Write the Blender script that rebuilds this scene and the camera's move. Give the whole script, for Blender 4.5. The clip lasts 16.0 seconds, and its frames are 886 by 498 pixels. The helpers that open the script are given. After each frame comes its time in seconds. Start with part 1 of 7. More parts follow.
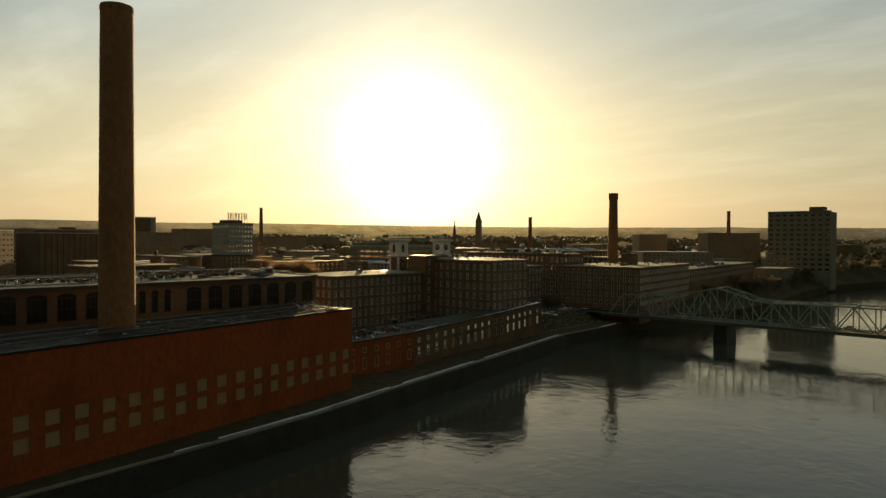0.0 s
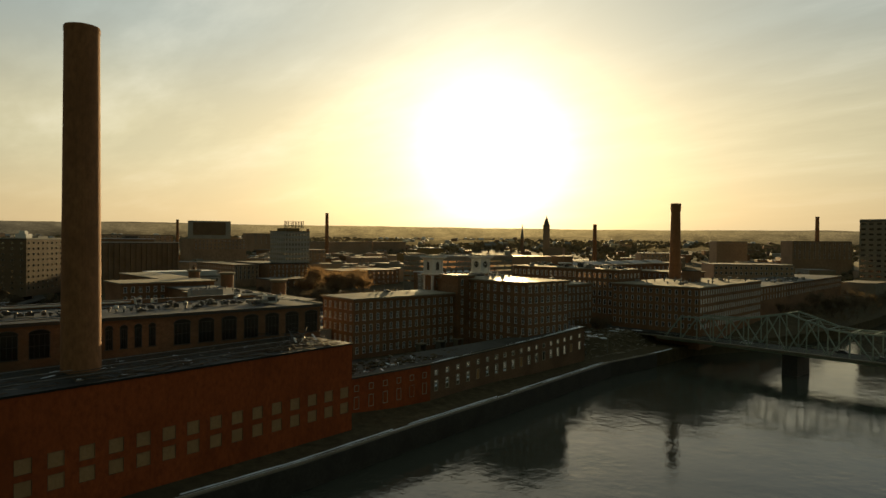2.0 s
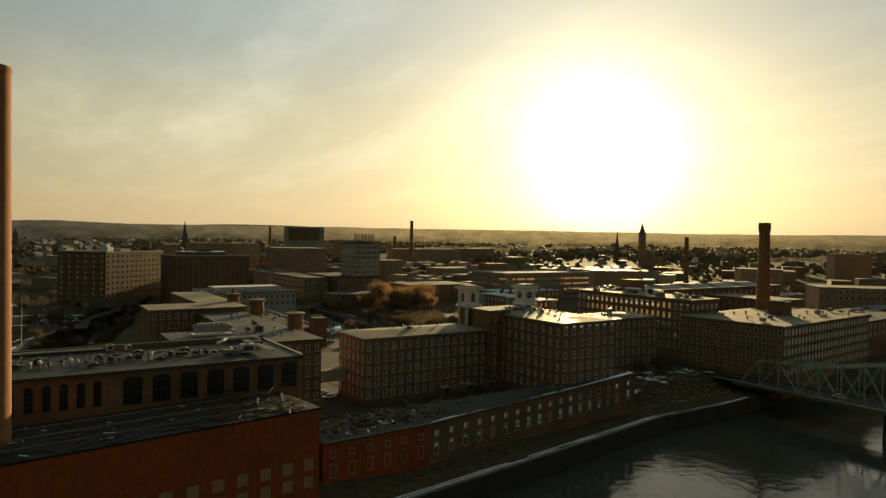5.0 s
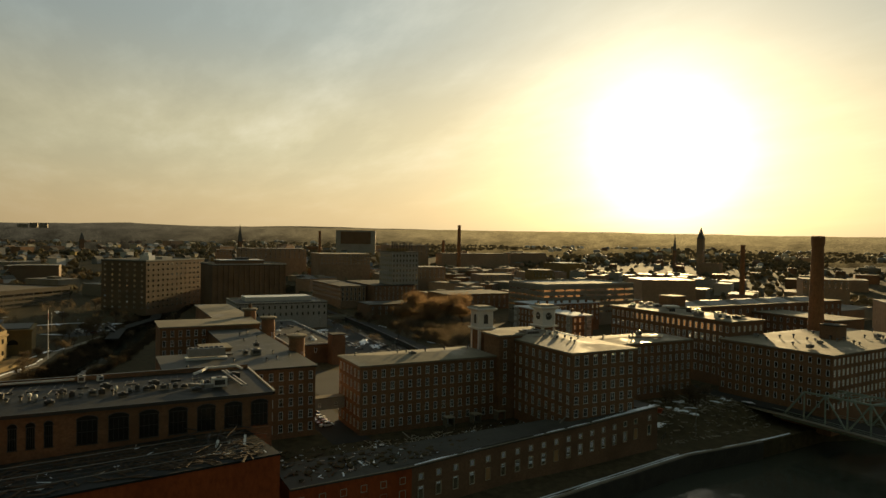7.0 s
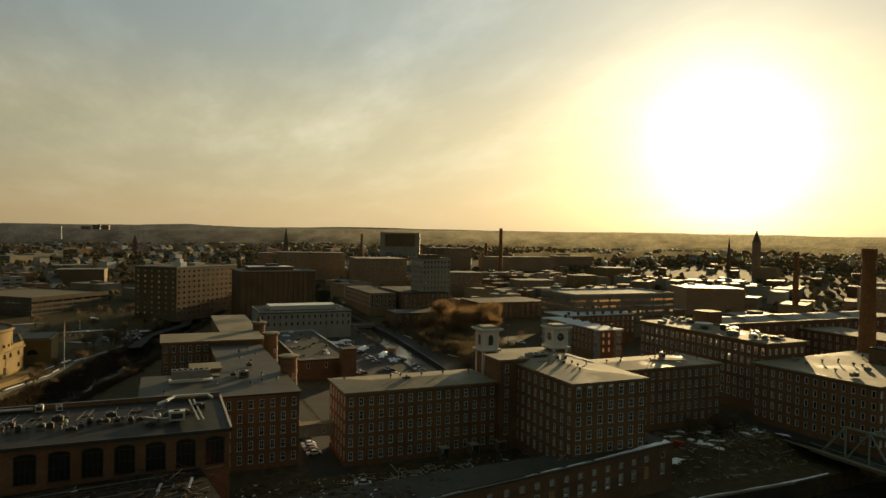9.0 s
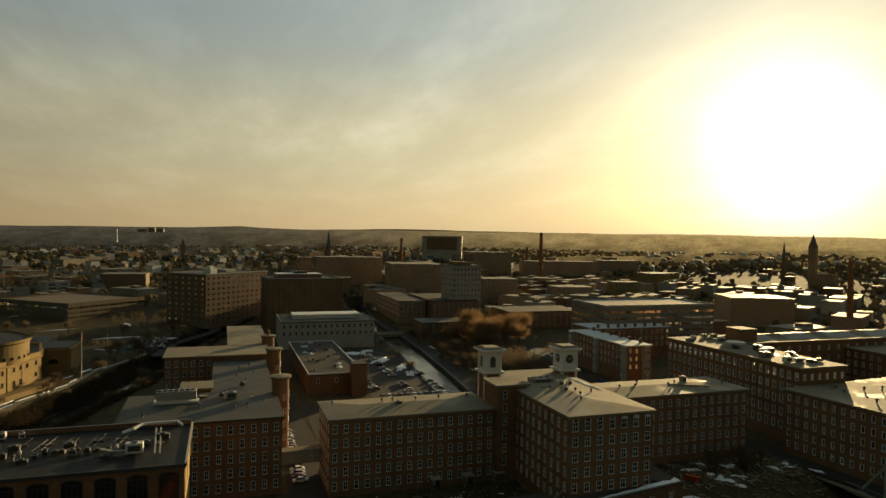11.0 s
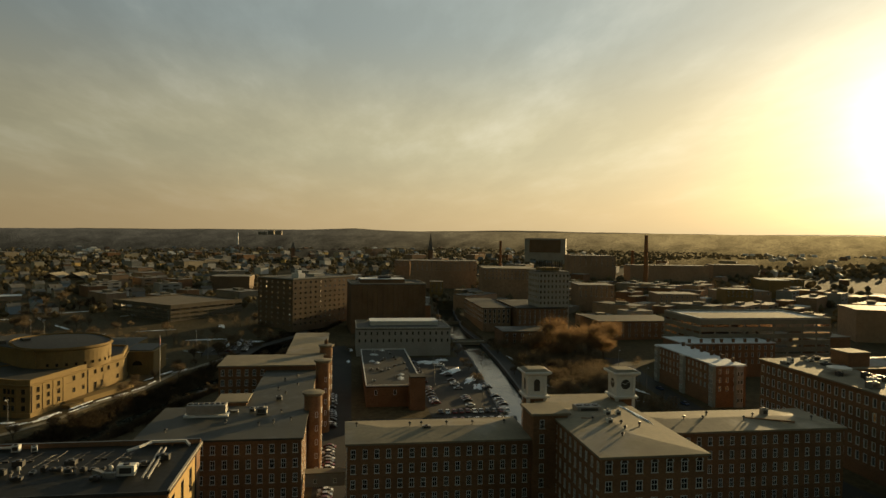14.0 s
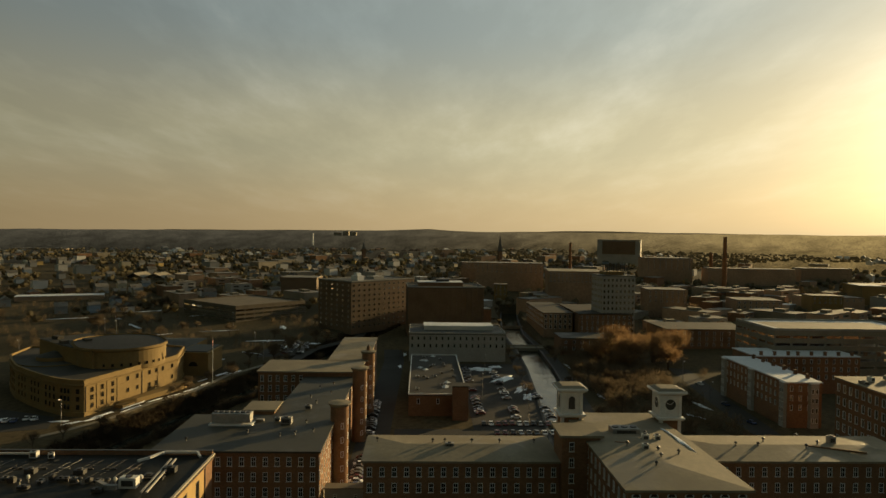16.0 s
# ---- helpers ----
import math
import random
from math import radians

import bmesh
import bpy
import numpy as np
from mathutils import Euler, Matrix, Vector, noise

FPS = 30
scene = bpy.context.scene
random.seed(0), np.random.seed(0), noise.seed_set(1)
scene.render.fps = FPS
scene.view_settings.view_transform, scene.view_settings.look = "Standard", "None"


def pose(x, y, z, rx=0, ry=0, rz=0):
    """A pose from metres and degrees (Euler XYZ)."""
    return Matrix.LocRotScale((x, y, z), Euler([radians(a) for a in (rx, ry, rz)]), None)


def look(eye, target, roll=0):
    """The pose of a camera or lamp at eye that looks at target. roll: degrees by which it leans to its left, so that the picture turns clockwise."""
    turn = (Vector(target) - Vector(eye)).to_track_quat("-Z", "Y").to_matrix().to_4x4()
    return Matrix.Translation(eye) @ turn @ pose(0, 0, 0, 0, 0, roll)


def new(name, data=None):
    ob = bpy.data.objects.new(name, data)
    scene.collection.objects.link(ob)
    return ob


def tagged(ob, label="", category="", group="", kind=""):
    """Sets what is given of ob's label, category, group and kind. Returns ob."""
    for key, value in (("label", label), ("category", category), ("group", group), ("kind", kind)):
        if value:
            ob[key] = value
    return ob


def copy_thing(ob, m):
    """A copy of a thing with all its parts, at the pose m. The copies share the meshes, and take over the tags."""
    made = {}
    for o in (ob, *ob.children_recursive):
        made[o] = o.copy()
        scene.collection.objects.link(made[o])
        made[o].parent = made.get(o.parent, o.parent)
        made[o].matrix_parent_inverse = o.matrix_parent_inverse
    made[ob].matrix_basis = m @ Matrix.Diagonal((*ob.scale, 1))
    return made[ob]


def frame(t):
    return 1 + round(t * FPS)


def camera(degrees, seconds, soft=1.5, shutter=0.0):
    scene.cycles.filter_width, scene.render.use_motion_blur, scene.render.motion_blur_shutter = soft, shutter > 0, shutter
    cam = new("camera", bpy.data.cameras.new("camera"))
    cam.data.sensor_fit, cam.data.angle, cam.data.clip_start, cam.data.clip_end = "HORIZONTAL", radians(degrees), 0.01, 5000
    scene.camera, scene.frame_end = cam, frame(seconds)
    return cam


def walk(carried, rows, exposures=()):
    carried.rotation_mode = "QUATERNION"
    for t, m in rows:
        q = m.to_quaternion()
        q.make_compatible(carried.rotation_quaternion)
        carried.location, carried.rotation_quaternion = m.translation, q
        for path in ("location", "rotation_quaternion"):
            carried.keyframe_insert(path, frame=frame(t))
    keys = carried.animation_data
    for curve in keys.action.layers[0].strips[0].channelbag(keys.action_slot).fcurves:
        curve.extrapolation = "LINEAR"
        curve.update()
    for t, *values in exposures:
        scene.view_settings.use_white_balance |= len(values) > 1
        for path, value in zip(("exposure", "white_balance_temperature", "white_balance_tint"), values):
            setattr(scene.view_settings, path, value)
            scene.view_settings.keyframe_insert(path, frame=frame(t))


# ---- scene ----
cam = camera(68.0, 16.0)
METRES, EYE, TILT, LEAN, TURN = 180.0, 32.0, 0.0, 0.0, 41.2
ROWS = [
    (0.0, 0.0, 0.0, 0.0, 0.0, -0.74, -0.33),
    (0.5, 0.0226, 0.0241, 0.0115, 1.71, -0.77, -0.34),
    (1.0, 0.0468, 0.0477, 0.0215, 3.43, -0.75, -0.39),
    (1.5, 0.0703, 0.0719, 0.031, 5.08, -0.72, -0.46),
    (2.0, 0.0939, 0.0977, 0.0406, 6.68, -0.73, -0.58),
    (2.5, 0.1188, 0.1228, 0.0502, 8.34, -0.71, -0.65),
    (3.0, 0.1409, 0.1506, 0.0614, 9.89, -0.75, -0.73),
    (3.5, 0.1612, 0.1792, 0.0716, 11.39, -0.74, -0.82),
    (4.0, 0.1817, 0.2072, 0.0821, 12.93, -0.76, -0.86),
    (6.5, 0.2812, 0.3382, 0.1331, 19.79, -0.8, -1.0),
    (7.0, 0.2981, 0.3651, 0.1419, 21.1, -0.85, -0.98),
    (7.5, 0.314, 0.3935, 0.1505, 22.34, -0.9, -0.98),
    (8.0, 0.3297, 0.4224, 0.1584, 23.52, -0.91, -1.01),
    (8.5, 0.3449, 0.4512, 0.1669, 24.65, -0.94, -0.99),
    (9.0, 0.3603, 0.4793, 0.1741, 25.81, -0.97, -0.98),
    (11.5, 0.4251, 0.6063, 0.2063, 31.6, -0.96, -0.97),
    (12.0, 0.4366, 0.6298, 0.209, 33.17, -0.97, -0.96),
    (12.5, 0.447, 0.6531, 0.2122, 34.94, -0.99, -0.94),
    (13.0, 0.4559, 0.6764, 0.215, 36.68, -1.0, -0.9),
    (13.5, 0.4649, 0.7013, 0.2182, 38.46, -1.03, -0.88),
    (14.0, 0.4732, 0.7262, 0.2213, 40.21, -1.05, -0.85),
    (14.5, 0.4804, 0.7506, 0.2242, 41.93, -1.05, -0.87),
    (15.0, 0.4864, 0.7745, 0.2277, 43.63, -1.09, -0.88),
    (15.5, 0.4907, 0.7978, 0.2306, 45.32, -1.14, -0.83),
    (16.0, 0.4927, 0.8194, 0.232, 46.9, -1.12, -0.84),
]
walk(cam, [(t, pose(0, 0, EYE, TILT, LEAN, TURN) @ pose(METRES * x, METRES * y, METRES * z, 90 + pitch, roll, yaw)) for t, x, y, z, yaw, pitch, roll in ROWS],
     [(0.0, 0.75), (4.0, 0.73), (9.0, 0.66), (12.5, 0.64), (16.0, 0.58)])

# ---- world, sun, exposure ----
SUN_YAW, SUN_UP = 43.4, 7.4
SUN_DIR = Vector((-math.sin(radians(SUN_YAW)) * math.cos(radians(SUN_UP)), math.cos(radians(SUN_YAW)) * math.cos(radians(SUN_UP)), math.sin(radians(SUN_UP))))
sun = new("sun", bpy.data.lights.new("sun", "SUN"))
sun.data.energy, sun.data.angle, sun.data.color = 5.0, radians(0.6), (1.0, 0.72, 0.33)
sun.matrix_world = look(SUN_DIR * 100, (0, 0, 0))
scene.view_settings.exposure = 0.0


class Nodes:
    """A short way to write node trees."""

    def __init__(self, tree):
        self.tree = tree
        tree.nodes.clear()

    def add(self, kind, **values):
        node = self.tree.nodes.new(kind)
        if "operation" in values:
            node.operation = values["operation"]
        if values.get("use_clamp"):
            node.use_clamp = True
        if "data_type" in values:
            node.data_type, node.blend_type = values["data_type"], values["blend_type"]
        return node

    def link(self, a, b):
        self.tree.links.new(a, b)

    def math(self, op, a, b=None, c=None, clamp=False):
        node = self.add("ShaderNodeMath", operation=op, use_clamp=clamp)
        for i, value in enumerate((a, b, c)):
            if value is None:
                continue
            if isinstance(value, (int, float)):
                node.inputs[i].default_value = value
            else:
                self.link(value, node.inputs[i])
        return node.outputs[0]

    def mix(self, factor, a, b, blend="MIX"):
        node = self.add("ShaderNodeMix", data_type="RGBA", blend_type=blend)
        for socket, value in ((node.inputs[0], factor), (node.inputs[6], a), (node.inputs[7], b)):
            if isinstance(value, (int, float)):
                socket.default_value = value
            elif isinstance(value, tuple):
                socket.default_value = (*value, 1.0)
            else:
                self.link(value, socket)
        return node.outputs[2]

    def noise(self, vector, scale, detail=4.0, rough=0.55):
        node = self.add("ShaderNodeTexNoise")
        node.inputs["Scale"].default_value, node.inputs["Detail"].default_value, node.inputs["Roughness"].default_value = scale, detail, rough
        self.link(vector, node.inputs["Vector"])
        return node.outputs[0]

    def span(self, value, a, b, c, d):
        node = self.add("ShaderNodeMapRange")
        for i, v in enumerate((a, b, c, d)):
            node.inputs[i + 1].default_value = v
        self.link(value, node.inputs[0])
        return node.outputs[0]


def make_world():
    world = bpy.data.worlds.new("sky")
    scene.world = world
    world.use_nodes = True
    n = Nodes(world.node_tree)
    sky = n.add("ShaderNodeTexSky")
    sky.sky_type, sky.sun_disc = "NISHITA", False
    sky.sun_elevation, sky.sun_rotation = radians(SUN_UP), radians(-SUN_YAW)
    sky.air_density, sky.dust_density, sky.ozone_density = 1.0, 3.0, 1.0
    way = n.add("ShaderNodeTexCoord").outputs["Generated"]
    split = n.add("ShaderNodeSeparateXYZ")
    n.link(way, split.inputs[0])
    # thin high cloud, seen in perspective
    up = n.math("MAXIMUM", split.outputs[2], 0.0)
    lift = n.math("ADD", up, 0.12)
    flat = n.add("ShaderNodeCombineXYZ")
    n.link(n.math("DIVIDE", split.outputs[0], lift), flat.inputs[0])
    n.link(n.math("DIVIDE", split.outputs[1], lift), flat.inputs[1])
    stretch = n.add("ShaderNodeMapping")
    stretch.inputs["Rotation"].default_value = (0, 0, radians(25))
    stretch.inputs["Scale"].default_value = (0.55, 1.3, 1.0)
    n.link(flat.outputs[0], stretch.inputs[0])
    cloud = n.span(n.noise(stretch.outputs[0], 1.1, 7.0, 0.6), 0.42, 0.72, 0.0, 1.0)
    # brightness of hazy air round the sun
    dot = n.add("ShaderNodeVectorMath", operation="DOT_PRODUCT")
    dot.inputs[1].default_value = SUN_DIR
    n.link(way, dot.inputs[0])
    angle = n.math("MULTIPLY", n.math("ARCCOSINE", n.math("MINIMUM", dot.outputs[1], 0.99999)), 180 / math.pi)
    # hazy air: warm low down, bluer higher, dimmer away from the sun
    ragged = n.math("MULTIPLY", angle, n.span(n.noise(stretch.outputs[0], 0.9, 5.0, 0.6), 0.3, 0.7, 1.12, 0.88))
    core = n.math("MULTIPLY", n.math("EXPONENT", n.math("MULTIPLY", n.math("POWER", n.math("DIVIDE", ragged, HALO_IN), 2.0), -1.0)), HALO_A)
    outer = n.math("MULTIPLY", n.math("EXPONENT", n.math("DIVIDE", n.math("MULTIPLY", angle, n.math("MULTIPLY_ADD", up, 0.9, 1.0)), -HALO_OUT)), HALO_B)
    halo = n.math("ADD", core, outer)
    ramp = n.add("ShaderNodeValToRGB")
    ramp.color_ramp.interpolation = "EASE"
    for (place, colour), stop in zip(HAZE, (ramp.color_ramp.elements[0], ramp.color_ramp.elements.new(0.3), ramp.color_ramp.elements.new(0.6), ramp.color_ramp.elements[-1])):
        stop.position, stop.color = place, (*[c / 10 for c in colour], 1)
    n.link(n.math("MULTIPLY", up, 2.0), ramp.inputs[0])
    wisps = n.math("MULTIPLY", n.math("SUBTRACT", cloud, 0.35), n.math("MINIMUM", n.math("MULTIPLY", up, 7.0), 1.0))
    far_side = n.span(n.math("POWER", n.math("DIVIDE", angle, 130.0), 0.9), 0.25, 1.0, 1.0, FAR_SIDE)
    tone = n.add("ShaderNodeVectorMath", operation="SCALE")
    n.link(n.mix(n.math("MULTIPLY", n.math("MAXIMUM", wisps, 0.0), 0.5), ramp.outputs[0], CLOUD), tone.inputs[0])
    n.link(n.math("MULTIPLY", n.math("ADD", 1.0, n.math("MULTIPLY", wisps, 0.34)), n.math("MULTIPLY", n.math("MULTIPLY", far_side, n.span(angle, 18.0, 48.0, 0.84, 1.06)), 10.0)), tone.inputs[3])
    dusk = n.mix(n.span(angle, 76.0, 118.0, 0.0, 1.0), (1.0, 1.0, 1.0), DUSK)
    # the veil of cloud is thicker and brighter on one side of the sun than on the other
    side = n.add("ShaderNodeVectorMath", operation="DOT_PRODUCT")
    side.inputs[1].default_value = (-math.cos(radians(SUN_YAW)), -math.sin(radians(SUN_YAW)), 0.0)
    n.link(way, side.inputs[0])
    veil = n.add("ShaderNodeValToRGB")
    stops = veil.color_ramp.elements
    for k, (place, value) in enumerate(VEIL):
        stop = stops[0] if k == 0 else (stops[-1] if k == len(VEIL) - 1 else stops.new(place))
        stop.position, stop.color = place, (value, value, value, 1)
    n.link(n.math("MULTIPLY_ADD", side.outputs[1], 0.5, 0.5), veil.inputs[0])
    thick = n.mix(1.0, tone.outputs[0], veil.outputs[0], "MULTIPLY")
    toned = n.mix(1.0, thick, dusk, "MULTIPLY")
    # the sky overhead is deeper than the hazy belt
    zenith = n.span(split.outputs[2], 0.52, 0.95, 1.0, 0.88)
    deep = n.mix(1.0, toned, n.mix(n.span(split.outputs[2], 0.50, 0.85, 0.0, 1.0), (1.0, 1.0, 1.0), (0.95, 0.86, 0.62)), "MULTIPLY")
    base = n.mix(0.88, n.mix(1.0, sky.outputs[0], SKY_TINT, "MULTIPLY"), deep)
    glow = n.add("ShaderNodeVectorMath", operation="SCALE")
    glow.inputs[0].default_value = GLOW_TINT
    n.link(n.math("MULTIPLY", halo, zenith), glow.inputs[3])
    total = n.mix(1.0, base, glow.outputs[0], "ADD")
    back = n.add("ShaderNodeBackground")
    back.inputs[1].default_value = SKY_STRENGTH
    n.link(total, back.inputs[0])
    n.link(back.outputs[0], n.add("ShaderNodeOutputWorld").inputs[0])


SKY_STRENGTH, SKY_TINT = 0.085, (1.0, 0.95, 0.85)
HAZE, CLOUD, FAR_SIDE = ((0.0, (4.7, 3.45, 1.75)), (0.28, (4.4, 4.0, 2.55)), (0.62, (2.7, 3.15, 3.0)), (1.0, (1.9, 2.5, 2.9))), (0.52, 0.50, 0.42), 0.46
VEIL = ((0.25, 0.84), (0.4, 0.93), (0.55, 0.98), (0.70, 1.0), (0.79, 1.0), (0.85, 0.9), (0.9, 0.84), (0.95, 0.74), (1.0, 0.70))
DUSK = (0.50, 0.56, 0.42)
HALO_IN, HALO_A, HALO_OUT, HALO_B, GLOW_TINT = 5.0, 12.0, 18.5, 4.3, (1.0, 0.99, 0.68)
make_world()

# ---- materials ----
def material(name, colour, rough=0.8, vary=0.25, coarse=0.15, fine=2.0, bump=0.15, metal=0.0, streak=1.0, second=None, per_object=0.0, specular=0.4, through_light=0.0, wet=0.0):
    """Paint, stone, earth and so on: two scales of variation by place, some relief; second: the colour of its stains."""
    m = bpy.data.materials.new(name)
    m.use_nodes = True
    n = Nodes(m.node_tree)
    place = n.add("ShaderNodeNewGeometry").outputs["Position"]
    mapping = n.add("ShaderNodeMapping")
    mapping.inputs["Scale"].default_value = (1.0, 1.0, streak)
    n.link(place, mapping.inputs[0])
    big, small = n.noise(mapping.outputs[0], coarse, 5.0), n.noise(mapping.outputs[0], fine, 6.0, 0.65)
    dark = tuple(c * (1 - vary) for c in colour)
    light = tuple(min(1.0, c * (1 + vary)) for c in colour)
    base = n.mix(n.span(small, 0.3, 0.7, 0.0, 1.0), dark, light)
    stain = second or tuple(c * (1 - 1.3 * vary) for c in colour)
    base = n.mix(n.span(big, 0.45, 0.68, 0.0, 0.75), base, stain)
    if per_object:
        rand = n.add("ShaderNodeObjectInfo").outputs["Random"]
        tone = n.add("ShaderNodeHueSaturation")
        n.link(n.span(rand, 0.0, 1.0, 1 - per_object, 1 + per_object), tone.inputs["Value"])
        n.link(base, tone.inputs["Color"])
        base = tone.outputs[0]
    shader = n.add("ShaderNodeBsdfPrincipled")
    shader.inputs["Metallic"].default_value = metal
    shader.inputs["Specular IOR Level"].default_value = specular
    n.link(base, shader.inputs["Base Color"])
    gloss = n.span(small, 0.2, 0.8, max(0.02, rough - 0.12), min(1.0, rough + 0.12))
    if wet:
        # shallow puddles and ice on flat roofs
        gloss = n.math("SUBTRACT", gloss, n.span(n.noise(place, 0.055, 4.0, 0.6), 0.56, 0.63, 0.0, wet))
    n.link(gloss, shader.inputs["Roughness"])
    if bump:
        relief = n.add("ShaderNodeBump")
        relief.inputs["Strength"].default_value, relief.inputs["Distance"].default_value = bump, 0.05
        n.link(small, relief.inputs["Height"])
        n.link(relief.outputs[0], shader.inputs["Normal"])
    out = shader.outputs[0]
    if through_light:
        # thin twigs and leaves let some light through
        leaf, both = n.add("ShaderNodeBsdfTranslucent"), n.add("ShaderNodeMixShader")
        n.link(base, leaf.inputs[0])
        both.inputs[0].default_value = through_light
        n.link(out, both.inputs[1])
        n.link(leaf.outputs[0], both.inputs[2])
        out = both.outputs[0]
    n.link(out, n.add("ShaderNodeOutputMaterial").inputs[0])
    return m


def water_material(name, colour, rough, ripple, scale):
    m = bpy.data.materials.new(name)
    m.use_nodes = True
    n = Nodes(m.node_tree)
    place = n.add("ShaderNodeNewGeometry").outputs["Position"]
    big, small = n.noise(place, scale * 0.12, 3.0), n.noise(place, scale, 5.0, 0.6)
    swirl = n.noise(place, 0.035, 6.0, 0.7)
    shader = n.add("ShaderNodeBsdfPrincipled")
    shader.inputs["Base Color"].default_value = (*colour, 1)
    shader.inputs["IOR"].default_value = 1.33
    n.link(n.span(swirl, 0.4, 0.7, rough, rough * 2.2), shader.inputs["Roughness"])
    relief = n.add("ShaderNodeBump")
    relief.inputs["Distance"].default_value = 0.25
    n.link(n.span(swirl, 0.35, 0.7, ripple * 0.4, ripple * 1.6), relief.inputs["Strength"])
    mid = n.noise(place, scale * 0.4, 4.0, 0.6)
    n.link(n.math("ADD", n.math("MULTIPLY", big, 3.2), n.math("ADD", n.math("MULTIPLY", mid, 1.2), n.math("MULTIPLY", small, 0.4))), relief.inputs["Height"])
    n.link(relief.outputs[0], shader.inputs["Normal"])
    n.link(shader.outputs[0], n.add("ShaderNodeOutputMaterial").inputs[0])
    return m


def glass_material(name, tint):
    """Window glass with a dark core behind: clear by tint, glossy by Fresnel."""
    m = bpy.data.materials.new(name)
    m.use_nodes = True
    n = Nodes(m.node_tree)
    clear, gloss = n.add("ShaderNodeBsdfTransparent"), n.add("ShaderNodeBsdfGlossy")
    clear.inputs[0].default_value = (*tint, 1)
    gloss.inputs["Roughness"].default_value = 0.04
    both = n.add("ShaderNodeMixShader")
    fresnel = n.add("ShaderNodeFresnel")
    fresnel.inputs[0].default_value = 1.7
    n.link(fresnel.outputs[0], both.inputs[0])
    n.link(clear.outputs[0], both.inputs[1])
    n.link(gloss.outputs[0], both.inputs[2])
    n.link(both.outputs[0], n.add("ShaderNodeOutputMaterial").inputs[0])
    return m


BRICK = material("red_brick", (0.205, 0.115, 0.063), 0.85, 0.3, 0.08, 1.4, 0.2, streak=1.6, per_object=0.08, specular=0.12)
BRICK_DARK = material("dark_brick", (0.175, 0.105, 0.062), 0.85, 0.3, 0.08, 1.4, 0.2, streak=1.6, per_object=0.1, specular=0.12)
BRICK_RED = material("bright_red_brick", (0.28, 0.068, 0.02), 0.85, 0.28, 0.1, 1.2, 0.2, streak=0.6, specular=0.1)
# far brick is paler than near brick: distance haze mixed into its colour
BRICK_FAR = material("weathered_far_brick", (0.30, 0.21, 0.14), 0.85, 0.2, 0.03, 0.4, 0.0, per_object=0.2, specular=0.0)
BOARDS = material("tan_window_boards", (0.34, 0.205, 0.10), 0.85, 0.15, 0.3, 1.5, 0.05, specular=0.1)
BRICK_BROWN = material("brown_brick", (0.155, 0.108, 0.068), 0.8, 0.2, 0.1, 1.0, 0.15, specular=0.15)
BRICK_TAN = material("chimney_brick", (0.26, 0.125, 0.058), 0.85, 0.25, 0.12, 1.1, 0.2, streak=0.5, specular=0.12)
STONE = material("pale_stone", (0.20, 0.138, 0.055), 0.8, 0.15, 0.1, 1.0, 0.15, specular=0.15)
STONE_GREY = material("grey_stone", (0.30, 0.29, 0.26), 0.8, 0.15, 0.1, 1.0, 0.15, per_object=0.08, specular=0.15)
STONE_DARK = material("wet_granite", (0.042, 0.039, 0.033), 0.6, 0.3, 0.2, 1.2, 0.3, specular=0.2)
CONCRETE = material("concrete", (0.21, 0.185, 0.14), 0.85, 0.2, 0.15, 1.5, 0.15, specular=0.15)
ROOF_TAN = material("tan_roof_membrane", (0.215, 0.185, 0.13), 0.82, 0.16, 0.07, 0.8, 0.06, second=(0.15, 0.13, 0.095), specular=0.12, wet=0.3)
ROOF_GREY = material("grey_roof_membrane", (0.058, 0.056, 0.045), 0.62, 0.22, 0.07, 0.6, 0.08, second=(0.04, 0.039, 0.032), specular=0.14, wet=0.1)
ROOF_PLANT = material("dusty_dark_roof", (0.020, 0.020, 0.016), 0.6, 0.25, 0.1, 0.7, 0.12, second=(0.012, 0.012, 0.010), specular=0.10)
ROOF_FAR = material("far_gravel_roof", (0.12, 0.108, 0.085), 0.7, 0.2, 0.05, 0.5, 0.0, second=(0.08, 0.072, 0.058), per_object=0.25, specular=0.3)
ROOF_DARK = material("dark_tar_roof", (0.055, 0.052, 0.043), 0.75, 0.3, 0.1, 0.8, 0.15, per_object=0.2, specular=0.1)
ROOF_WHITE = material("white_roof_membrane", (0.52, 0.55, 0.58), 0.82, 0.12, 0.1, 0.9, 0.05, specular=0.2)
SHINGLE = material("dark_shingles", (0.14, 0.132, 0.118), 0.8, 0.3, 0.2, 1.5, 0.2, per_object=0.5, specular=0.15)
TRIM = material("white_paint", (0.58, 0.58, 0.56), 0.55, 0.12, 0.3, 2.0, 0.05)
OCHRE = material("ochre_paint", (0.36, 0.24, 0.09), 0.7, 0.12, 0.3, 2.0, 0.05, specular=0.15)
TRIM_TAN = material("tan_paint", (0.36, 0.31, 0.23), 0.6, 0.12, 0.3, 2.0, 0.05)
DARK = material("dark_metal", (0.05, 0.048, 0.045), 0.5, 0.2, 0.3, 2.0, 0.05, metal=0.3)
STEEL = material("galvanised_steel", (0.25, 0.24, 0.22), 0.68, 0.2, 0.6, 3.0, 0.08, metal=0.35, per_object=0.25)
WHITE_METAL = material("white_enamel", (0.52, 0.51, 0.47), 0.7, 0.1, 0.5, 3.0, 0.04)
BRIDGE_GREEN = material("green_bridge_paint", (0.24, 0.28, 0.22), 0.6, 0.2, 0.2, 1.2, 0.1)
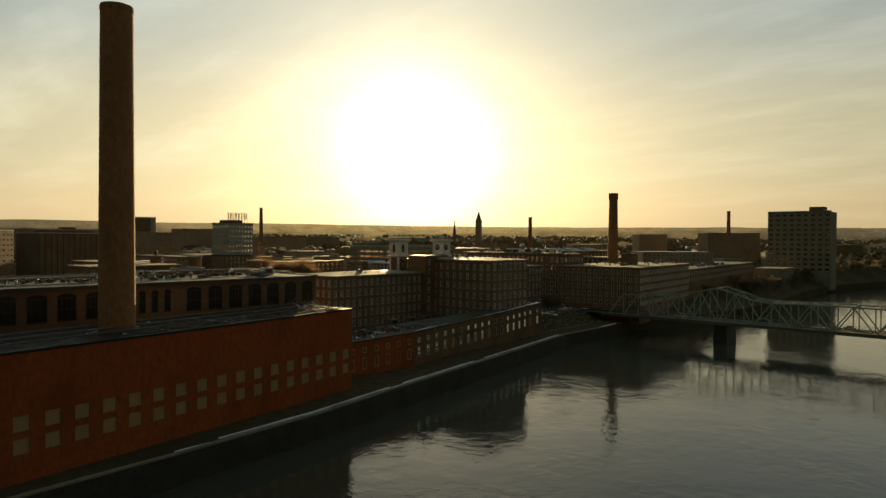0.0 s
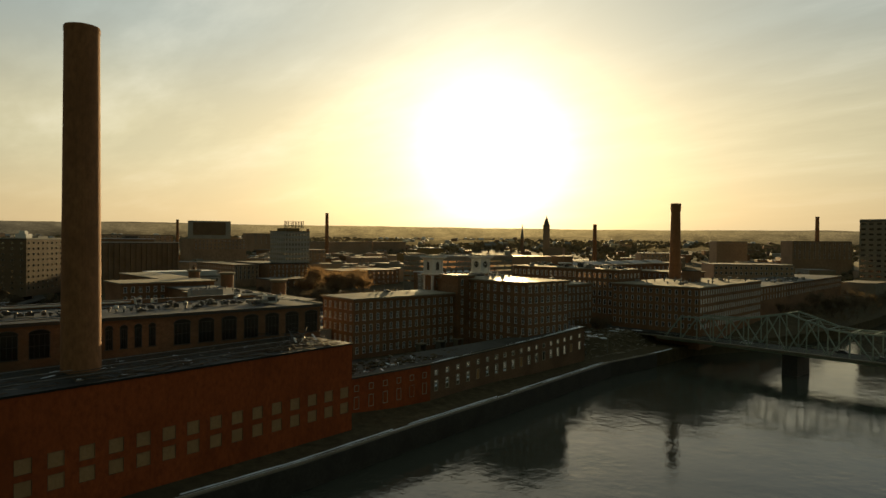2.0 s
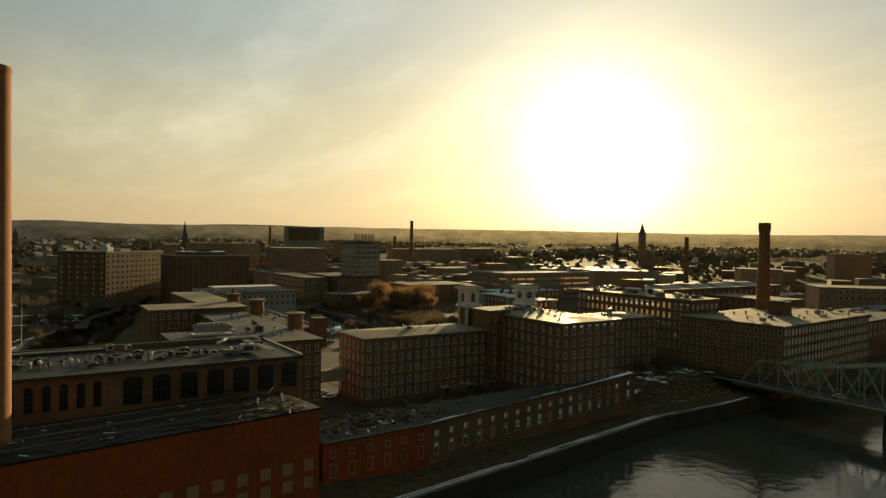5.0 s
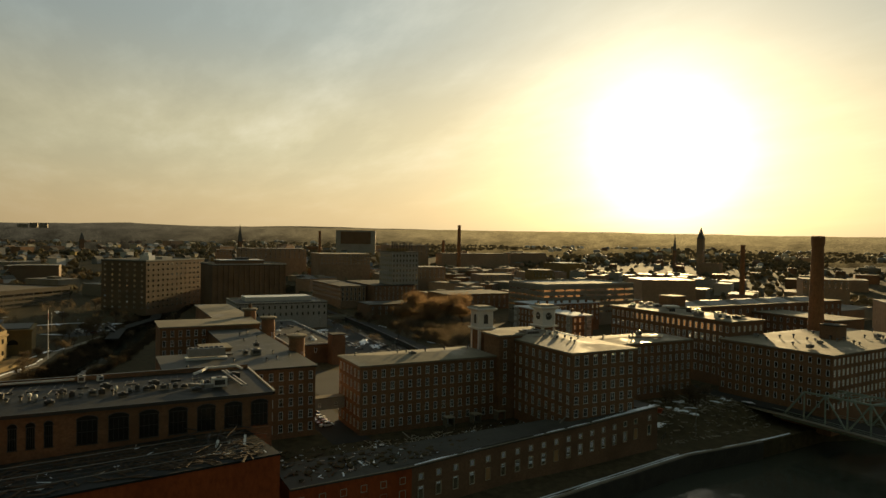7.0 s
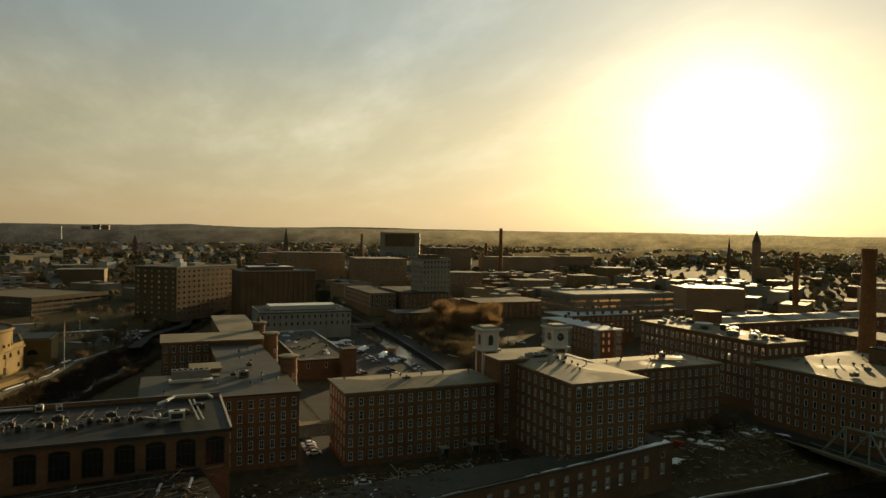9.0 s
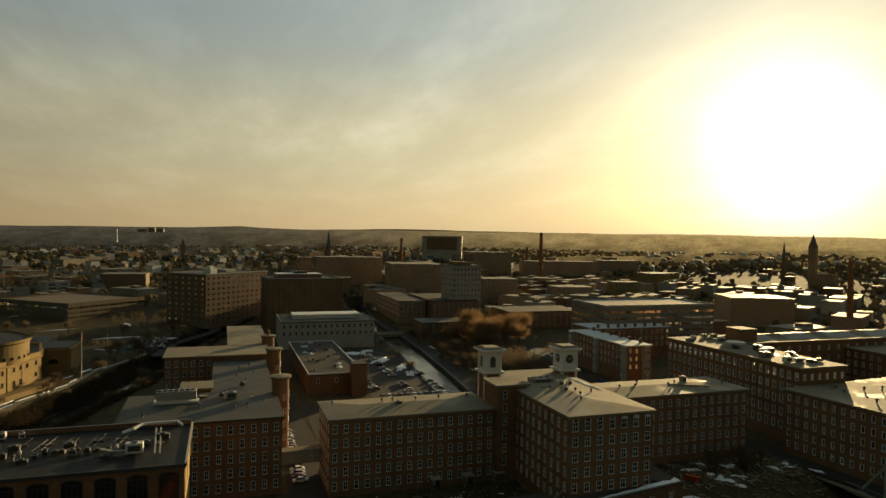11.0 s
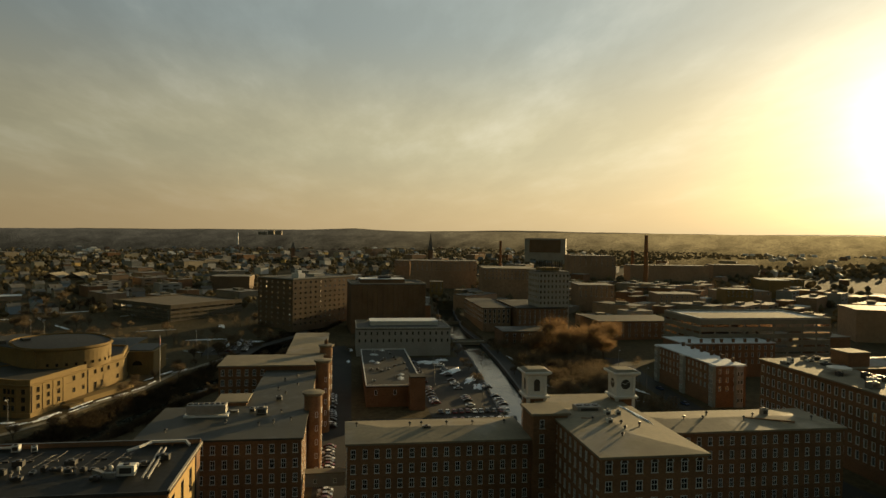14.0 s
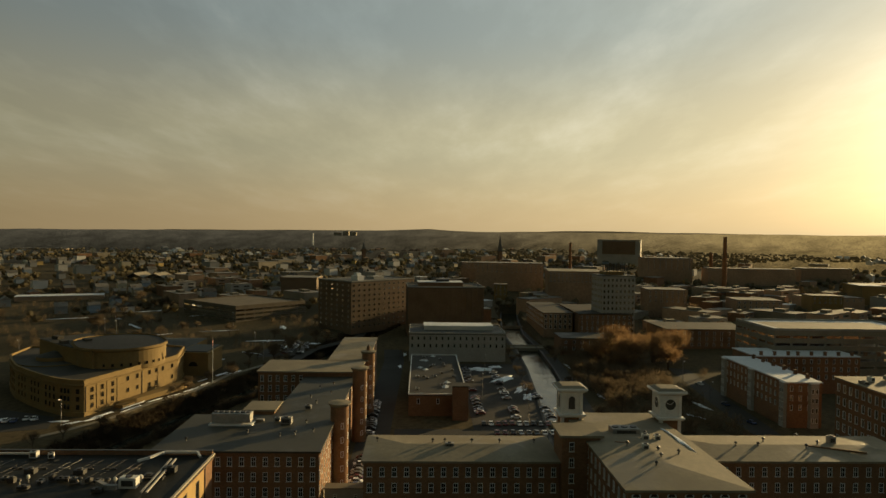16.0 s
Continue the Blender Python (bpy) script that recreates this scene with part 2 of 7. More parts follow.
ASPHALT = material("asphalt", (0.045, 0.043, 0.039), 0.85, 0.25, 0.06, 1.2, 0.1, specular=0.12)
EARTH = material("winter_earth", (0.078, 0.062, 0.036), 0.95, 0.4, 0.025, 0.35, 0.3, second=(0.05, 0.043, 0.026), specular=0.03)
SNOW = material("old_snow", (0.78, 0.83, 0.90), 0.6, 0.12, 0.4, 1.5, 0.3)
BARK = material("bark", (0.09, 0.065, 0.045), 0.9, 0.3, 0.5, 3.0, 0.2, specular=0.1)
TWIGS = material("bare_twigs", (0.14, 0.105, 0.065), 0.9, 0.25, 0.2, 1.0, 0.0, per_object=0.35, through_light=0.45, specular=0.05)
# bank brush: darker copy of the twigs, the banks' shadow put into its colour
TWIGS_SHADED = material("dark_brush", (0.065, 0.05, 0.032), 0.95, 0.3, 0.2, 1.0, 0.0, through_light=0.3, specular=0.0)
TWIGS_GOLD = material("golden_twigs", (0.235, 0.148, 0.075), 0.9, 0.25, 0.2, 1.0, 0.0, per_object=0.15, through_light=0.6, specular=0.05)
WOODS = material("far_woods", (0.20, 0.17, 0.105), 0.95, 0.3, 0.006, 0.05, 0.0, through_light=0.6, second=(0.15, 0.13, 0.085), specular=0.03)
DARK_GLASS = material("dark_glazing", (0.02, 0.018, 0.014), 0.15, 0.3, 0.3, 1.5, 0.0, specular=0.4)
DECK = material("brown_precast_concrete", (0.135, 0.112, 0.082), 0.85, 0.2, 0.15, 1.5, 0.15, specular=0.12)
GLASS = glass_material("window_glass", (0.30, 0.29, 0.26))
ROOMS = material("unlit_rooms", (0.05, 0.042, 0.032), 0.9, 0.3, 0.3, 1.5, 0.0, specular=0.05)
TYRE = material("rubber", (0.03, 0.03, 0.03), 0.8, 0.1, 1.0, 4.0, 0.0)
RIVER = water_material("river_water", (0.045, 0.048, 0.036), 0.04, 0.21, 0.9)
CANAL = water_material("canal_water", (0.03, 0.033, 0.026), 0.05, 0.32, 1.0)
PAINTS = [material("car_paint_" + k, c, 0.3, 0.06, 0.5, 2.0, 0.0, metal=m, specular=0.6) for k, c, m in (
    ("white", (0.75, 0.75, 0.74), 0.0), ("silver", (0.45, 0.46, 0.47), 0.5), ("black", (0.02, 0.02, 0.022), 0.1), ("grey", (0.16, 0.165, 0.17), 0.4),
    ("red", (0.12, 0.02, 0.02), 0.1), ("blue", (0.04, 0.07, 0.17), 0.2))]
SIDING = [material("siding_" + k, c, 0.85, 0.1, 0.2, 1.5, 0.05, streak=4.0, per_object=0.12, specular=0.08) for k, c in (
    ("white", (0.46, 0.45, 0.42)), ("cream", (0.40, 0.35, 0.25)), ("grey", (0.22, 0.225, 0.22)), ("yellow", (0.50, 0.36, 0.14)),
    ("brown", (0.18, 0.12, 0.085)), ("blue", (0.22, 0.27, 0.32)))]


def hills_material():
    """The far hazy hills of the backdrop: glowing haze, brighter below the sun."""
    m = bpy.data.materials.new("hazy_hills")
    m.use_nodes = True
    n = Nodes(m.node_tree)
    place = n.add("ShaderNodeNewGeometry").outputs["Position"]
    way = n.add("ShaderNodeVectorMath", operation="NORMALIZE")
    n.link(place, way.inputs[0])
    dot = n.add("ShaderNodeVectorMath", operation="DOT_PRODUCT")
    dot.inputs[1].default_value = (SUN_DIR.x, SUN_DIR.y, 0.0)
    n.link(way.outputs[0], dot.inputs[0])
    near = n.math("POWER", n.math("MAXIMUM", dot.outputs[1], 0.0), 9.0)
    reach = n.add("ShaderNodeVectorMath", operation="LENGTH")
    n.link(place, reach.inputs[0])
    belt = n.add("ShaderNodeCombineXYZ")
    bits = n.add("ShaderNodeSeparateXYZ")
    n.link(way.outputs[0], bits.inputs[0])
    n.link(n.math("MULTIPLY", bits.outputs[0], 60.0), belt.inputs[0])
    n.link(n.math("MULTIPLY", bits.outputs[1], 60.0), belt.inputs[1])
    n.link(n.math("MULTIPLY", reach.outputs[1], 0.005), belt.inputs[2])
    # wooded bands, clearings and single trees, all washed out with distance
    bands = n.span(n.noise(belt.outputs[0], 0.5, 6.0, 0.7), 0.35, 0.66, 0.45, 1.4)
    fine = n.span(n.noise(belt.outputs[0], 11.0, 5.0, 0.8), 0.38, 0.64, 0.25, 1.9)
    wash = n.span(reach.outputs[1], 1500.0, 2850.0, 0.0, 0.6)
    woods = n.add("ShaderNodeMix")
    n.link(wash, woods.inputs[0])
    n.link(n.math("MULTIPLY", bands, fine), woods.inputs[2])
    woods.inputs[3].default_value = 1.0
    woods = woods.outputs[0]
    # haze and low-sun glow are put into the emission colour, stronger with distance
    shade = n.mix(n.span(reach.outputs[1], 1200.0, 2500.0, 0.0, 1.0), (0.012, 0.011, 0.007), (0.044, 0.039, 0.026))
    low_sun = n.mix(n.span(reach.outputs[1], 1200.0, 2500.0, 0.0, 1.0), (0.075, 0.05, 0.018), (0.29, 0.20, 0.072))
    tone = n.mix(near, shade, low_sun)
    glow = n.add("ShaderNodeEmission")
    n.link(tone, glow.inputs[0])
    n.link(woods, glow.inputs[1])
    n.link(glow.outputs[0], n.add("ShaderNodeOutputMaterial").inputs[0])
    return m


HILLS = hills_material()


# ---- mesh helpers ----
class Shape:
    """Verts and faces gathered for one mesh."""

    def __init__(self):
        self.v, self.f, self.slot = [], [], {}

    def face(self, *points):
        k = len(self.v)
        self.v.extend(points)
        self.f.append(tuple(range(k, k + len(points))))

    def box(self, x0, y0, z0, x1, y1, z1, m=None):
        k = len(self.v)
        pts = [(x, y, z) for z in (z0, z1) for x, y in ((x0, y0), (x1, y0), (x1, y1), (x0, y1))]
        self.v.extend([tuple(m @ Vector(p)) for p in pts] if m else pts)
        for q in ((3, 2, 1, 0), (4, 5, 6, 7), (0, 1, 5, 4), (1, 2, 6, 5), (2, 3, 7, 6), (3, 0, 4, 7)):
            self.f.append(tuple(k + i for i in q))
        return self

    def prism(self, ring, z0, z1, top=None, cap=True):
        """Upright walls over a ring of (x, y); top: another ring at z1."""
        k, n = len(self.v), len(ring)
        top = top or ring
        self.v.extend([(x, y, z0) for x, y in ring] + [(x, y, z1) for x, y in top])
        for i in range(n):
            j = (i + 1) % n
            self.f.append((k + i, k + j, k + n + j, k + n + i))
        if cap:
            self.f.append(tuple(k + n + i for i in range(n)))
            self.f.append(tuple(k + i for i in reversed(range(n))))
        return self

    def tube(self, cx, cy, steps, n=24, cap=True):
        """A turned shape: steps of (z, radius) from the bottom up."""
        k = len(self.v)
        for z, r in steps:
            self.v.extend((cx + r * math.cos(2 * math.pi * i / n), cy + r * math.sin(2 * math.pi * i / n), z) for i in range(n))
        for s in range(len(steps) - 1):
            for i in range(n):
                j = (i + 1) % n
                self.f.append((k + s * n + i, k + s * n + j, k + (s + 1) * n + j, k + (s + 1) * n + i))
        if cap:
            self.f.append(tuple(k + (len(steps) - 1) * n + i for i in range(n)))
            self.f.append(tuple(k + i for i in reversed(range(n))))
        return self

    def beam(self, a, b, w, h=None):
        """A square bar from a to b."""
        a, b, h = Vector(a), Vector(b), h or w
        d = b - a
        m = Matrix.Translation(a) @ d.to_track_quat("Z", "Y").to_matrix().to_4x4()
        return self.box(-w / 2, -h / 2, 0, w / 2, h / 2, d.length, m)

    def mesh(self, name, mat, smooth=False):
        me = bpy.data.meshes.new(name)
        me.from_pydata(self.v, [], self.f)
        for one in mat if isinstance(mat, (list, tuple)) else [mat]:
            me.materials.append(one)
        for index, slot in self.slot.items():
            me.polygons[index].material_index = slot
        if smooth:
            me.polygons.foreach_set("use_smooth", [True] * len(me.polygons))
        me.update()
        return me


def part(name, shape, mat, parent, label="", at=None, smooth=False):
    """One mesh object under a thing or under a part."""
    me = shape if isinstance(shape, bpy.types.Mesh) else shape.mesh(name, mat, smooth)
    ob = new(name, me)
    ob.parent = parent
    if at is not None:
        ob.matrix_basis = at
    return tagged(ob, label) if label else ob


def thing(name, label, category, at=None, group=""):
    ob = new(name)
    ob.empty_display_size = 0.5
    if at is not None:
        ob.matrix_basis = at
    return tagged(ob, label, category, group)


def solid(name, shape, mat, label, category, group="", kind="", at=None, smooth=False):
    ob = new(name, shape.mesh(name, mat, smooth))
    if at is not None:
        ob.matrix_basis = at
    return tagged(ob, label, category, group, kind)


# ---- ground, river, canals ----
BANK = [(-900, -40), (-300, -80), (0, -112), (34, -116.6), (58, -118), (95, -121.5), (131, -128), (179, -135.5), (248, -147), (282, -146.5),
        (320, -149), (360, -136), (434, -124), (520, -126), (611, -134), (722, -130), (840, -104), (1100, -40), (1700, 60), (4800, 400)]
MAIN_CANAL = [(-262, 226), (-340, 234), (-410, 240), (-470, 243), (-545, 243), (-635, 252), (-722, 263), (-800, 262)]
SIDE_CANAL = [(-186, 22), (-243, 46), (-285, 58), (-321, 68), (-347, 78), (-388, 88), (-432, 101), (-484, 110), (-560, 132), (-640, 152)]
WATER_Z, STREET_Z, QUAY_Z = -14.0, -3.0, -8.5


def bank_x(y):
    return float(np.interp(y, [p[0] for p in BANK], [p[1] for p in BANK]))


def away(x, y, line):
    """The distance from a line of points."""
    best = 1e9
    for (x0, y0), (x1, y1) in zip(line, line[1:]):
        dx, dy = x1 - x0, y1 - y0
        s = max(0.0, min(1.0, ((x - x0) * dx + (y - y0) * dy) / (dx * dx + dy * dy)))
        best = min(best, math.hypot(x - x0 - s * dx, y - y0 - s * dy))
    return best


def ridge(yaw):
    return float(np.interp(yaw, [-40, 10, 40, 60, 75, 84, 88, 92, 100, 122, 160], [80, 90, 96, 100, 100, 98, 106, 98, 92, 80, 78]))


def land(x, y):
    """The height of dry land."""
    r = math.hypot(x + 20, y - 100)
    s = max(0.0, (r - 450) / 2550)
    z = STREET_Z
    if s > 0:
        yaw = math.degrees(math.atan2(-(x + 20), y - 100))
        top = ridge(yaw) if -90 < yaw < 170 else 60
        z += (top - STREET_Z) * min(s, 1.0) ** 1.15 - max(0.0, s - 1) * 60
        z += (noise.noise((x * 0.0016, y * 0.0016, 0)) * 12 + noise.noise((x * 0.006, y * 0.006, 3)) * 3) * min(1.0, s * 1.5)
    return z


def surface(x, y):
    """The height of the ground, with the quay and the canals."""
    v = bank_x(y) - x
    z = land(x, y)
    if 0 <= v < 22 and y < 320:
        z = QUAY_Z if v < 14 else QUAY_Z + (z - QUAY_Z) * (v - 14) / 8
    elif 0 <= v < 22:
        z = QUAY_Z + (z - QUAY_Z) * v / 22
    if -700 < x < -180:
        if away(x, y, MAIN_CANAL) < 9.5:
            return -9.0
        d = away(x, y, SIDE_CANAL)
        if d < 17:
            return -11.0 + (z + 11.0) * max(0.0, min(1.0, (d - 4) / 12.5))
    return z


def spaced(parts):
    out = []
    for a, b, step in parts:
        out.extend(np.arange(a, b, step))
    return [float(q) for q in out]


def make_ground():
    rows = spaced(((-900, -300, 60), (-300, 0, 15), (0, 340, 4), (340, 900, 14), (900, 4700, 90)))
    west = spaced(((0, 30, 3), (30, 640, 4), (640, 1000, 12), (1000, 4700, 60)))
    s = Shape()
    cols = []
    for y in rows:
        b = bank_x(y)
        line = [(b + 700 + e, y, -2.0 + e * 0.004) for e in (3600, 1500, 600, 100, 0)]
        line += [(b + 330, y, -3.0), (b + 300, y, -16.0), (b + 0.02, y, -16.0)]
        line += [(b - v, y, surface(b - v, y)) for v in west]
        cols.append(line)
    n = len(cols[0])
    for line in cols:
        s.v.extend(line)
    for i in range(len(cols) - 1):
        for j in range(n - 1):
            s.f.append((i * n + j, (i + 1) * n + j, (i + 1) * n + j + 1, i * n + j + 1))
    ob = solid("ground", s, EARTH, "brown winter ground with dull grass", "ground", kind="structure")
    w = Shape()
    for i in range(len(rows) - 1):
        b0, b1 = bank_x(rows[i]), bank_x(rows[i + 1])
        w.face((b0 - 0.5, rows[i], WATER_Z), (b0 + 320, rows[i], WATER_Z), (b1 + 320, rows[i + 1], WATER_Z), (b1 - 0.5, rows[i + 1], WATER_Z))
    solid("river_water", w, RIVER, "wide dark river with slow ripples", "water", kind="structure")


HILL_STEPS = (1200, 1240, 1280, 1330, 1390, 1450, 1500, 1560, 1630, 1700, 1760, 1830, 1910, 2000, 2100, 2200, 2300, 2420, 2560, 2700, 2850, 3000)


def make_hills():
    """A ring of far hills, behind all else."""
    s = Shape()
    steps = np.arange(-14, 140, 0.35)
    for yaw in steps:
        a = radians(float(yaw))
        u, v = -math.sin(a), math.cos(a)
        top = ridge(float(yaw)) * 0.93 + 2.5 + 2.2 * noise.noise((yaw * 0.35, 0, 0)) + 1.2 * noise.noise((yaw * 2.1, 5, 0))
        for d in HILL_STEPS:
            x, y = -20 + d * u, 100 + d * v
            z = land(x, y) + min(6.0, (d - 1200) * 0.012 - 0.8) + 1.5 * noise.noise((x * 0.02, y * 0.02, 8))
            k = max(0.0, min(1.0, (d - 2250) / 500))
            s.v.append((x, y, z + (top - z) * k if d < 2900 else 30))
    n = len(HILL_STEPS)
    for i in range(len(steps) - 1):
        for j in range(n - 1):
            s.f.append((i * n + j, i * n + n + j, i * n + n + 1 + j, i * n + 1 + j))
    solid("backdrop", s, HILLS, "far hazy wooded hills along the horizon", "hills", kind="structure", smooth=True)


def ribbon(line, width, z):
    s = Shape()
    offs = []
    for i, (x, y) in enumerate(line):
        x0, y0 = line[max(0, i - 1)]
        x1, y1 = line[min(len(line) - 1, i + 1)]
        d = Vector((x1 - x0, y1 - y0)).normalized()
        offs.append((x, y, -d.y * width / 2, d.x * width / 2))
    for (x, y, a, b), (p, q, c, d) in zip(offs, offs[1:]):
        s.face((x + a, y + b, z), (x - a, y - b, z), (p - c, q - d, z), (p + c, q + d, z))
    return s


def side_line(line, off):
    out = []
    for i, (x, y) in enumerate(line):
        x0, y0 = line[max(0, i - 1)]
        x1, y1 = line[min(len(line) - 1, i + 1)]
        d = Vector((x1 - x0, y1 - y0)).normalized()
        out.append((x - d.y * off, y + d.x * off))
    return out


def wall_along(line, width, z0, z1):
    s = Shape()
    a, b = side_line(line, width / 2), side_line(line, -width / 2)
    return s.prism(a + b[::-1], z0, z1)


make_ground()
make_hills()
solid("canal_water", ribbon(MAIN_CANAL, 15.6, -4.6), CANAL, "smooth canal water reflecting the pale sky", "water", kind="structure")
solid("canal_water", ribbon(SIDE_CANAL, 16, -9.0), CANAL, "dark shaded canal water between tree-grown banks", "water", kind="structure")
for off in (8.0, -8.0):
    solid("canal_walk", wall_along(side_line(MAIN_CANAL, off + math.copysign(4.0, off)), 6.6, -6, -2.93), ASPHALT, "paved walk along the canal", "pavement", kind="structure")
    solid("canal_wall", wall_along(side_line(MAIN_CANAL, off), 1.2, -9, -2.6), STONE_DARK, "grey granite canal wall", "wall", kind="structure")
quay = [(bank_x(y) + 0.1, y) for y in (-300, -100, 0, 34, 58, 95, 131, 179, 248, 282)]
solid("quay_wall", wall_along(quay, 1.2, -16, QUAY_Z + 0.1), STONE_DARK, "dark granite river wall", "wall", kind="structure")
solid("quay_coping", wall_along(side_line(quay, 0.2), 0.9, QUAY_Z + 0.1, QUAY_Z + 0.45), CONCRETE, "pale concrete coping on the river wall", "kerb", kind="structure")

# ---- buildings ----
WINDOW_CACHE, TAKEN = {}, []


def window_meshes(w, h, style, trim):
    key = (round(w, 2), round(h, 2), style, trim.name)
    if key in WINDOW_CACHE:
        return WINDOW_CACHE[key]
    f, p = Shape(), Shape()
    t = 0.14
    # local axes: x along the wall, y out of it, z up
    if style != "plain":
        f.box(-w / 2, -0.16, -h / 2, -w / 2 + t, 0.05, h / 2)
        f.box(w / 2 - t, -0.16, -h / 2, w / 2, 0.05, h / 2)
        f.box(-w / 2 + t, -0.16, h / 2 - t, w / 2 - t, 0.05, h / 2)
        f.box(-w / 2 + t, -0.16, -0.05, w / 2 - t, 0.0, 0.05)
        if style == "grid":
            for k in range(1, 4):
                u = -w / 2 + k * w / 4
                f.box(u - 0.04, -0.15, -h / 2 + t, u + 0.04, -0.02, h / 2 - t)
        else:
            f.box(-0.035, -0.15, -h / 2 + t, 0.035, -0.02, h / 2 - t)
        if style in ("arch", "grid"):
            ring = [(-w / 2 - 0.1, h / 2)]
            for k in range(9):
                a = math.pi - math.pi * k / 8
                ring.append(((w / 2 + 0.06) * math.cos(a), h / 2 + (w / 2 + 0.06 if style == "arch" else 0.9) * math.sin(a)))
            ring = ring[1:]
            for (u0, v0), (u1, v1) in zip(ring, ring[1:]):
                f.beam((u0, 0.04, v0), (u1, 0.04, v1), 0.16 if style == "grid" else 0.2)
    f.box(-w / 2 - 0.12, -0.1, -h / 2 - 0.18, w / 2 + 0.12, 0.12, -h / 2)
    p.box(-w / 2 + 0.02, -0.13, -h / 2 + 0.02, w / 2 - 0.02, -0.10, h / 2 - 0.02)
    if style in ("one", "plain", "dark", "board"):
        # one connected piece: frame ring, reveal and pane
        f, e = Shape(), 0.15 if style == "one" else 0.05
        for y, g in ((-0.2, 0.0), (0.05, 0.0), (0.05, e), (-0.1, e)):
            f.v.extend(((-w / 2 + g, y, -h / 2 + g), (w / 2 - g, y, -h / 2 + g), (w / 2 - g, y, h / 2 - g), (-w / 2 + g, y, h / 2 - g)))
        f.f = [(q * 4 + i, q * 4 + (i + 1) % 4, q * 4 + 4 + (i + 1) % 4, q * 4 + 4 + i) for q in range(3) for i in range(4)] + [(12, 13, 14, 15)]
        f.slot[12] = 1
        WINDOW_CACHE[key] = (f.mesh("window", [trim, DARK_GLASS if style == "dark" else BOARDS if style == "board" else GLASS]), None)
    else:
        if style in ("grid", "arch"):
            # dark infill of the arch over the panes
            rise = 0.85 if style == "grid" else w / 2
            arch = [((w / 2) * math.cos(a), h / 2 + rise * math.sin(a)) for a in np.linspace(0, math.pi, 9)]
            p.v.extend((float(u), y, float(v)) for y in (0.03, -0.05) for u, v in arch)
            n0 = len(p.v) - 18
            p.f.append(tuple(n0 + i for i in range(9)))
            p.f.extend((n0 + i, n0 + 9 + i, n0 + 10 + i, n0 + 1 + i) for i in range(8))
        WINDOW_CACHE[key] = (f.mesh("window", trim), p.mesh("pane", DARK_GLASS if style == "grid" else GLASS))
    return WINDOW_CACHE[key]


SIDES = {"river": (0, (0, 1)), "up": (1, (-1, 0)), "town": (2, (0, -1)), "down": (3, (1, 0))}


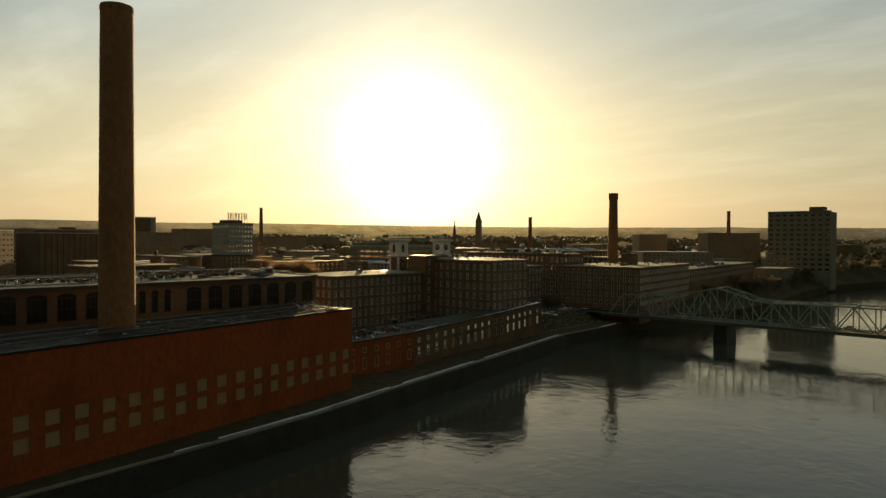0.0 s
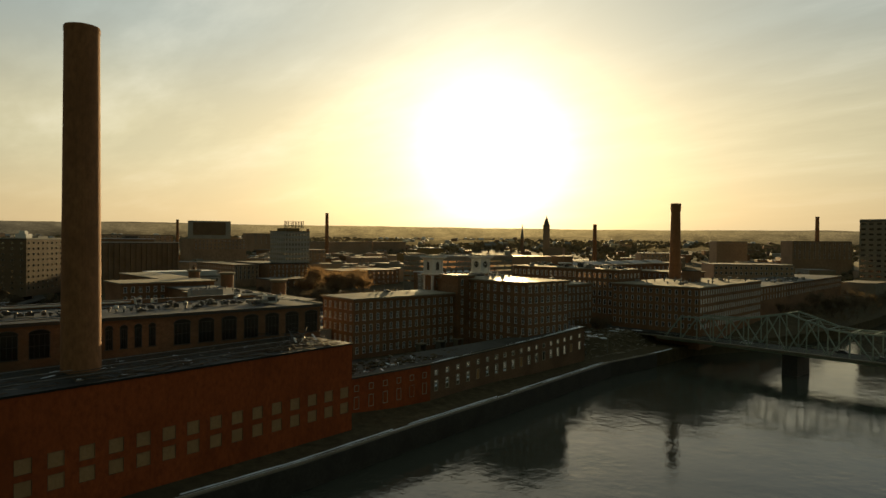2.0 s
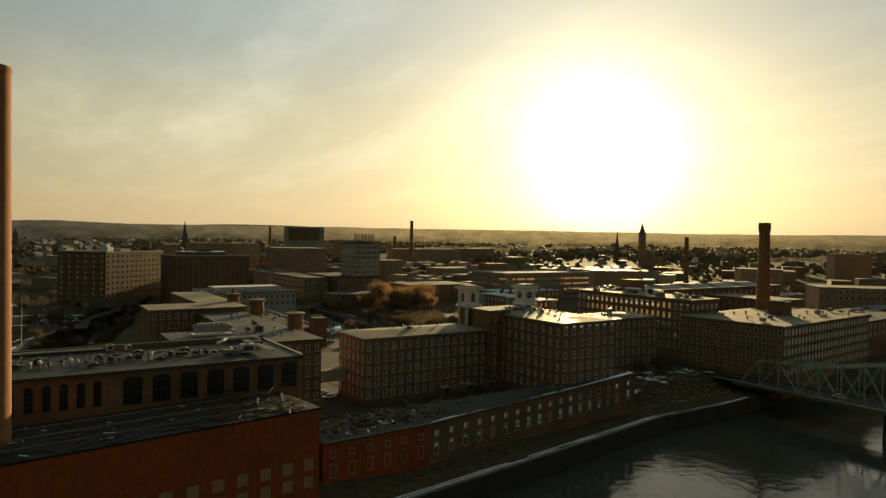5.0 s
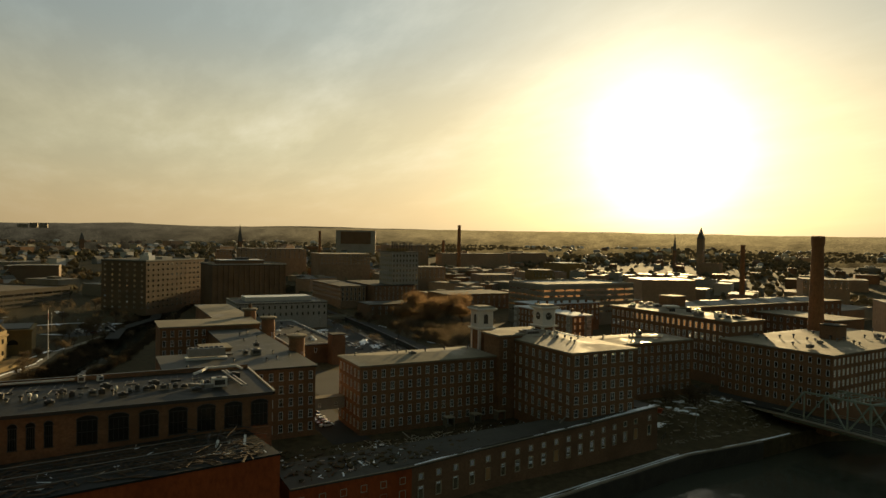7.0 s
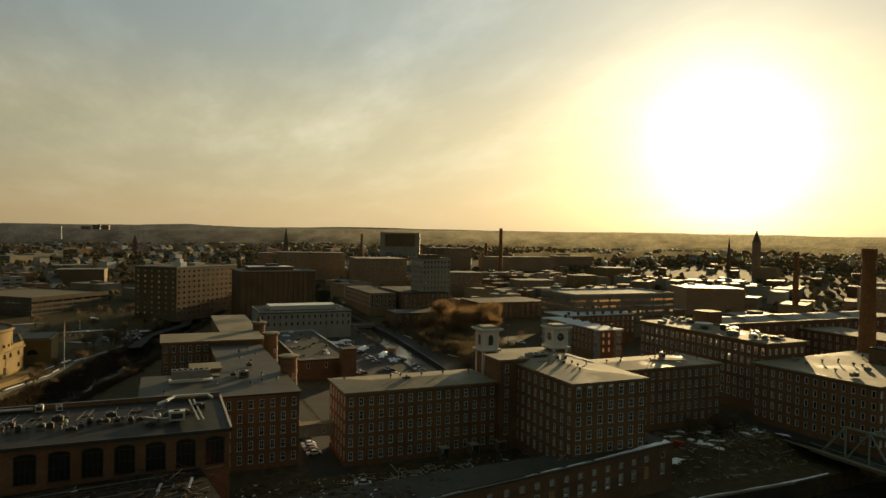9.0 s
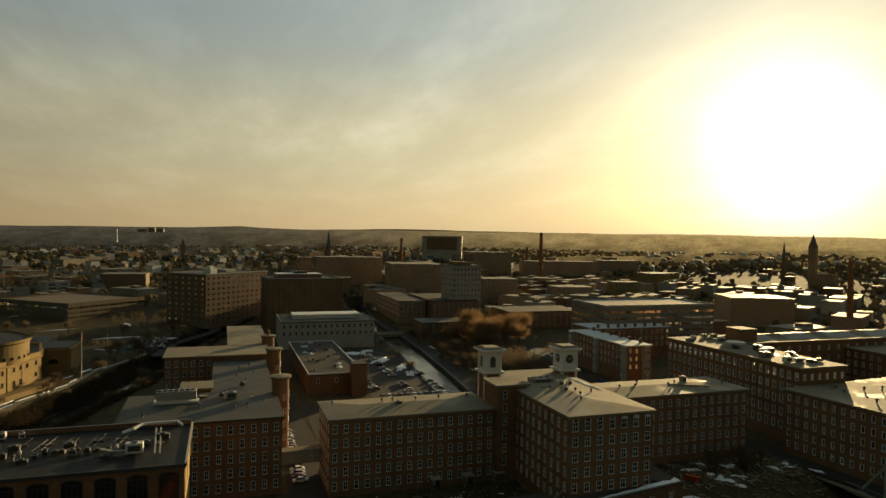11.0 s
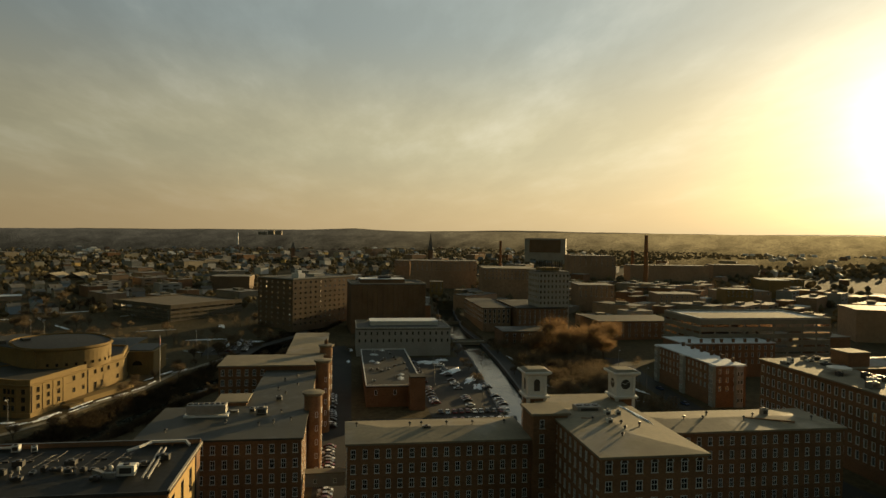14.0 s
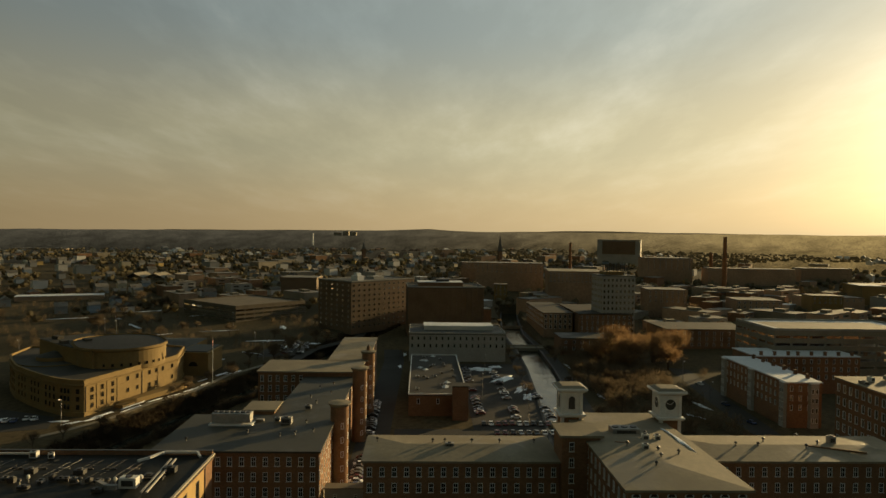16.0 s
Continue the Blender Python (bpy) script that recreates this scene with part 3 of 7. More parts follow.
def block(name, label, category, x0, y0, x1, y1, z0, z1, wall=None, roof=None, turn=0.0, pivot=None, windows=(), storey=3.9, top=2.3, size=(1.25, 2.3),
          style="sash", trim=None, over=0.6, thick=0.5, crown=0.0, group="", parapet=0.0, kind="", roof_name="roof", two_levels=True):
    """A building on a rectangle: walls with real openings, a roof slab, each window a part. windows: (side, columns, rows, first row)."""
    if z0 is None:
        z0 = land(*(pivot or ((x0 + x1) / 2, (y0 + y1) / 2))) - 2
    wall, roof, trim = wall or BRICK, roof or ROOF_TAN, trim or TRIM
    TAKEN.append((*(pivot or ((x0 + x1) / 2, (y0 + y1) / 2)), x0, y0, x1, y1, turn))
    cx, cy = pivot or ((x0 + x1) / 2, (y0 + y1) / 2)
    root = thing(name, label, category, pose(cx, cy, z0, 0, 0, turn), group)
    x0, x1, y0, y1, zt = x0 - cx, x1 - cx, y0 - cy, y1 - cy, z1 - z0
    corners = [(x1, y0), (x1, y1), (x0, y1), (x0, y0)]
    s = Shape()
    spec = {k: [] for k in SIDES}
    for side, cols, rows, *more in windows:
        spec[side].append((cols, rows, more))
    depth = 0.22
    for side, (k, (ux, uy)) in SIDES.items():
        ox, oy = corners[k]
        length = (y1 - y0) if k % 2 == 0 else (x1 - x0)
        nx, ny = uy, -ux
        holes = []
        for cols, rows, more in spec[side]:
            first = more[0] if more else 0
            w, h = more[1] if len(more) > 1 else size
            kind_w = more[2] if len(more) > 2 else style
            a, b = more[3] if len(more) > 3 else (0.0, length)
            for r in range(first, first + rows):
                zc = zt - top - r * storey
                if zc - h / 2 < 0.4:
                    continue
                for c in range(cols):
                    uc = a + (c + 0.5) * (b - a) / cols
                    holes.append((uc - w / 2, uc + w / 2, zc - h / 2, zc + h / 2))
                    frame_me, pane_me = window_meshes(w, h, "arch" if kind_w == "arch_top" and r == first else ("sash" if kind_w == "arch_top" else kind_w), trim)
                    at = Matrix.Translation((ox + ux * uc, oy + uy * uc, zc)) @ Matrix(((-ux, nx, 0, 0), (-uy, ny, 0, 0), (0, 0, 1, 0), (0, 0, 0, 1)))
                    win = part("window", frame_me, None, root, at=at)
                    if pane_me:
                        part("pane", pane_me, None, win)
        us = sorted({0.0, length, *[q for h in holes for q in h[:2]]})
        vs = sorted({0.0, zt, *[q for h in holes for q in h[2:]]})
        at3 = lambda u, v, d=0.0: (ox + ux * u - nx * d, oy + uy * u - ny * d, v)
        taken = set()
        for a, b, c, d in holes:
            taken.update((i, j) for i, u in enumerate(us) for j, v in enumerate(vs) if a - 1e-6 <= u < b - 1e-6 and c - 1e-6 <= v < d - 1e-6)
            s.face(at3(a, c), at3(a, c, depth), at3(a, d, depth), at3(a, d))
            s.face(at3(b, d), at3(b, d, depth), at3(b, c, depth), at3(b, c))
            s.face(at3(a, d), at3(a, d, depth), at3(b, d, depth), at3(b, d))
            s.face(at3(b, c), at3(b, c, depth), at3(a, c, depth), at3(a, c))
        for j in range(len(vs) - 1):
            start = None
            for i in range(len(us)):
                solid_cell = i < len(us) - 1 and (i, j) not in taken
                if solid_cell and start is None:
                    start = i
                if not solid_cell and start is not None:
                    s.face(at3(us[start], vs[j]), at3(us[i], vs[j]), at3(us[i], vs[j + 1]), at3(us[start], vs[j + 1]))
                    start = None
    part("wall", s, wall, root)
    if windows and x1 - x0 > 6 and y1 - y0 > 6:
        # added dark box: stops light passing through the building, stands for unlit rooms
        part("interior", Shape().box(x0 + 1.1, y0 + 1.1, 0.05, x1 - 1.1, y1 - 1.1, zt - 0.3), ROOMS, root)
    r = Shape()
    ring = [(x0 - over, y0 - over), (x1 + over, y0 - over), (x1 + over, y1 + over), (x0 - over, y1 + over)]
    r.prism(ring, zt, zt + thick, cap=not crown)
    if crown:
        ins = min(x1 - x0, y1 - y0) * 0.5 + over - 0.3
        inner = [(x0 - over + ins, y0 - over + ins), (x1 + over - ins, y0 - over + ins), (x1 + over - ins, y1 + over - ins), (x0 - over + ins, y1 + over - ins)]
        r.prism(ring, zt + thick, zt + thick + crown, top=inner)
    part(roof_name, r, roof, root)
    if parapet:
        q, a, b = Shape(), zt + thick, zt + thick + parapet
        q.box(x0 - over, y0 - over, a, x1 + over, y0 - over + 0.4, b).box(x0 - over, y1 + over - 0.4, a, x1 + over, y1 + over, b)
        q.box(x0 - over, y0 - over + 0.4, a, x0 - over + 0.4, y1 + over - 0.4, b).box(x1 + over - 0.4, y0 - over + 0.4, a, x1 + over, y1 + over - 0.4, b)
        part("parapet", q, trim, root)
    if over >= 0.5 and category == "mill":
        part("cornice", Shape().prism([(x0 - 0.3, y0 - 0.3), (x1 + 0.3, y0 - 0.3), (x1 + 0.3, y1 + 0.3), (x0 - 0.3, y1 + 0.3)], zt - 0.45, zt - 0.004), wall, root)
    return root


G0 = STREET_Z
MILLS = "brick mills along the river"
block("mill", "long red brick mill with pale low-pitched roof", "mill", -211, 156, -191, 204.5, G0, 18, windows=(("river", 16, 5), ("down", 6, 5)), crown=1.0, group=MILLS)
block("mill", "brick mill wing with arched top windows and tan roof", "mill", -199, 211, -158.5, 236, G0, 23.6,
      windows=(("river", 7, 6, 0, (1.6, 2.3), "arch_top"), ("down", 9, 6, 0, (1.25, 2.3), "sash", (8, 40.5))), crown=0.9, group=MILLS)
block("mill", "brick mill crossing with pale roof behind the stair tower", "mill", -216, 211.2, -199.2, 236.2, G0, 23.2, windows=(("down", 4, 2),), crown=0.0, group=MILLS)
block("mill", "red brick mill wing with wide tan roof", "mill", -210, 237.5, -190, 297, G0, 18.6, windows=(("river", 18, 5),), crown=0.9, group=MILLS)
block("stair_tower", "square brick stair tower with a flat tan roof", "tower", -199, 204.6, -189, 214, G0, 25, windows=(("river", 2, 6),), thick=0.6, over=0.7)
block("mill", "brick mill wing with a wide grey roof", "mill", -231, 102, -198, 144, G0, 18, windows=(("river", 14, 5), ("up", 8, 5)), roof=ROOF_GREY, group=MILLS)
block("mill", "long brick mill wing with patched grey roof", "mill", -286, 125.5, -231.2, 144, G0, 17.9, style="one", windows=(("up", 14, 3),), roof=ROOF_GREY, group=MILLS)
block("mill", "brick cross wing with a pale roof", "mill", -309, 107, -286.3, 146, G0, 20, windows=(("river", 6, 4, 0, (1.3, 2.3), "sash", (0, 18)), ("up", 5, 4)), roof=ROOF_TAN, group=MILLS)
block("mill", "narrow rear brick wing with pale roof", "mill", -372, 131, -309.3, 147, G0, 20, style="one", windows=(("up", 14, 2),), roof=ROOF_TAN, group=MILLS)
block("power_house", "brick power house with arched windows and crowded flat roof", "mill", -185.5, -60, -156, 121, QUAY_Z + 4, 21, roof=ROOF_PLANT,
      windows=(("river", 8, 1, 0, (3.9, 5.0), "grid", (76, 122.4)), ("river", 5, 1, 0, (1.6, 4.4), "grid", (122.4, 137.8)), ("river", 7, 1, 0, (3.9, 5.0), "grid", (140.2, 181)),
               ("up", 3, 2, 0, (2.2, 5.0), "grid", (0, 23))), top=4.4, storey=8, over=0.5, trim=DARK)
for o in [q for q in scene.objects if q.name == "power_house"]:
    clad, gaps = Shape(), (10.92, 3.25, -4.42)
    for x0, x1 in zip((-8.5, -3.2, 4.45, 12.12), (-5.62, 2.05, 9.72, 14.25)):
        clad.box(x0, 90.5, 9.5, x1, 90.62, 25.0)
    for x in gaps:
        for z0, z1 in ((9.5, 10.5), (15.7, 18.5), (23.7, 25.0)):
            clad.box(x - 1.2, 90.5, z0, x + 1.2, 90.62, z1)
    part("end_cladding", clad, OCHRE, o, "ochre painted end wall")
    part("downpipe", Shape().tube(-8.9, 90.75, [(2, 0.16), (25.4, 0.16)], 8), DARK, o)
    part("rear_parapet", Shape().box(-15.2, -90, 26.0, -14.7, 90.6, 27.0), BRICK_DARK, o)
    part("parapet_cap", Shape().box(-15.3, -90, 27.0, -14.6, 90.6, 27.12), DARK, o, "dark metal parapet cap")
    part("end_coping", Shape().box(-15.2, 90.55, 26.0, 15.2, 91.05, 26.35), TRIM_TAN, o, "pale coping along the end wall")
    part("eaves_board", Shape().box(15.05, -90, 25.3, 15.27, 90.5, 26.06), DARK, o)
block("river_shed", "low red brick shed wall with a dark roof", "building", -158, -70, -136, 118, QUAY_Z - 1, 13.0, wall=BRICK_RED, roof=ROOF_PLANT, turn=8.6, pivot=(-136, 118),
      windows=(("river", 19, 2, 0, (2.7, 2.7), "board", (92, 188)),), top=11.7, storey=3.8, over=0.15, thick=0.4, trim=BRICK_DARK)


def quay_building():
    """A low wedge of a building between the quay and the mills; its roof climbs gently upstream."""
    near = [(-143.3, 122, 2.7), (-145.0, 152, 2.8), (-147.8, 168, 3.0), (-150.4, 184, 3.1), (-152.8, 212, 4.0), (-155.4, 236, 4.9), (-156.2, 244, 5.2)]
    back = [(-168.5, 243.5, 5.2), (-168.5, 237.4, 4.9), (-157.4, 237.2, 4.9), (-157.4, 209.8, 3.9), (-163, 205, 3.7), (-160, 122, 2.7)]
    base = QUAY_Z - 1
    root = thing("quay_building", "low dark brick quay building with snow-edged roof", "building", pose(-150, 180, base))
    ring = [(x + 150, y - 180, z - base) for x, y, z in near + back]
    n = len(ring)

    def skin(low, high, out=0.0):
        t = Shape()
        t.v = [(x + (out if i < 7 else 0), y, low(z)) for i, (x, y, z) in enumerate(ring)] + [(x + (out if i < 7 else 0), y, high(z)) for i, (x, y, z) in enumerate(ring)]
        t.f = [(i, (i + 1) % n, n + (i + 1) % n, n + i) for i in range(n)] + [tuple(range(n, 2 * n)), tuple(range(n - 1, -1, -1))]
        return t

    part("wall", skin(lambda z: 0.0, lambda z: z - 0.35), BRICK_DARK, root)
    part("roof", skin(lambda z: z - 0.34, lambda z: z, 0.4), ROOF_DARK, root)
    (xa, ya, za), (xb, yb, zb) = ring[0], ring[1]
    red = Shape()
    red.v = [(xa - 0.2, ya - 0.06, 0.05), (xa + 0.06, ya - 0.06, 0.05), (xb + 0.06, yb, 0.05), (xb - 0.2, yb, 0.05), (xa - 0.2, ya - 0.06, za - 0.4), (xa + 0.06, ya - 0.06, za - 0.4), (xb + 0.06, yb, zb - 0.4), (xb - 0.2, yb, zb - 0.4)]
    red.f = [(3, 2, 1, 0), (4, 5, 6, 7), (0, 1, 5, 4), (1, 2, 6, 5), (2, 3, 7, 6), (3, 0, 4, 7)]
    part("red_wall", red, BRICK_RED, root, "bright red brick end of the wall")
    for (x0, y0, z0), (x1, y1, z1) in zip(ring[:6], ring[1:7]):
        length = math.hypot(x1 - x0, y1 - y0)
        d = Vector((x1 - x0, y1 - y0, 0)) / length
        out = Vector((d.y, -d.x, 0))
        count = max(1, int(length / 4.4))
        for k in range(count):
            u = (k + 0.5) / count
            h = z0 + (z1 - z0) * u
            for z, tall, wide in ((h - 3.0, 1.7, 1.6), (h - 6.9, 3.3, 1.75)):
                style = "board" if (k * 7 + int(y0)) % 5 == 0 and tall > 2 else "one"
                me = window_meshes(wide, tall, style, TRIM_TAN)[0]
                p = Vector((x0 + (x1 - x0) * u, y0 + (y1 - y0) * u, z)) + out * 0.12
                part("window", me, None, root, at=Matrix.Translation(p) @ Matrix(((-d.x, out.x, 0, 0), (-d.y, out.y, 0, 0), (0, 0, 1, 0), (0, 0, 0, 1))))
        part("coping", Shape().beam((x0 + 0.3, y0, z0 + 0.1), (x1 + 0.3, y1, z1 + 0.1), 0.3, 0.2), CONCRETE, root)
    part("rear_coping", Shape().beam((-7.6, 26, 3.8 - base), (-18.3, 41, 4.7 - base), 0.35, 0.25).beam((-18.3, 41, 4.7 - base), (-18.3, 63.4, 5.4 - base), 0.35, 0.25), CONCRETE, root)
    TAKEN.append((-157, 180, -174, 120, -141, 248, 0))


def quay_roof_snow():
    """Old snow drifted along the river edge of the sloping quay roof."""
    edge = ((152, -145.2, 2.82), (168, -148.0, 3.0), (184, -150.6, 3.1), (212, -153.0, 4.0), (236, -155.6, 4.9), (244, -156.4, 5.2))
    at = lambda y, k: float(np.interp(y, [q[0] for q in edge], [q[k] for q in edge]))
    for y0, y1, wide in ((153, 166, 0.8), (168, 181, 0.35), (186, 196, 0.5), (197, 204, 1.1), (205, 214, 0.9), (215, 243.4, 2.9)):
        t, steps = Shape(), 14
        for i in range(steps + 1):
            y = y0 + (y1 - y0) * i / steps
            k = i / steps
            w = wide * (0.25 + 0.75 * (k if y1 > 240 else math.sin(math.pi * k))) * (0.8 + 0.5 * noise.noise((y * 0.35, 2, 0)))
            x, z = at(y, 1) - 0.15, at(y, 2)
            t.v.extend([(x, y, z), (x - 0.05, y, z + 0.1), (x - w * 0.85, y, z + 0.1), (x - w, y, z)])
        t.f = [(i * 4 + j, i * 4 + j + 1, i * 4 + j + 5, i * 4 + j + 4) for i in range(steps) for j in range(3)]
        solid("snow_strip", t, SNOW, "drift of old snow along a roof edge", "snow")


quay_building()
block("mill", "big brick mill beside the bridge with tan roof", "mill", -188, 315, -143.5, 401, -10, 18.4, turn=5.0, pivot=(-143.5, 315), style="one", windows=(("river", 28, 5), ("down", 14, 5)), group=MILLS)
block("mill", "long low brick mill reaching upstream", "mill", -178, 401.3, -145.5, 600, -10, 14.5, turn=5.0, pivot=(-143.5, 315), style="one", windows=(("river", 36, 2),), roof=ROOF_GREY, group=MILLS)
block("mill", "tall-windowed brick mill with bright roof", "mill", -262, 320, -190, 341, G0, 24.6, style="one", windows=(("down", 22, 5, 0, (1.6, 2.9)), ("river", 6, 5)), storey=4.6, top=3.0, group=MILLS)
block("mill", "rear brick mill wing with skylights", "mill", -262, 341.3, -240, 480, G0, 24.6, style="one", windows=(("river", 24, 2),), storey=4.6, top=3.0, group=MILLS)
block("mill", "brick mill wing behind the chimney", "mill", -239.7, 400, -195, 424, G0, 21, style="one", windows=(("down", 12, 4),), group=MILLS)
block("foot_bridge", "enclosed pale footbridge between two mills", "bridge", -208, 144.7, -204.5, 155.6, 2.6, 6.2, wall=STONE_GREY, roof=ROOF_TAN, windows=(("river", 2, 1),), top=2.0, size=(0.9, 1.1), over=0.2, thick=0.2)

for y in (186, 196, 205.5):
    porch = thing("porch", "small pale entrance porch with steps on a mill", "porch", pose(-189.3, y, G0), group="mill entrances")
    part("hood", Shape().box(-1.6, -1.5, 2.9, 1.4, 1.5, 3.15), TRIM_TAN, porch)
    part("side_wall", Shape().box(-1.6, -1.5, 0, 1.2, -1.25, 2.9), CONCRETE, porch)
    part("side_wall", Shape().box(-1.6, 1.25, 0, 1.2, 1.5, 2.9), CONCRETE, porch)
    part("door", Shape().box(-1.6, -0.6, 0.36, -1.45, 0.6, 2.5), TRIM, porch, "white painted door")
    for k in range(2):
        part("step", Shape().box(-1.4 + k * 0.9, -1.2, 0, -0.5 + k * 0.9, 1.2, 0.36 - 0.18 * k), CONCRETE, porch)

# ---- town ----
TOWN = "town buildings"


def bay(x, y, turn, h):
    """A pale faceted bay running up a brick front."""
    ob = new("bay_front")
    tagged(ob, "pale stone bay front with tall windows on a brick row", "bay window", group="bays of the brick rows")
    ob.matrix_basis = pose(x, y, G0, 0, 0, turn)
    ring = [(-2.6, 0.4), (-1.7, -1.0), (1.7, -1.0), (2.6, 0.4)]
    part("wall", Shape().prism(ring, 0, h), STONE_GREY, ob)
    part("cap", Shape().prism([(a * 1.08, b * 1.2) for a, b in ring], h, h + 0.4), TRIM, ob)
    me, _ = window_meshes(1.1, 2.0, "one", TRIM)
    for z in (3.2, 7.3, 11.4, 15.2):
        for u in (-0.85, 0.85):
            part("window", me, None, ob, at=pose(u, -1.1, z, 0, 0, 180))


for x, y, turn in ((-296.6, 320.5, 0), (-323, 320.5, 0), (-349.4, 320.5, 0), (-294, 331.5, 90)):
    bay(x, y, turn, 18.3)
block("brick_row", "brick row building with snow-white roof", "building", -352, 320.5, -294, 335, G0, 15.5, roof=ROOF_WHITE, style="one", windows=(("down", 16, 3), ("river", 4, 3)), over=0.3, group=TOWN)
block("brick_row", "brick row building with snow-white roof", "building", -378, 338, -354, 392, G0, 15.5, roof=ROOF_WHITE, style="one", windows=(("river", 14, 3),), over=0.3, group=TOWN)
block("parking_deck", "long tan parking deck with open bands", "parking garage", -414, 357, -371, 440, G0, 26, wall=CONCRETE, roof=CONCRETE, windows=(("river", 9, 5, 0, (8.2, 1.5), "plain"), ("down", 5, 5, 0, (7.4, 1.5), "plain")), storey=4.0, top=3.0, parapet=1.1, over=0.0, trim=STONE_GREY, group=TOWN)
for o in [q for q in scene.objects if q.name == "parking_deck"]:
    for x0, y0, x1, y1 in ((-20.8, -40.8, -14, 40.8), (14, -40.8, 20.8, 40.8), (-13.9, 34, 13.9, 40.8), (-13.9, -40.8, 13.9, -35)):
        part("deck_strip", Shape().box(x0, y0, 29.5, x1, y1, 29.6), ROOF_WHITE, o, "pale snow-dusted deck strip")
block("flat_block", "low brick building with roof hatches", "building", -402, 165, -309, 190, G0, 5.6, wall=BRICK_DARK, roof=ROOF_DARK, style="one", windows=(("river", 3, 1),), over=0.2, parapet=0.6, group=TOWN)
block("stair_block", "brick stair block rising over a flat roof", "building", -308.8, 183.5, -302, 190, G0, 11.0, wall=BRICK_DARK, roof=ROOF_DARK, over=0.2, group=TOWN)
block("stone_hall", "grey stone building with white roof monitors", "building", -470, 163, -431, 222, G0, 13.5, wall=STONE_GREY, roof=ROOF_GREY, style="one", windows=(("river", 16, 2),), storey=4.5, parapet=0.8, over=0.3, trim=STONE_GREY, group=TOWN)
block("roof_monitor", "white metal roof monitor on a stone hall", "roof monitor", -464, 172, -448, 216, 14.0, 16.2, wall=WHITE_METAL, roof=ROOF_WHITE, over=0.3, group=TOWN)
block("brown_hotel", "tall brown ribbed building", "building", -560, 159, -521, 216, G0, 34.8, wall=BRICK_BROWN, roof=ROOF_DARK, over=0.3, parapet=0.9, trim=STONE_GREY, turn=4, group=TOWN)
block("apartment_block", "dark brick apartment block of nine storeys", "building", -575, 115, -535, 185, G0, 37.0, wall=BRICK_BROWN, roof=ROOF_GREY, turn=47, pivot=(-537, 115),
      windows=(("river", 13, 9, 0, (1.7, 1.6), "plain"), ("down", 6, 9, 0, (1.7, 1.6), "plain")), storey=4.0, over=0.2, parapet=0.8, trim=STONE_GREY, group=TOWN)
block("white_tower", "pale stone office block of ten storeys", "building", -536, 303, -512, 328, G0, 46, wall=STONE_GREY, roof=ROOF_GREY, windows=(("river", 8, 10, 0, (1.3, 2.0), "plain"), ("down", 7, 10, 0, (1.3, 2.0), "plain")), storey=4.2, top=3.0, over=0.5, trim=STONE, turn=4, group=TOWN)
block("canal_block", "grey-fronted canal-side block with flat roof", "building", -600, 262, -520, 284, G0, 17, wall=BRICK_FAR, roof=ROOF_DARK, style="one", windows=(("river", 6, 3, 0, (1.7, 2.9)), ("down", 16, 3)), group=TOWN)
block("canal_block", "brick corner block with flat roof", "building", -575, 286, -507, 325, G0, 18, wall=BRICK_DARK, roof=ROOF_DARK, style="one", windows=(("river", 10, 4),), group=TOWN)
block("parking_deck", "square concrete parking deck", "parking garage", -673, -38, -593, 35, G0, 12, wall=DECK, roof=DECK, turn=49.5, pivot=(-645, 6), windows=(("river", 8, 3, 0, (8.3, 1.8), "plain"), ("down", 8, 3, 0, (9.0, 1.8), "plain")), storey=3.6, top=2.6, over=0.0, parapet=1.0, trim=DECK, group=TOWN)
block("river_apartments", "tall concrete apartment slab by the river", "building", -183, 688, -129, 712, -12, 60, wall=CONCRETE, roof=ROOF_GREY, windows=(("down", 9, 12, 0, (3.6, 1.9), "plain"),), storey=4.6, over=0.2, trim=CONCRETE, group=TOWN)
for o in [q for q in scene.objects if q.name == "river_apartments"]:
    part("penthouse", Shape().box(8, -9, 72.5, 20, 6, 77.5), BRICK_BROWN, o)
    part("parapet", Shape().box(-27, -12.1, 72.5, 27, -11.6, 73.8), CONCRETE, o)


def chimney(name, label, x, y, z0, steps, lip):
    root = thing(name, label, "chimney", pose(x, y, z0))
    part("shaft", Shape().tube(0, 0, [(z - z0, r) for z, r in steps], 40), BRICK_TAN, root, smooth=False)
    part("cap", Shape().tube(0, 0, [(z - z0, r) for z, r in lip], 40), BRICK_TAN, root)
    return root


chimney("chimney", "huge tapered brown brick mill chimney", -140, 57.7, 10, [(10, 3.6), (20, 3.5), (78.6, 3.12)], [(78.6, 3.2), (79.4, 3.22), (79.7, 3.1)])
chimney("chimney", "round brick mill chimney with flared top", -189, 376, 10, [(10, 3.5), (20, 3.3), (57, 2.55)], [(57, 2.6), (59, 2.9), (61.2, 2.9), (61.9, 2.7)])
chimney("chimney", "slim distant brick smokestack", -826, 543, -2, [(-2, 3.4), (77, 2.2)], [(77, 2.4), (78, 2.4)])
chimney("chimney", "slim distant brick smokestack", -384, 577, -2, [(-2, 2.6), (56, 1.8)], [(56, 2.0), (57, 2.0)])

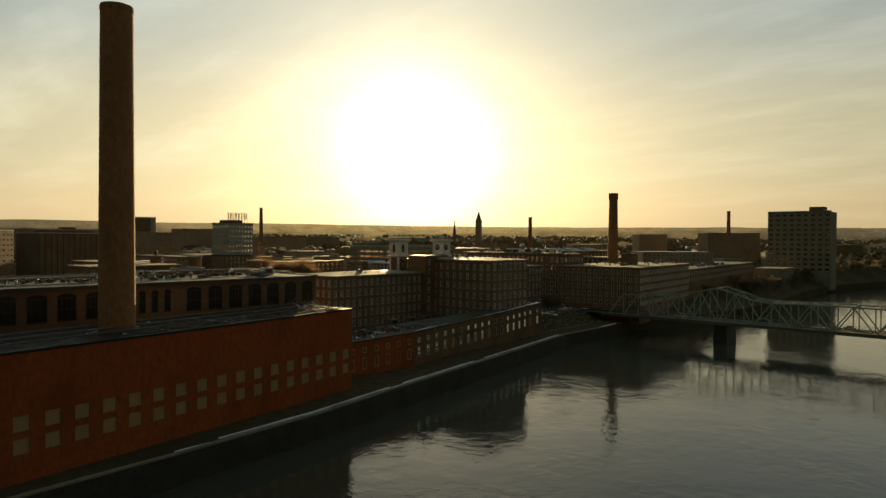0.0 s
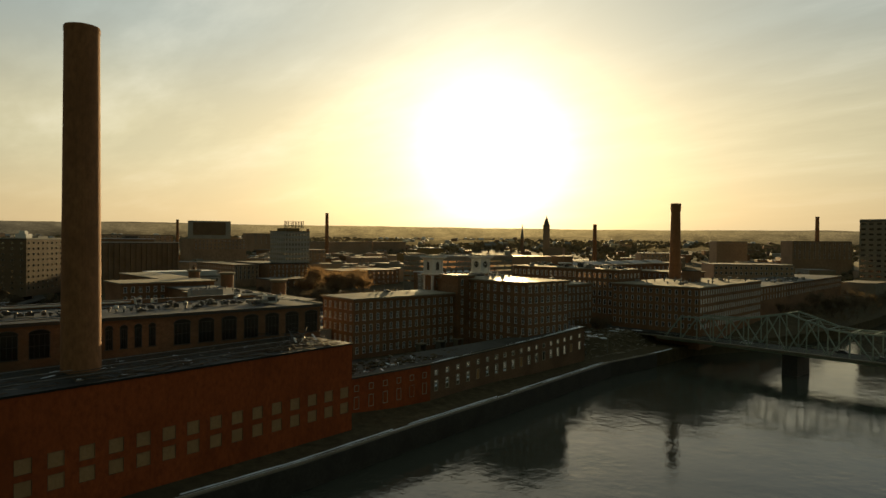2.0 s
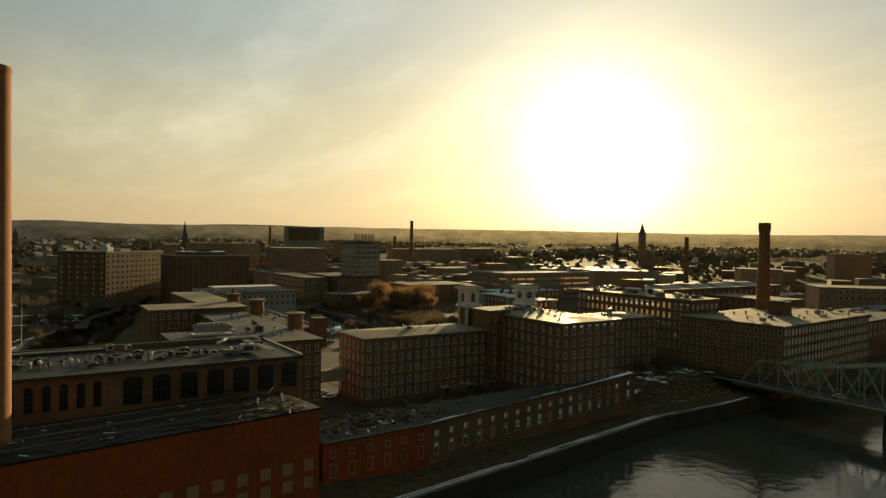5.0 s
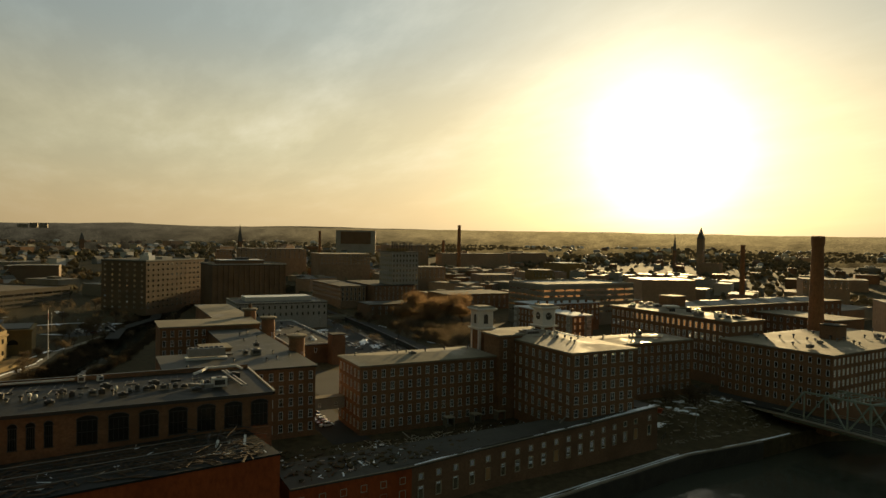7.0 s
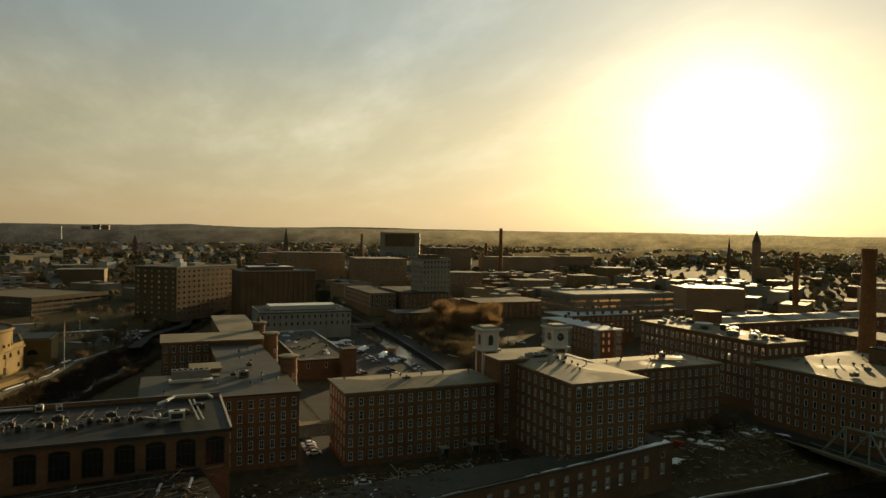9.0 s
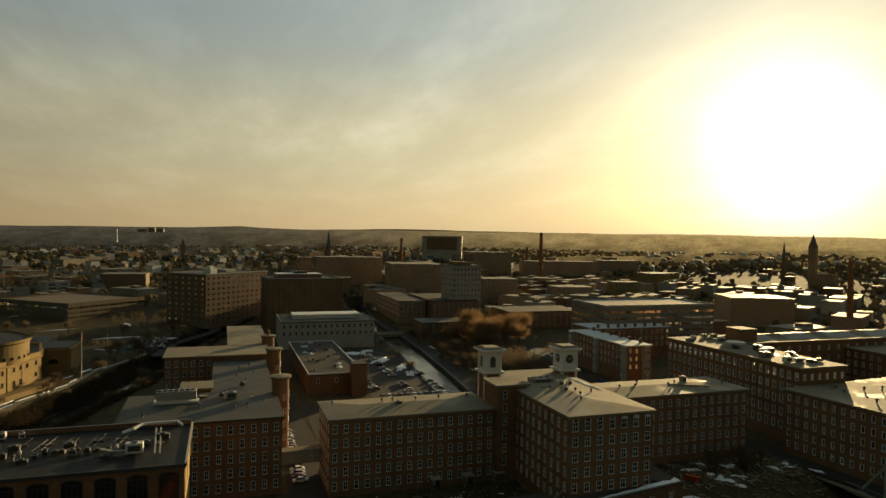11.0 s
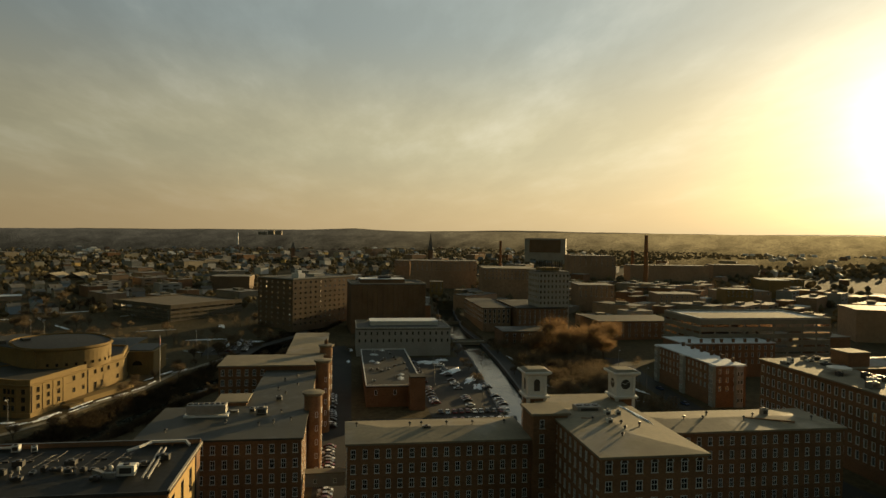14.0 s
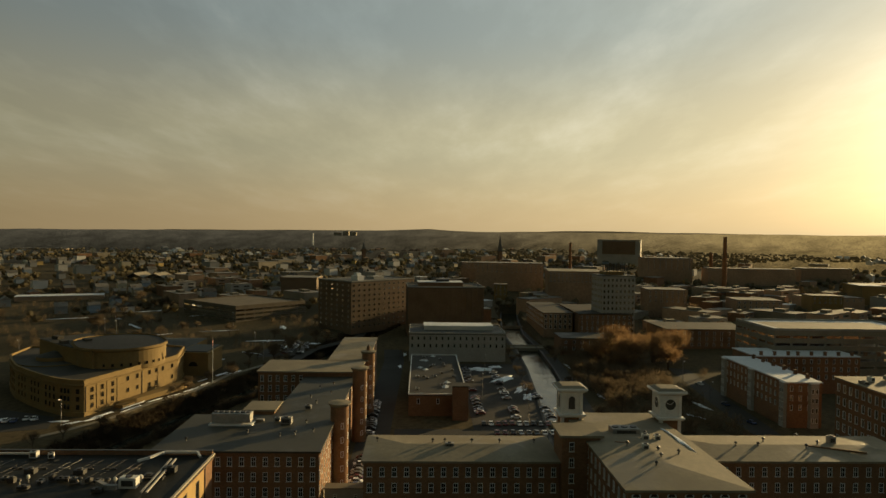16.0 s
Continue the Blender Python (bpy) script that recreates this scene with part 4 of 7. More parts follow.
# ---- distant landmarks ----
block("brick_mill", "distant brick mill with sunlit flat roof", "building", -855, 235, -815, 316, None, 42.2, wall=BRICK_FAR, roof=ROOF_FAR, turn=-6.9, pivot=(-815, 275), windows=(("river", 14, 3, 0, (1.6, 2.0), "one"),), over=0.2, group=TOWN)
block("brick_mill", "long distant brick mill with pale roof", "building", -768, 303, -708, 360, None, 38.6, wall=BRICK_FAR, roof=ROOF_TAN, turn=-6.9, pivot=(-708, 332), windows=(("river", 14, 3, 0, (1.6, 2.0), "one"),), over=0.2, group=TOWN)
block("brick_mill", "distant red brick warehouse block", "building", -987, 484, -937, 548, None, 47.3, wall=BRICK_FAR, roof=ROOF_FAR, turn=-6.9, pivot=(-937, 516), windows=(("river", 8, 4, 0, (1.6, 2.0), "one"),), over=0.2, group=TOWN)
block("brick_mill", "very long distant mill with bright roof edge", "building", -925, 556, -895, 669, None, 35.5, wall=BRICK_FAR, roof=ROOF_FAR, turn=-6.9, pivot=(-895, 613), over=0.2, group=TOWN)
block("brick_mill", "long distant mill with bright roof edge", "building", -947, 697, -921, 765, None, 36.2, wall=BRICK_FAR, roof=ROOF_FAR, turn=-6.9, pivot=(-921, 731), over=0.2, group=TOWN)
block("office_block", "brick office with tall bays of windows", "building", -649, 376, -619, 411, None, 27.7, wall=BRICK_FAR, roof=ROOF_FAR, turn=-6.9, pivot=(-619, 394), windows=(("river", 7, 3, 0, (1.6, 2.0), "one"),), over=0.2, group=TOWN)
block("hospital_slab", "broad slab building with a dark glazed front between pale ends", "building", -1245, 490, -1212, 566, None, 71.5, wall=STONE_GREY, roof=ROOF_FAR, turn=-22.5, pivot=(-1212, 528), over=0.2, trim=STONE_GREY, group=TOWN)
for o in [q for q in scene.objects if q.name == "hospital_slab"]:
    part("glazed_front", Shape().box(0.05, -29, 45.5 - o.matrix_basis.translation.z, 0.6, 29, 69.5 - o.matrix_basis.translation.z), BRICK_BROWN, o, "brown glazed front between pale end walls")
block("school_block", "dark flat building between pale end walls", "building", -876, -5, -846, 41, None, 20.4, wall=BRICK_BROWN, roof=ROOF_FAR, turn=-6.9, pivot=(-846, 18), windows=(("river", 6, 2, 0, (1.6, 2.0), "one"),), over=0.2, group=TOWN)
block("long_shed", "long low shed with white roof", "building", -719, -230, -699, -152, None, 8.2, wall=BRICK_FAR, roof=ROOF_WHITE, turn=22.5, pivot=(-699, -190), over=0.2, group=TOWN)
block("white_house", "small white building by the canal", "building", -751, 249, -737, 263, None, 22.2, wall=STONE, roof=ROOF_FAR, turn=-6.9, pivot=(-737, 256), windows=(("river", 3, 3, 0, (1.6, 2.0), "one"),), over=0.2, group=TOWN)
block("white_block", "pale stucco block with stepped roofs", "building", -653, 536, -631, 564, None, 22.8, wall=STONE, roof=ROOF_FAR, turn=-6.9, pivot=(-631, 550), windows=(("river", 6, 2, 0, (1.6, 2.0), "one"),), over=0.2, group=TOWN)
block("white_block", "pale long stucco building", "building", -721, 625, -691, 649, None, 28.6, wall=STONE, roof=ROOF_WHITE, turn=-6.9, pivot=(-691, 637), over=0.2, group=TOWN)
block("far_tower", "pale distant hospital tower", "building", -2212, -117, -2195, -94, None, 80.1, wall=CONCRETE, roof=ROOF_FAR, turn=-6.9, pivot=(-2195, -106), windows=(("river", 3, 6, 0, (1.6, 2.0), "one"),), over=0.2, group=TOWN)
block("far_tower", "pale distant hospital tower", "building", -2226, -89, -2210, -70, None, 84.2, wall=CONCRETE, roof=ROOF_FAR, turn=-6.9, pivot=(-2210, -79), windows=(("river", 3, 6, 0, (1.6, 2.0), "one"),), over=0.2, group=TOWN)
block("far_tower", "pale distant hospital tower", "building", -2207, -64, -2190, -44, None, 82.6, wall=CONCRETE, roof=ROOF_FAR, turn=-6.9, pivot=(-2190, -54), windows=(("river", 3, 6, 0, (1.6, 2.0), "one"),), over=0.2, group=TOWN)
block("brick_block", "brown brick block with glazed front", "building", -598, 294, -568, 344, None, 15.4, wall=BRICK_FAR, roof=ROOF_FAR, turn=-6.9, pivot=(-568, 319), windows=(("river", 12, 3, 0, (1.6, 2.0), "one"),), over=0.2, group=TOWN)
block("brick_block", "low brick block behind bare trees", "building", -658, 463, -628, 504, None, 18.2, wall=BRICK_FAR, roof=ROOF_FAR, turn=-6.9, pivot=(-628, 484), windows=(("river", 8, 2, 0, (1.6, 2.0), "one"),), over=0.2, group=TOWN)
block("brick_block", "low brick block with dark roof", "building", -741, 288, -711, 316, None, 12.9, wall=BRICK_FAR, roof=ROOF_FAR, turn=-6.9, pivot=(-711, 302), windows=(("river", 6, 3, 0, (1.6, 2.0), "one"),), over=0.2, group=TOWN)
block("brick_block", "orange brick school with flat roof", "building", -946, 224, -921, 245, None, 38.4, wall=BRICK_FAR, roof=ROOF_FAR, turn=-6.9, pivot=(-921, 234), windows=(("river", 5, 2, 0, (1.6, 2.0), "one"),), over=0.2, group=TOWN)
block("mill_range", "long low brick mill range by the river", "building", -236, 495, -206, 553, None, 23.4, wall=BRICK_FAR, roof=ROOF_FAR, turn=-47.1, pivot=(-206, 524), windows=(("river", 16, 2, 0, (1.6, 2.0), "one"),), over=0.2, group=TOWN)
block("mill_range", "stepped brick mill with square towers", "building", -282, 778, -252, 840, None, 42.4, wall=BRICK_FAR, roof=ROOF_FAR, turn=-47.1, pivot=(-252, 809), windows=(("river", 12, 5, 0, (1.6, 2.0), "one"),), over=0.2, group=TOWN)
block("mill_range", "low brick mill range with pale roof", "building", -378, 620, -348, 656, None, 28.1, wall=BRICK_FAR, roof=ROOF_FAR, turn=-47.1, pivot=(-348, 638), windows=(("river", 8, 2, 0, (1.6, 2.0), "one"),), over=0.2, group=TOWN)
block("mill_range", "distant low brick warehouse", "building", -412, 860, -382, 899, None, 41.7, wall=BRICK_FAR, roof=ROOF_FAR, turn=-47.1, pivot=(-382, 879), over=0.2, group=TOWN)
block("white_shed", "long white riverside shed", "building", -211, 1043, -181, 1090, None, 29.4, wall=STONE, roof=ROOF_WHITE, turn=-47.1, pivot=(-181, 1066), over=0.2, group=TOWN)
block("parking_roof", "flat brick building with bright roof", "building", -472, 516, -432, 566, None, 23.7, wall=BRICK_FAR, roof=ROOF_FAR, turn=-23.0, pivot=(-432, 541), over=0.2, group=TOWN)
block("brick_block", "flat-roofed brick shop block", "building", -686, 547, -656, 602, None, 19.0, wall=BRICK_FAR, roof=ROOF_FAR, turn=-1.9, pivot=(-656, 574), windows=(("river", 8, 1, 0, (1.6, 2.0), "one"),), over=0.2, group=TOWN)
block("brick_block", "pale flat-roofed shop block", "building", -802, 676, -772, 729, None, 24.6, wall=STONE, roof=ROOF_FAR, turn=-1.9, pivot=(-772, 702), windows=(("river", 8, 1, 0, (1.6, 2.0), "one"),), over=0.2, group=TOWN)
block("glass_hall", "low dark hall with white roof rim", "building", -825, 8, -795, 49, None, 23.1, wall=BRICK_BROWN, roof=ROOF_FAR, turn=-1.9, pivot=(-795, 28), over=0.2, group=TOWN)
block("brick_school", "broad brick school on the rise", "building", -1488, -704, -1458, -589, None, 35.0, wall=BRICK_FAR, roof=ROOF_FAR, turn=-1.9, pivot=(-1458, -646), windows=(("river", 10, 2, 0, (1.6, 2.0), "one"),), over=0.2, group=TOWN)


def gabled_hall():
    """Three gabled bays side by side, their ridges running away from the river."""
    z = land(-925, -182) - 2
    root = thing("gabled_hall", "low dark hall under three pale gabled roofs", "building", pose(-905, -222, z))
    for k in range(3):
        y, e, r = k * 27, 13 - z, 19 - z
        part("wall", Shape().box(-40, y + 0.3, 0, -1.5, y + 26.7, e), BRICK_BROWN, root)
        s = Shape()
        for a, b, c, d in ((y - 0.4, e - 0.4, y + 13.5, r), (y + 13.5, r, y + 27.4, e - 0.4)):
            s.v.extend([(-41, a, b), (0, a, b), (0, c, d), (-41, c, d), (-41, a, b + 0.6), (0, a, b + 0.6), (0, c, d + 0.6), (-41, c, d + 0.6)])
            n = len(s.v) - 8
            s.f.extend(tuple(n + i for i in q) for q in ((3, 2, 1, 0), (4, 5, 6, 7), (0, 1, 5, 4), (1, 2, 6, 5), (2, 3, 7, 6), (3, 0, 4, 7)))
        part("roof", s, CONCRETE, root, "pale metal gable roof")
        g = Shape()
        g.face((-2, y + 1, e - 0.3), (-2, y + 26, e - 0.3), (-2, y + 13.5, r - 0.3))
        part("gable", g, DARK_GLASS, root, "dark glazed gable end")
    TAKEN.append((-925, -182, -950, -226, -900, -138, 0))


gabled_hall()
chimney("chimney", "short distant brick smokestack", -931, 573, -2, [(-2, 3.0), (55, 2.2)], [(55, 2.4), (56, 2.4)])
chimney("chimney", "thin distant dark smokestack", -1003, 392, -2, [(-2, 2.6), (66, 1.9)], [(66, 2.1), (67, 2.1)])
chimney("chimney", "thin distant upstream smokestack", -299, 936, -2, [(-2, 3.2), (73, 2.2)], [(73, 2.4), (74.5, 2.4)])


def spire(name, label, x, y, top, w, shaft, mat, roof):
    z0 = land(x, y) - 2
    root = thing(name, label, "tower", pose(x, y, z0, 0, 0, 20))
    h = w / 2
    sq = [(-h, -h), (h, -h), (h, h), (-h, h)]
    part("shaft", Shape().prism(sq, 0, shaft - z0), mat, root)
    part("belfry_ledge", Shape().prism([(a * 1.15, b * 1.15) for a, b in sq], shaft - z0, shaft - z0 + 1.0), mat, root)
    part("spire", Shape().prism(sq, shaft - z0 + 1, top - z0, top=[(a * 0.04, b * 0.04) for a, b in sq]), roof, root)
    part("body", Shape().box(h, -h * 1.6, 0, h + w * 3, h * 1.6, (shaft - z0) * 0.35), mat, root)


spire("clock_tower", "distant granite clock tower with pointed roof", -683, 871, 82, 8.5, 64, BRICK_FAR, SHINGLE)
spire("church", "distant church with a thin steeple", -775, 917, 72, 4.5, 45, BRICK_DARK, SHINGLE)
spire("church", "distant brick church with a tall sharp steeple", -1247, 316, 78, 6.5, 46, BRICK_DARK, SHINGLE)
spire("church", "distant church with a low pointed tower", -1290, 60, 60, 6, 46, BRICK_DARK, SHINGLE)
solid("white_mast_tower", Shape().tube(0, 0, [(0, 2.6), (36, 1.7)], 12), TRIM, "slender distant white tower", "tower", at=pose(-1755, -113, land(-1755, -113)))


# ---- cupolas on the crossing mill ----
def cupola(x, y, clock, label):
    root = thing("cupola", label, "cupola", pose(x, y, 12), group="twin cupolas")
    sq = lambda h: [(-h, -h), (h, -h), (h, h), (-h, h)]
    part("shaft", Shape().prism(sq(2.75), 0, 12.4), BRICK, root)
    for sx in (-1, 1):
        for sy in (-1, 1):
            part("shaft_pilaster", Shape().box(sx * 2.5 - 0.45, sy * 2.5 - 0.45, 0, sx * 2.5 + 0.45, sy * 2.5 + 0.45, 12.38), TRIM, root)
    part("ledge", Shape().prism(sq(3.2), 12.4, 12.8, top=sq(3.75)).prism(sq(3.75), 12.8, 13.3), TRIM, root)
    body = part("lantern", Shape().prism(sq(2.75), 13.3, 19.2), TRIM, root)
    for sx in (-1, 1):
        for sy in (-1, 1):
            part("pilaster", Shape().box(sx * 2.6 - 0.4, sy * 2.6 - 0.4, 13.3, sx * 2.6 + 0.4, sy * 2.6 + 0.4, 19.2), TRIM, body)
    part("cornice", Shape().prism(sq(3.1), 19.2, 19.6, top=sq(3.7)).prism(sq(3.7), 19.6, 20.0, top=sq(4.2)).prism(sq(4.2), 20.0, 20.5, top=sq(4.1)), TRIM, root)
    part("roof", Shape().prism(sq(3.9), 20.5, 21.1, top=sq(2.6)), ROOF_TAN, root)
    for k in range(4):
        m = pose(0, 0, 0, 0, 0, 90 * k)
        arch = [(-0.95, 14.6), (0.95, 14.6)] + [(0.95 * math.cos(a), 17.2 + 0.95 * math.sin(a)) for a in np.linspace(0, math.pi, 9)]
        s = Shape()
        if clock:
            arch = [(1.45 * math.cos(a), 16.7 + 1.45 * math.sin(a)) for a in np.linspace(0, 2 * math.pi, 24, endpoint=False)]
        n = len(arch)
        s.v = [(2.86, float(u), float(v)) for u, v in arch] + [(2.70, float(u), float(v)) for u, v in arch]
        s.f = [tuple(range(n))] + [(i, n + i, n + (i + 1) % n, (i + 1) % n) for i in range(n)]
        part("clock_dial" if clock else "louvre", s, DARK, body, "dark round dial" if clock else "dark arched louvre", at=m)
        r = Shape()
        for (u0, v0), (u1, v1) in zip(arch, arch[1:] + arch[:1]):
            r.beam((2.84, u0 * 1.08, 16.4 + (v0 - 16.4) * 1.08), (2.84, u1 * 1.08, 16.4 + (v1 - 16.4) * 1.08), 0.2)
        part("surround", r, TRIM, body, at=m)
        if clock:
            for a in (40, 155):
                part("pointer", Shape().beam((2.9, 0, 16.7), (2.9, 1.1 * math.cos(radians(a)), 16.7 + 1.1 * math.sin(radians(a))), 0.12), TRIM, body, at=m)
            for u in (-0.9, 0.9):
                part("panel", Shape().box(2.75, u - 0.6, 14.0, 2.84, u + 0.6, 14.7), TRIM, body, at=m)


cupola(-212, 211.5, False, "white wooden bell cupola with arched louvres on brick")
cupola(-209.3, 238.0, True, "white wooden clock cupola with round dark dials")


# ---- round stair turrets ----
def turret(x, y, top, finial):
    root = thing("stair_turret", "round red brick stair turret with wide flat cap", "tower", pose(x, y, G0), group="stair turrets")
    part("shaft", Shape().tube(0, 0, [(0, 2.7), (top - G0 - 1.2, 2.7)], 28), BRICK, root)
    part("cap", Shape().tube(0, 0, [(top - G0 - 1.2, 2.8), (top - G0 - 0.7, 3.3), (top - G0 - 0.2, 3.4), (top - G0 + 0.1, 0.3)], 28), ROOF_TAN, root)
    for k in range(5):
        for a in (25, 75):
            m = pose(0, 0, 3 + 4.2 * k + a * 0.02, 0, 0, a) @ Matrix.Translation((2.68, 0, 0))
            part("window", window_meshes(0.9, 1.8, "one", TRIM)[0], None, root, at=m @ pose(0, 0, 0, 0, 0, -90))
    if finial:
        part("finial", Shape().tube(0, 0, [(top - G0, 0.8), (top - G0 + 1.5, 0.8), (top - G0 + 2.4, 0.1)], 10), BRICK_DARK, root)


turret(-226.3, 145.8, 24.0, False)
turret(-275.5, 147.2, 24.6, False)
turret(-313.0, 147.4, 24.2, True)


# ---- memorial hall ----
HALL_BAYS = ((0.07, (10.4, 7.2, 3.8)), (0.165, (10.4, 7.2, 3.8)), (0.265, (10.4, 7.2, 3.8)), (0.42, (10.6, 5.4)), (0.52, (10.6, 5.4)), (0.655, (10.6, 4.4)), (0.735, (10.6, 4.4)), (0.815, (10.6,)), (0.93, (10.6, 5.2)))


def hall():
    root = thing("memorial_hall", "sunlit pale stone hall with a round drum roof", "hall", pose(-345, 10, G0))
    w = lambda pts: [(x + 345, y - 10) for x, y in pts]
    bow = [(-385, -37), (-361, -33), (-348, -24.5), (-335, -14.5), (-324.5, -3), (-315.5, 8), (-308.5, 18.5), (-305.2, 26)]
    ring = w([(-305.2, 31.2), (-334.5, 39.6), (-363.5, 47.9), (-390, 42), (-400, 10)] + bow[:1] + bow[1:])
    grow = lambda pts, k: [(x * k, y * k) for x, y in pts]
    part("plinth", Shape().prism(grow(ring, 1.012), 0, 1.8), STONE, root)
    body = part("wall", Shape().prism(ring, 1.8, 12.4), STONE, root)
    part("string_course", Shape().prism(grow(ring, 1.008), 8.9, 9.15), STONE, root)
    part("cornice", Shape().prism(grow(ring, 1.01), 12.4, 12.8, top=grow(ring, 1.022)).prism(grow(ring, 1.022), 12.8, 13.2), STONE, root)
    part("attic", Shape().prism(ring, 13.2, 15.0, cap=False), STONE, root)
    part("attic_back", Shape().prism(grow(ring, 0.982), 13.2, 15.0, cap=False), STONE, root)
    for (x0, y0), (x1, y1) in zip(ring, ring[1:] + ring[:1]):
        part("attic_coping", Shape().beam((x0 * 0.991, y0 * 0.991, 15.13), (x1 * 0.991, y1 * 0.991, 15.13), 0.9, 0.24), STONE, root)
    part("roof", Shape().prism(grow(ring, 0.98), 13.2, 14.4), ROOF_DARK, root, "flat dark tar roof")
    c, tail = (-351 + 345, 26 - 10), (-360 + 345, 20 - 10)

    def circle(r):
        """The drum is a round, drawn out towards the back."""
        return [((tail if math.cos(a - radians(214)) > 0 else c)[0] + r * math.cos(a), (tail if math.cos(a - radians(214)) > 0 else c)[1] + r * math.sin(a)) for a in np.linspace(0, 2 * math.pi, 56, endpoint=False)]

    part("drum", Shape().prism(circle(19.6), 13.5, 21.8), STONE, root)
    part("drum_cornice", Shape().prism(circle(19.6), 21.8, 22.4, top=circle(20.4)).prism(circle(20.4), 22.4, 22.9), STONE, root)
    part("drum_parapet", Shape().prism(circle(20.1), 22.9, 23.3, cap=False).prism(circle(19.5), 22.9, 23.3, cap=False), STONE, root)
    part("drum_roof", Shape().prism(circle(19.4), 22.9, 23.2, top=circle(2)), ROOF_PLANT, root, "shallow slate-grey drum roof")
    stage = w([(-330.8, 22), (-345.5, 1), (-366, -21.5), (-384, -6), (-350, 27)])
    part("stage_block", Shape().prism(stage, 13.5, 21.6), STONE, root)
    part("stage_cornice", Shape().prism([(x + 0.3, y - 0.3) for x, y in stage], 21.6, 22.2), STONE, root)
    part("stage_roof", Shape().prism(stage, 22.2, 22.5), ROOF_DARK, root)
    for x, y, a in ((-352, -2, 40), (-358, 6, 40), (-365, -12, 60)):
        part("roof_hatch", Shape().box(-2.4, -1.6, 22.5, 2.4, 1.6, 24.0, pose(x + 345, y - 10, 0, 0, 0, a)), ROOF_DARK, root)
    for r, x, y, z0, z1, lift, roof in ((8.2, -350.5, -5.0, 13.5, 17.0, 1.9, ROOF_DARK), (16.0, -350.5, -5.0, 13.5, 14.9, 0.7, ROOF_DARK)):
        low = [(x + 345 + r * math.cos(a), y - 10 + r * math.sin(a)) for a in np.linspace(radians(-142), radians(58), 22)]
        part("apse", Shape().prism(low, z0, z1), STONE, root)
        part("apse_roof", Shape().prism(low, z1, z1 + lift, top=[((x + 345) + (u - x - 345) * 0.25, (y - 10) + (v - y + 10) * 0.25) for u, v in low]), roof, root)
    part("wing", Shape().box(-66, 30, 0, -41, 46, 11.5), STONE, root)
    part("wing_cornice", Shape().box(-66.5, 29.5, 11.5, -40.5, 46.5, 12.3), STONE, root)
    part("wing_roof", Shape().box(-65, 31, 12.3, -42, 45, 12.8), ROOF_GREY, root)
    part("rear_wing", Shape().box(-92, -2, 0, -56, 29, 12.0), STONE, root)
    part("rear_wing_roof", Shape().prism([(-92.4, -2.4), (-55.6, -2.4), (-55.6, 29.4), (-92.4, 29.4)], 12.0, 13.6, top=[(-78, 4), (-70, 4), (-70, 23), (-78, 23)]), ROOF_GREY, root)
    part("terrace", Shape().prism(w([(-322, 37.6), (-361, 48.8), (-369, 49.5), (-366, 54.6), (-357, 54.4), (-343, 50), (-328, 43)]), 0, 2.1), STONE, root)
    part("terrace", Shape().prism(w([(-320, 36.8), (-327, 38.8), (-325.5, 43.0), (-318.5, 41.0)]), 0, 1.2), STONE, root)
    # windows on the long lit wall and on the curved front
    me, _ = window_meshes(1.6, 2.1, "dark", STONE)
    door, _ = window_meshes(1.8, 2.9, "dark", STONE)
    spots = []
    for u, heights in HALL_BAYS:
        spots.extend((ring[0], ring[2], u, z) for z in heights)
    for k in (11, 10, 9, 8, 7, 6):
        spots.extend((ring[k], ring[k + 1], u, z) for u in (0.3, 0.55, 0.8) for z in (10.4, 7.2, 3.8))
    spots.extend((ring[12], ring[0], 0.5, z) for z in (10.4, 7.2, 3.8))
    for (ax, ay), (bx, by), u, z in spots:
        d = Vector((bx - ax, by - ay, 0)).normalized()
        n = Vector((d.y, -d.x, 0))
        p = Vector((ax + (bx - ax) * u, ay + (by - ay) * u, z)) + n * 0.12
        part("window", door if z == 4.4 else me, None, root, at=Matrix.Translation(p) @ Matrix(((-d.x, n.x, 0, 0), (-d.y, n.y, 0, 0), (0, 0, 1, 0), (0, 0, 0, 1))))
    d = Vector((ring[2][0] - ring[0][0], ring[2][1] - ring[0][1], 0)).normalized()
    for u in (0.012, 0.571):
        p = Vector((*ring[0], 0)).lerp(Vector((*ring[2], 0)), u) + Vector((d.y, -d.x, 0)) * 0.15
        part("downpipe", Shape().tube(p.x, p.y, [(1.8, 0.16), (12.4, 0.16)], 8), DARK, root)
    for u in (0.022, 0.118, 0.215, 0.315):
        p = Vector((*ring[0], 0)).lerp(Vector((*ring[2], 0)), u)
        m = Matrix.Translation(p) @ pose(0, 0, 0, 0, 0, math.degrees(math.atan2(d.y, d.x)))
        part("pilaster", Shape().box(-0.45, -0.2, 1.8, 0.45, 0.3, 12.4, m), STONE, root)
    for a in np.linspace(2, 100, 10):
        p = Vector((c[0], c[1], 15.9)) + 19.7 * Vector((math.cos(radians(a)), math.sin(radians(a)), 0))
        part("window", window_meshes(1.2, 1.4, "dark", STONE)[0], None, root, at=Matrix.Translation(p) @ pose(0, 0, 0, 0, 0, a - 90))
    arch = [(-2.4, 0), (2.4, 0)] + [(2.4 * math.cos(a), 2.4 * math.sin(a)) for a in np.linspace(0, math.pi, 12)][1:-1]
    s = Shape()
    s.v = [(-40.86, 38 + float(u), 5 + float(v)) for u, v in arch] + [(-41.1, 38 + float(u), 5 + float(v)) for u, v in arch]
    k = len(arch)
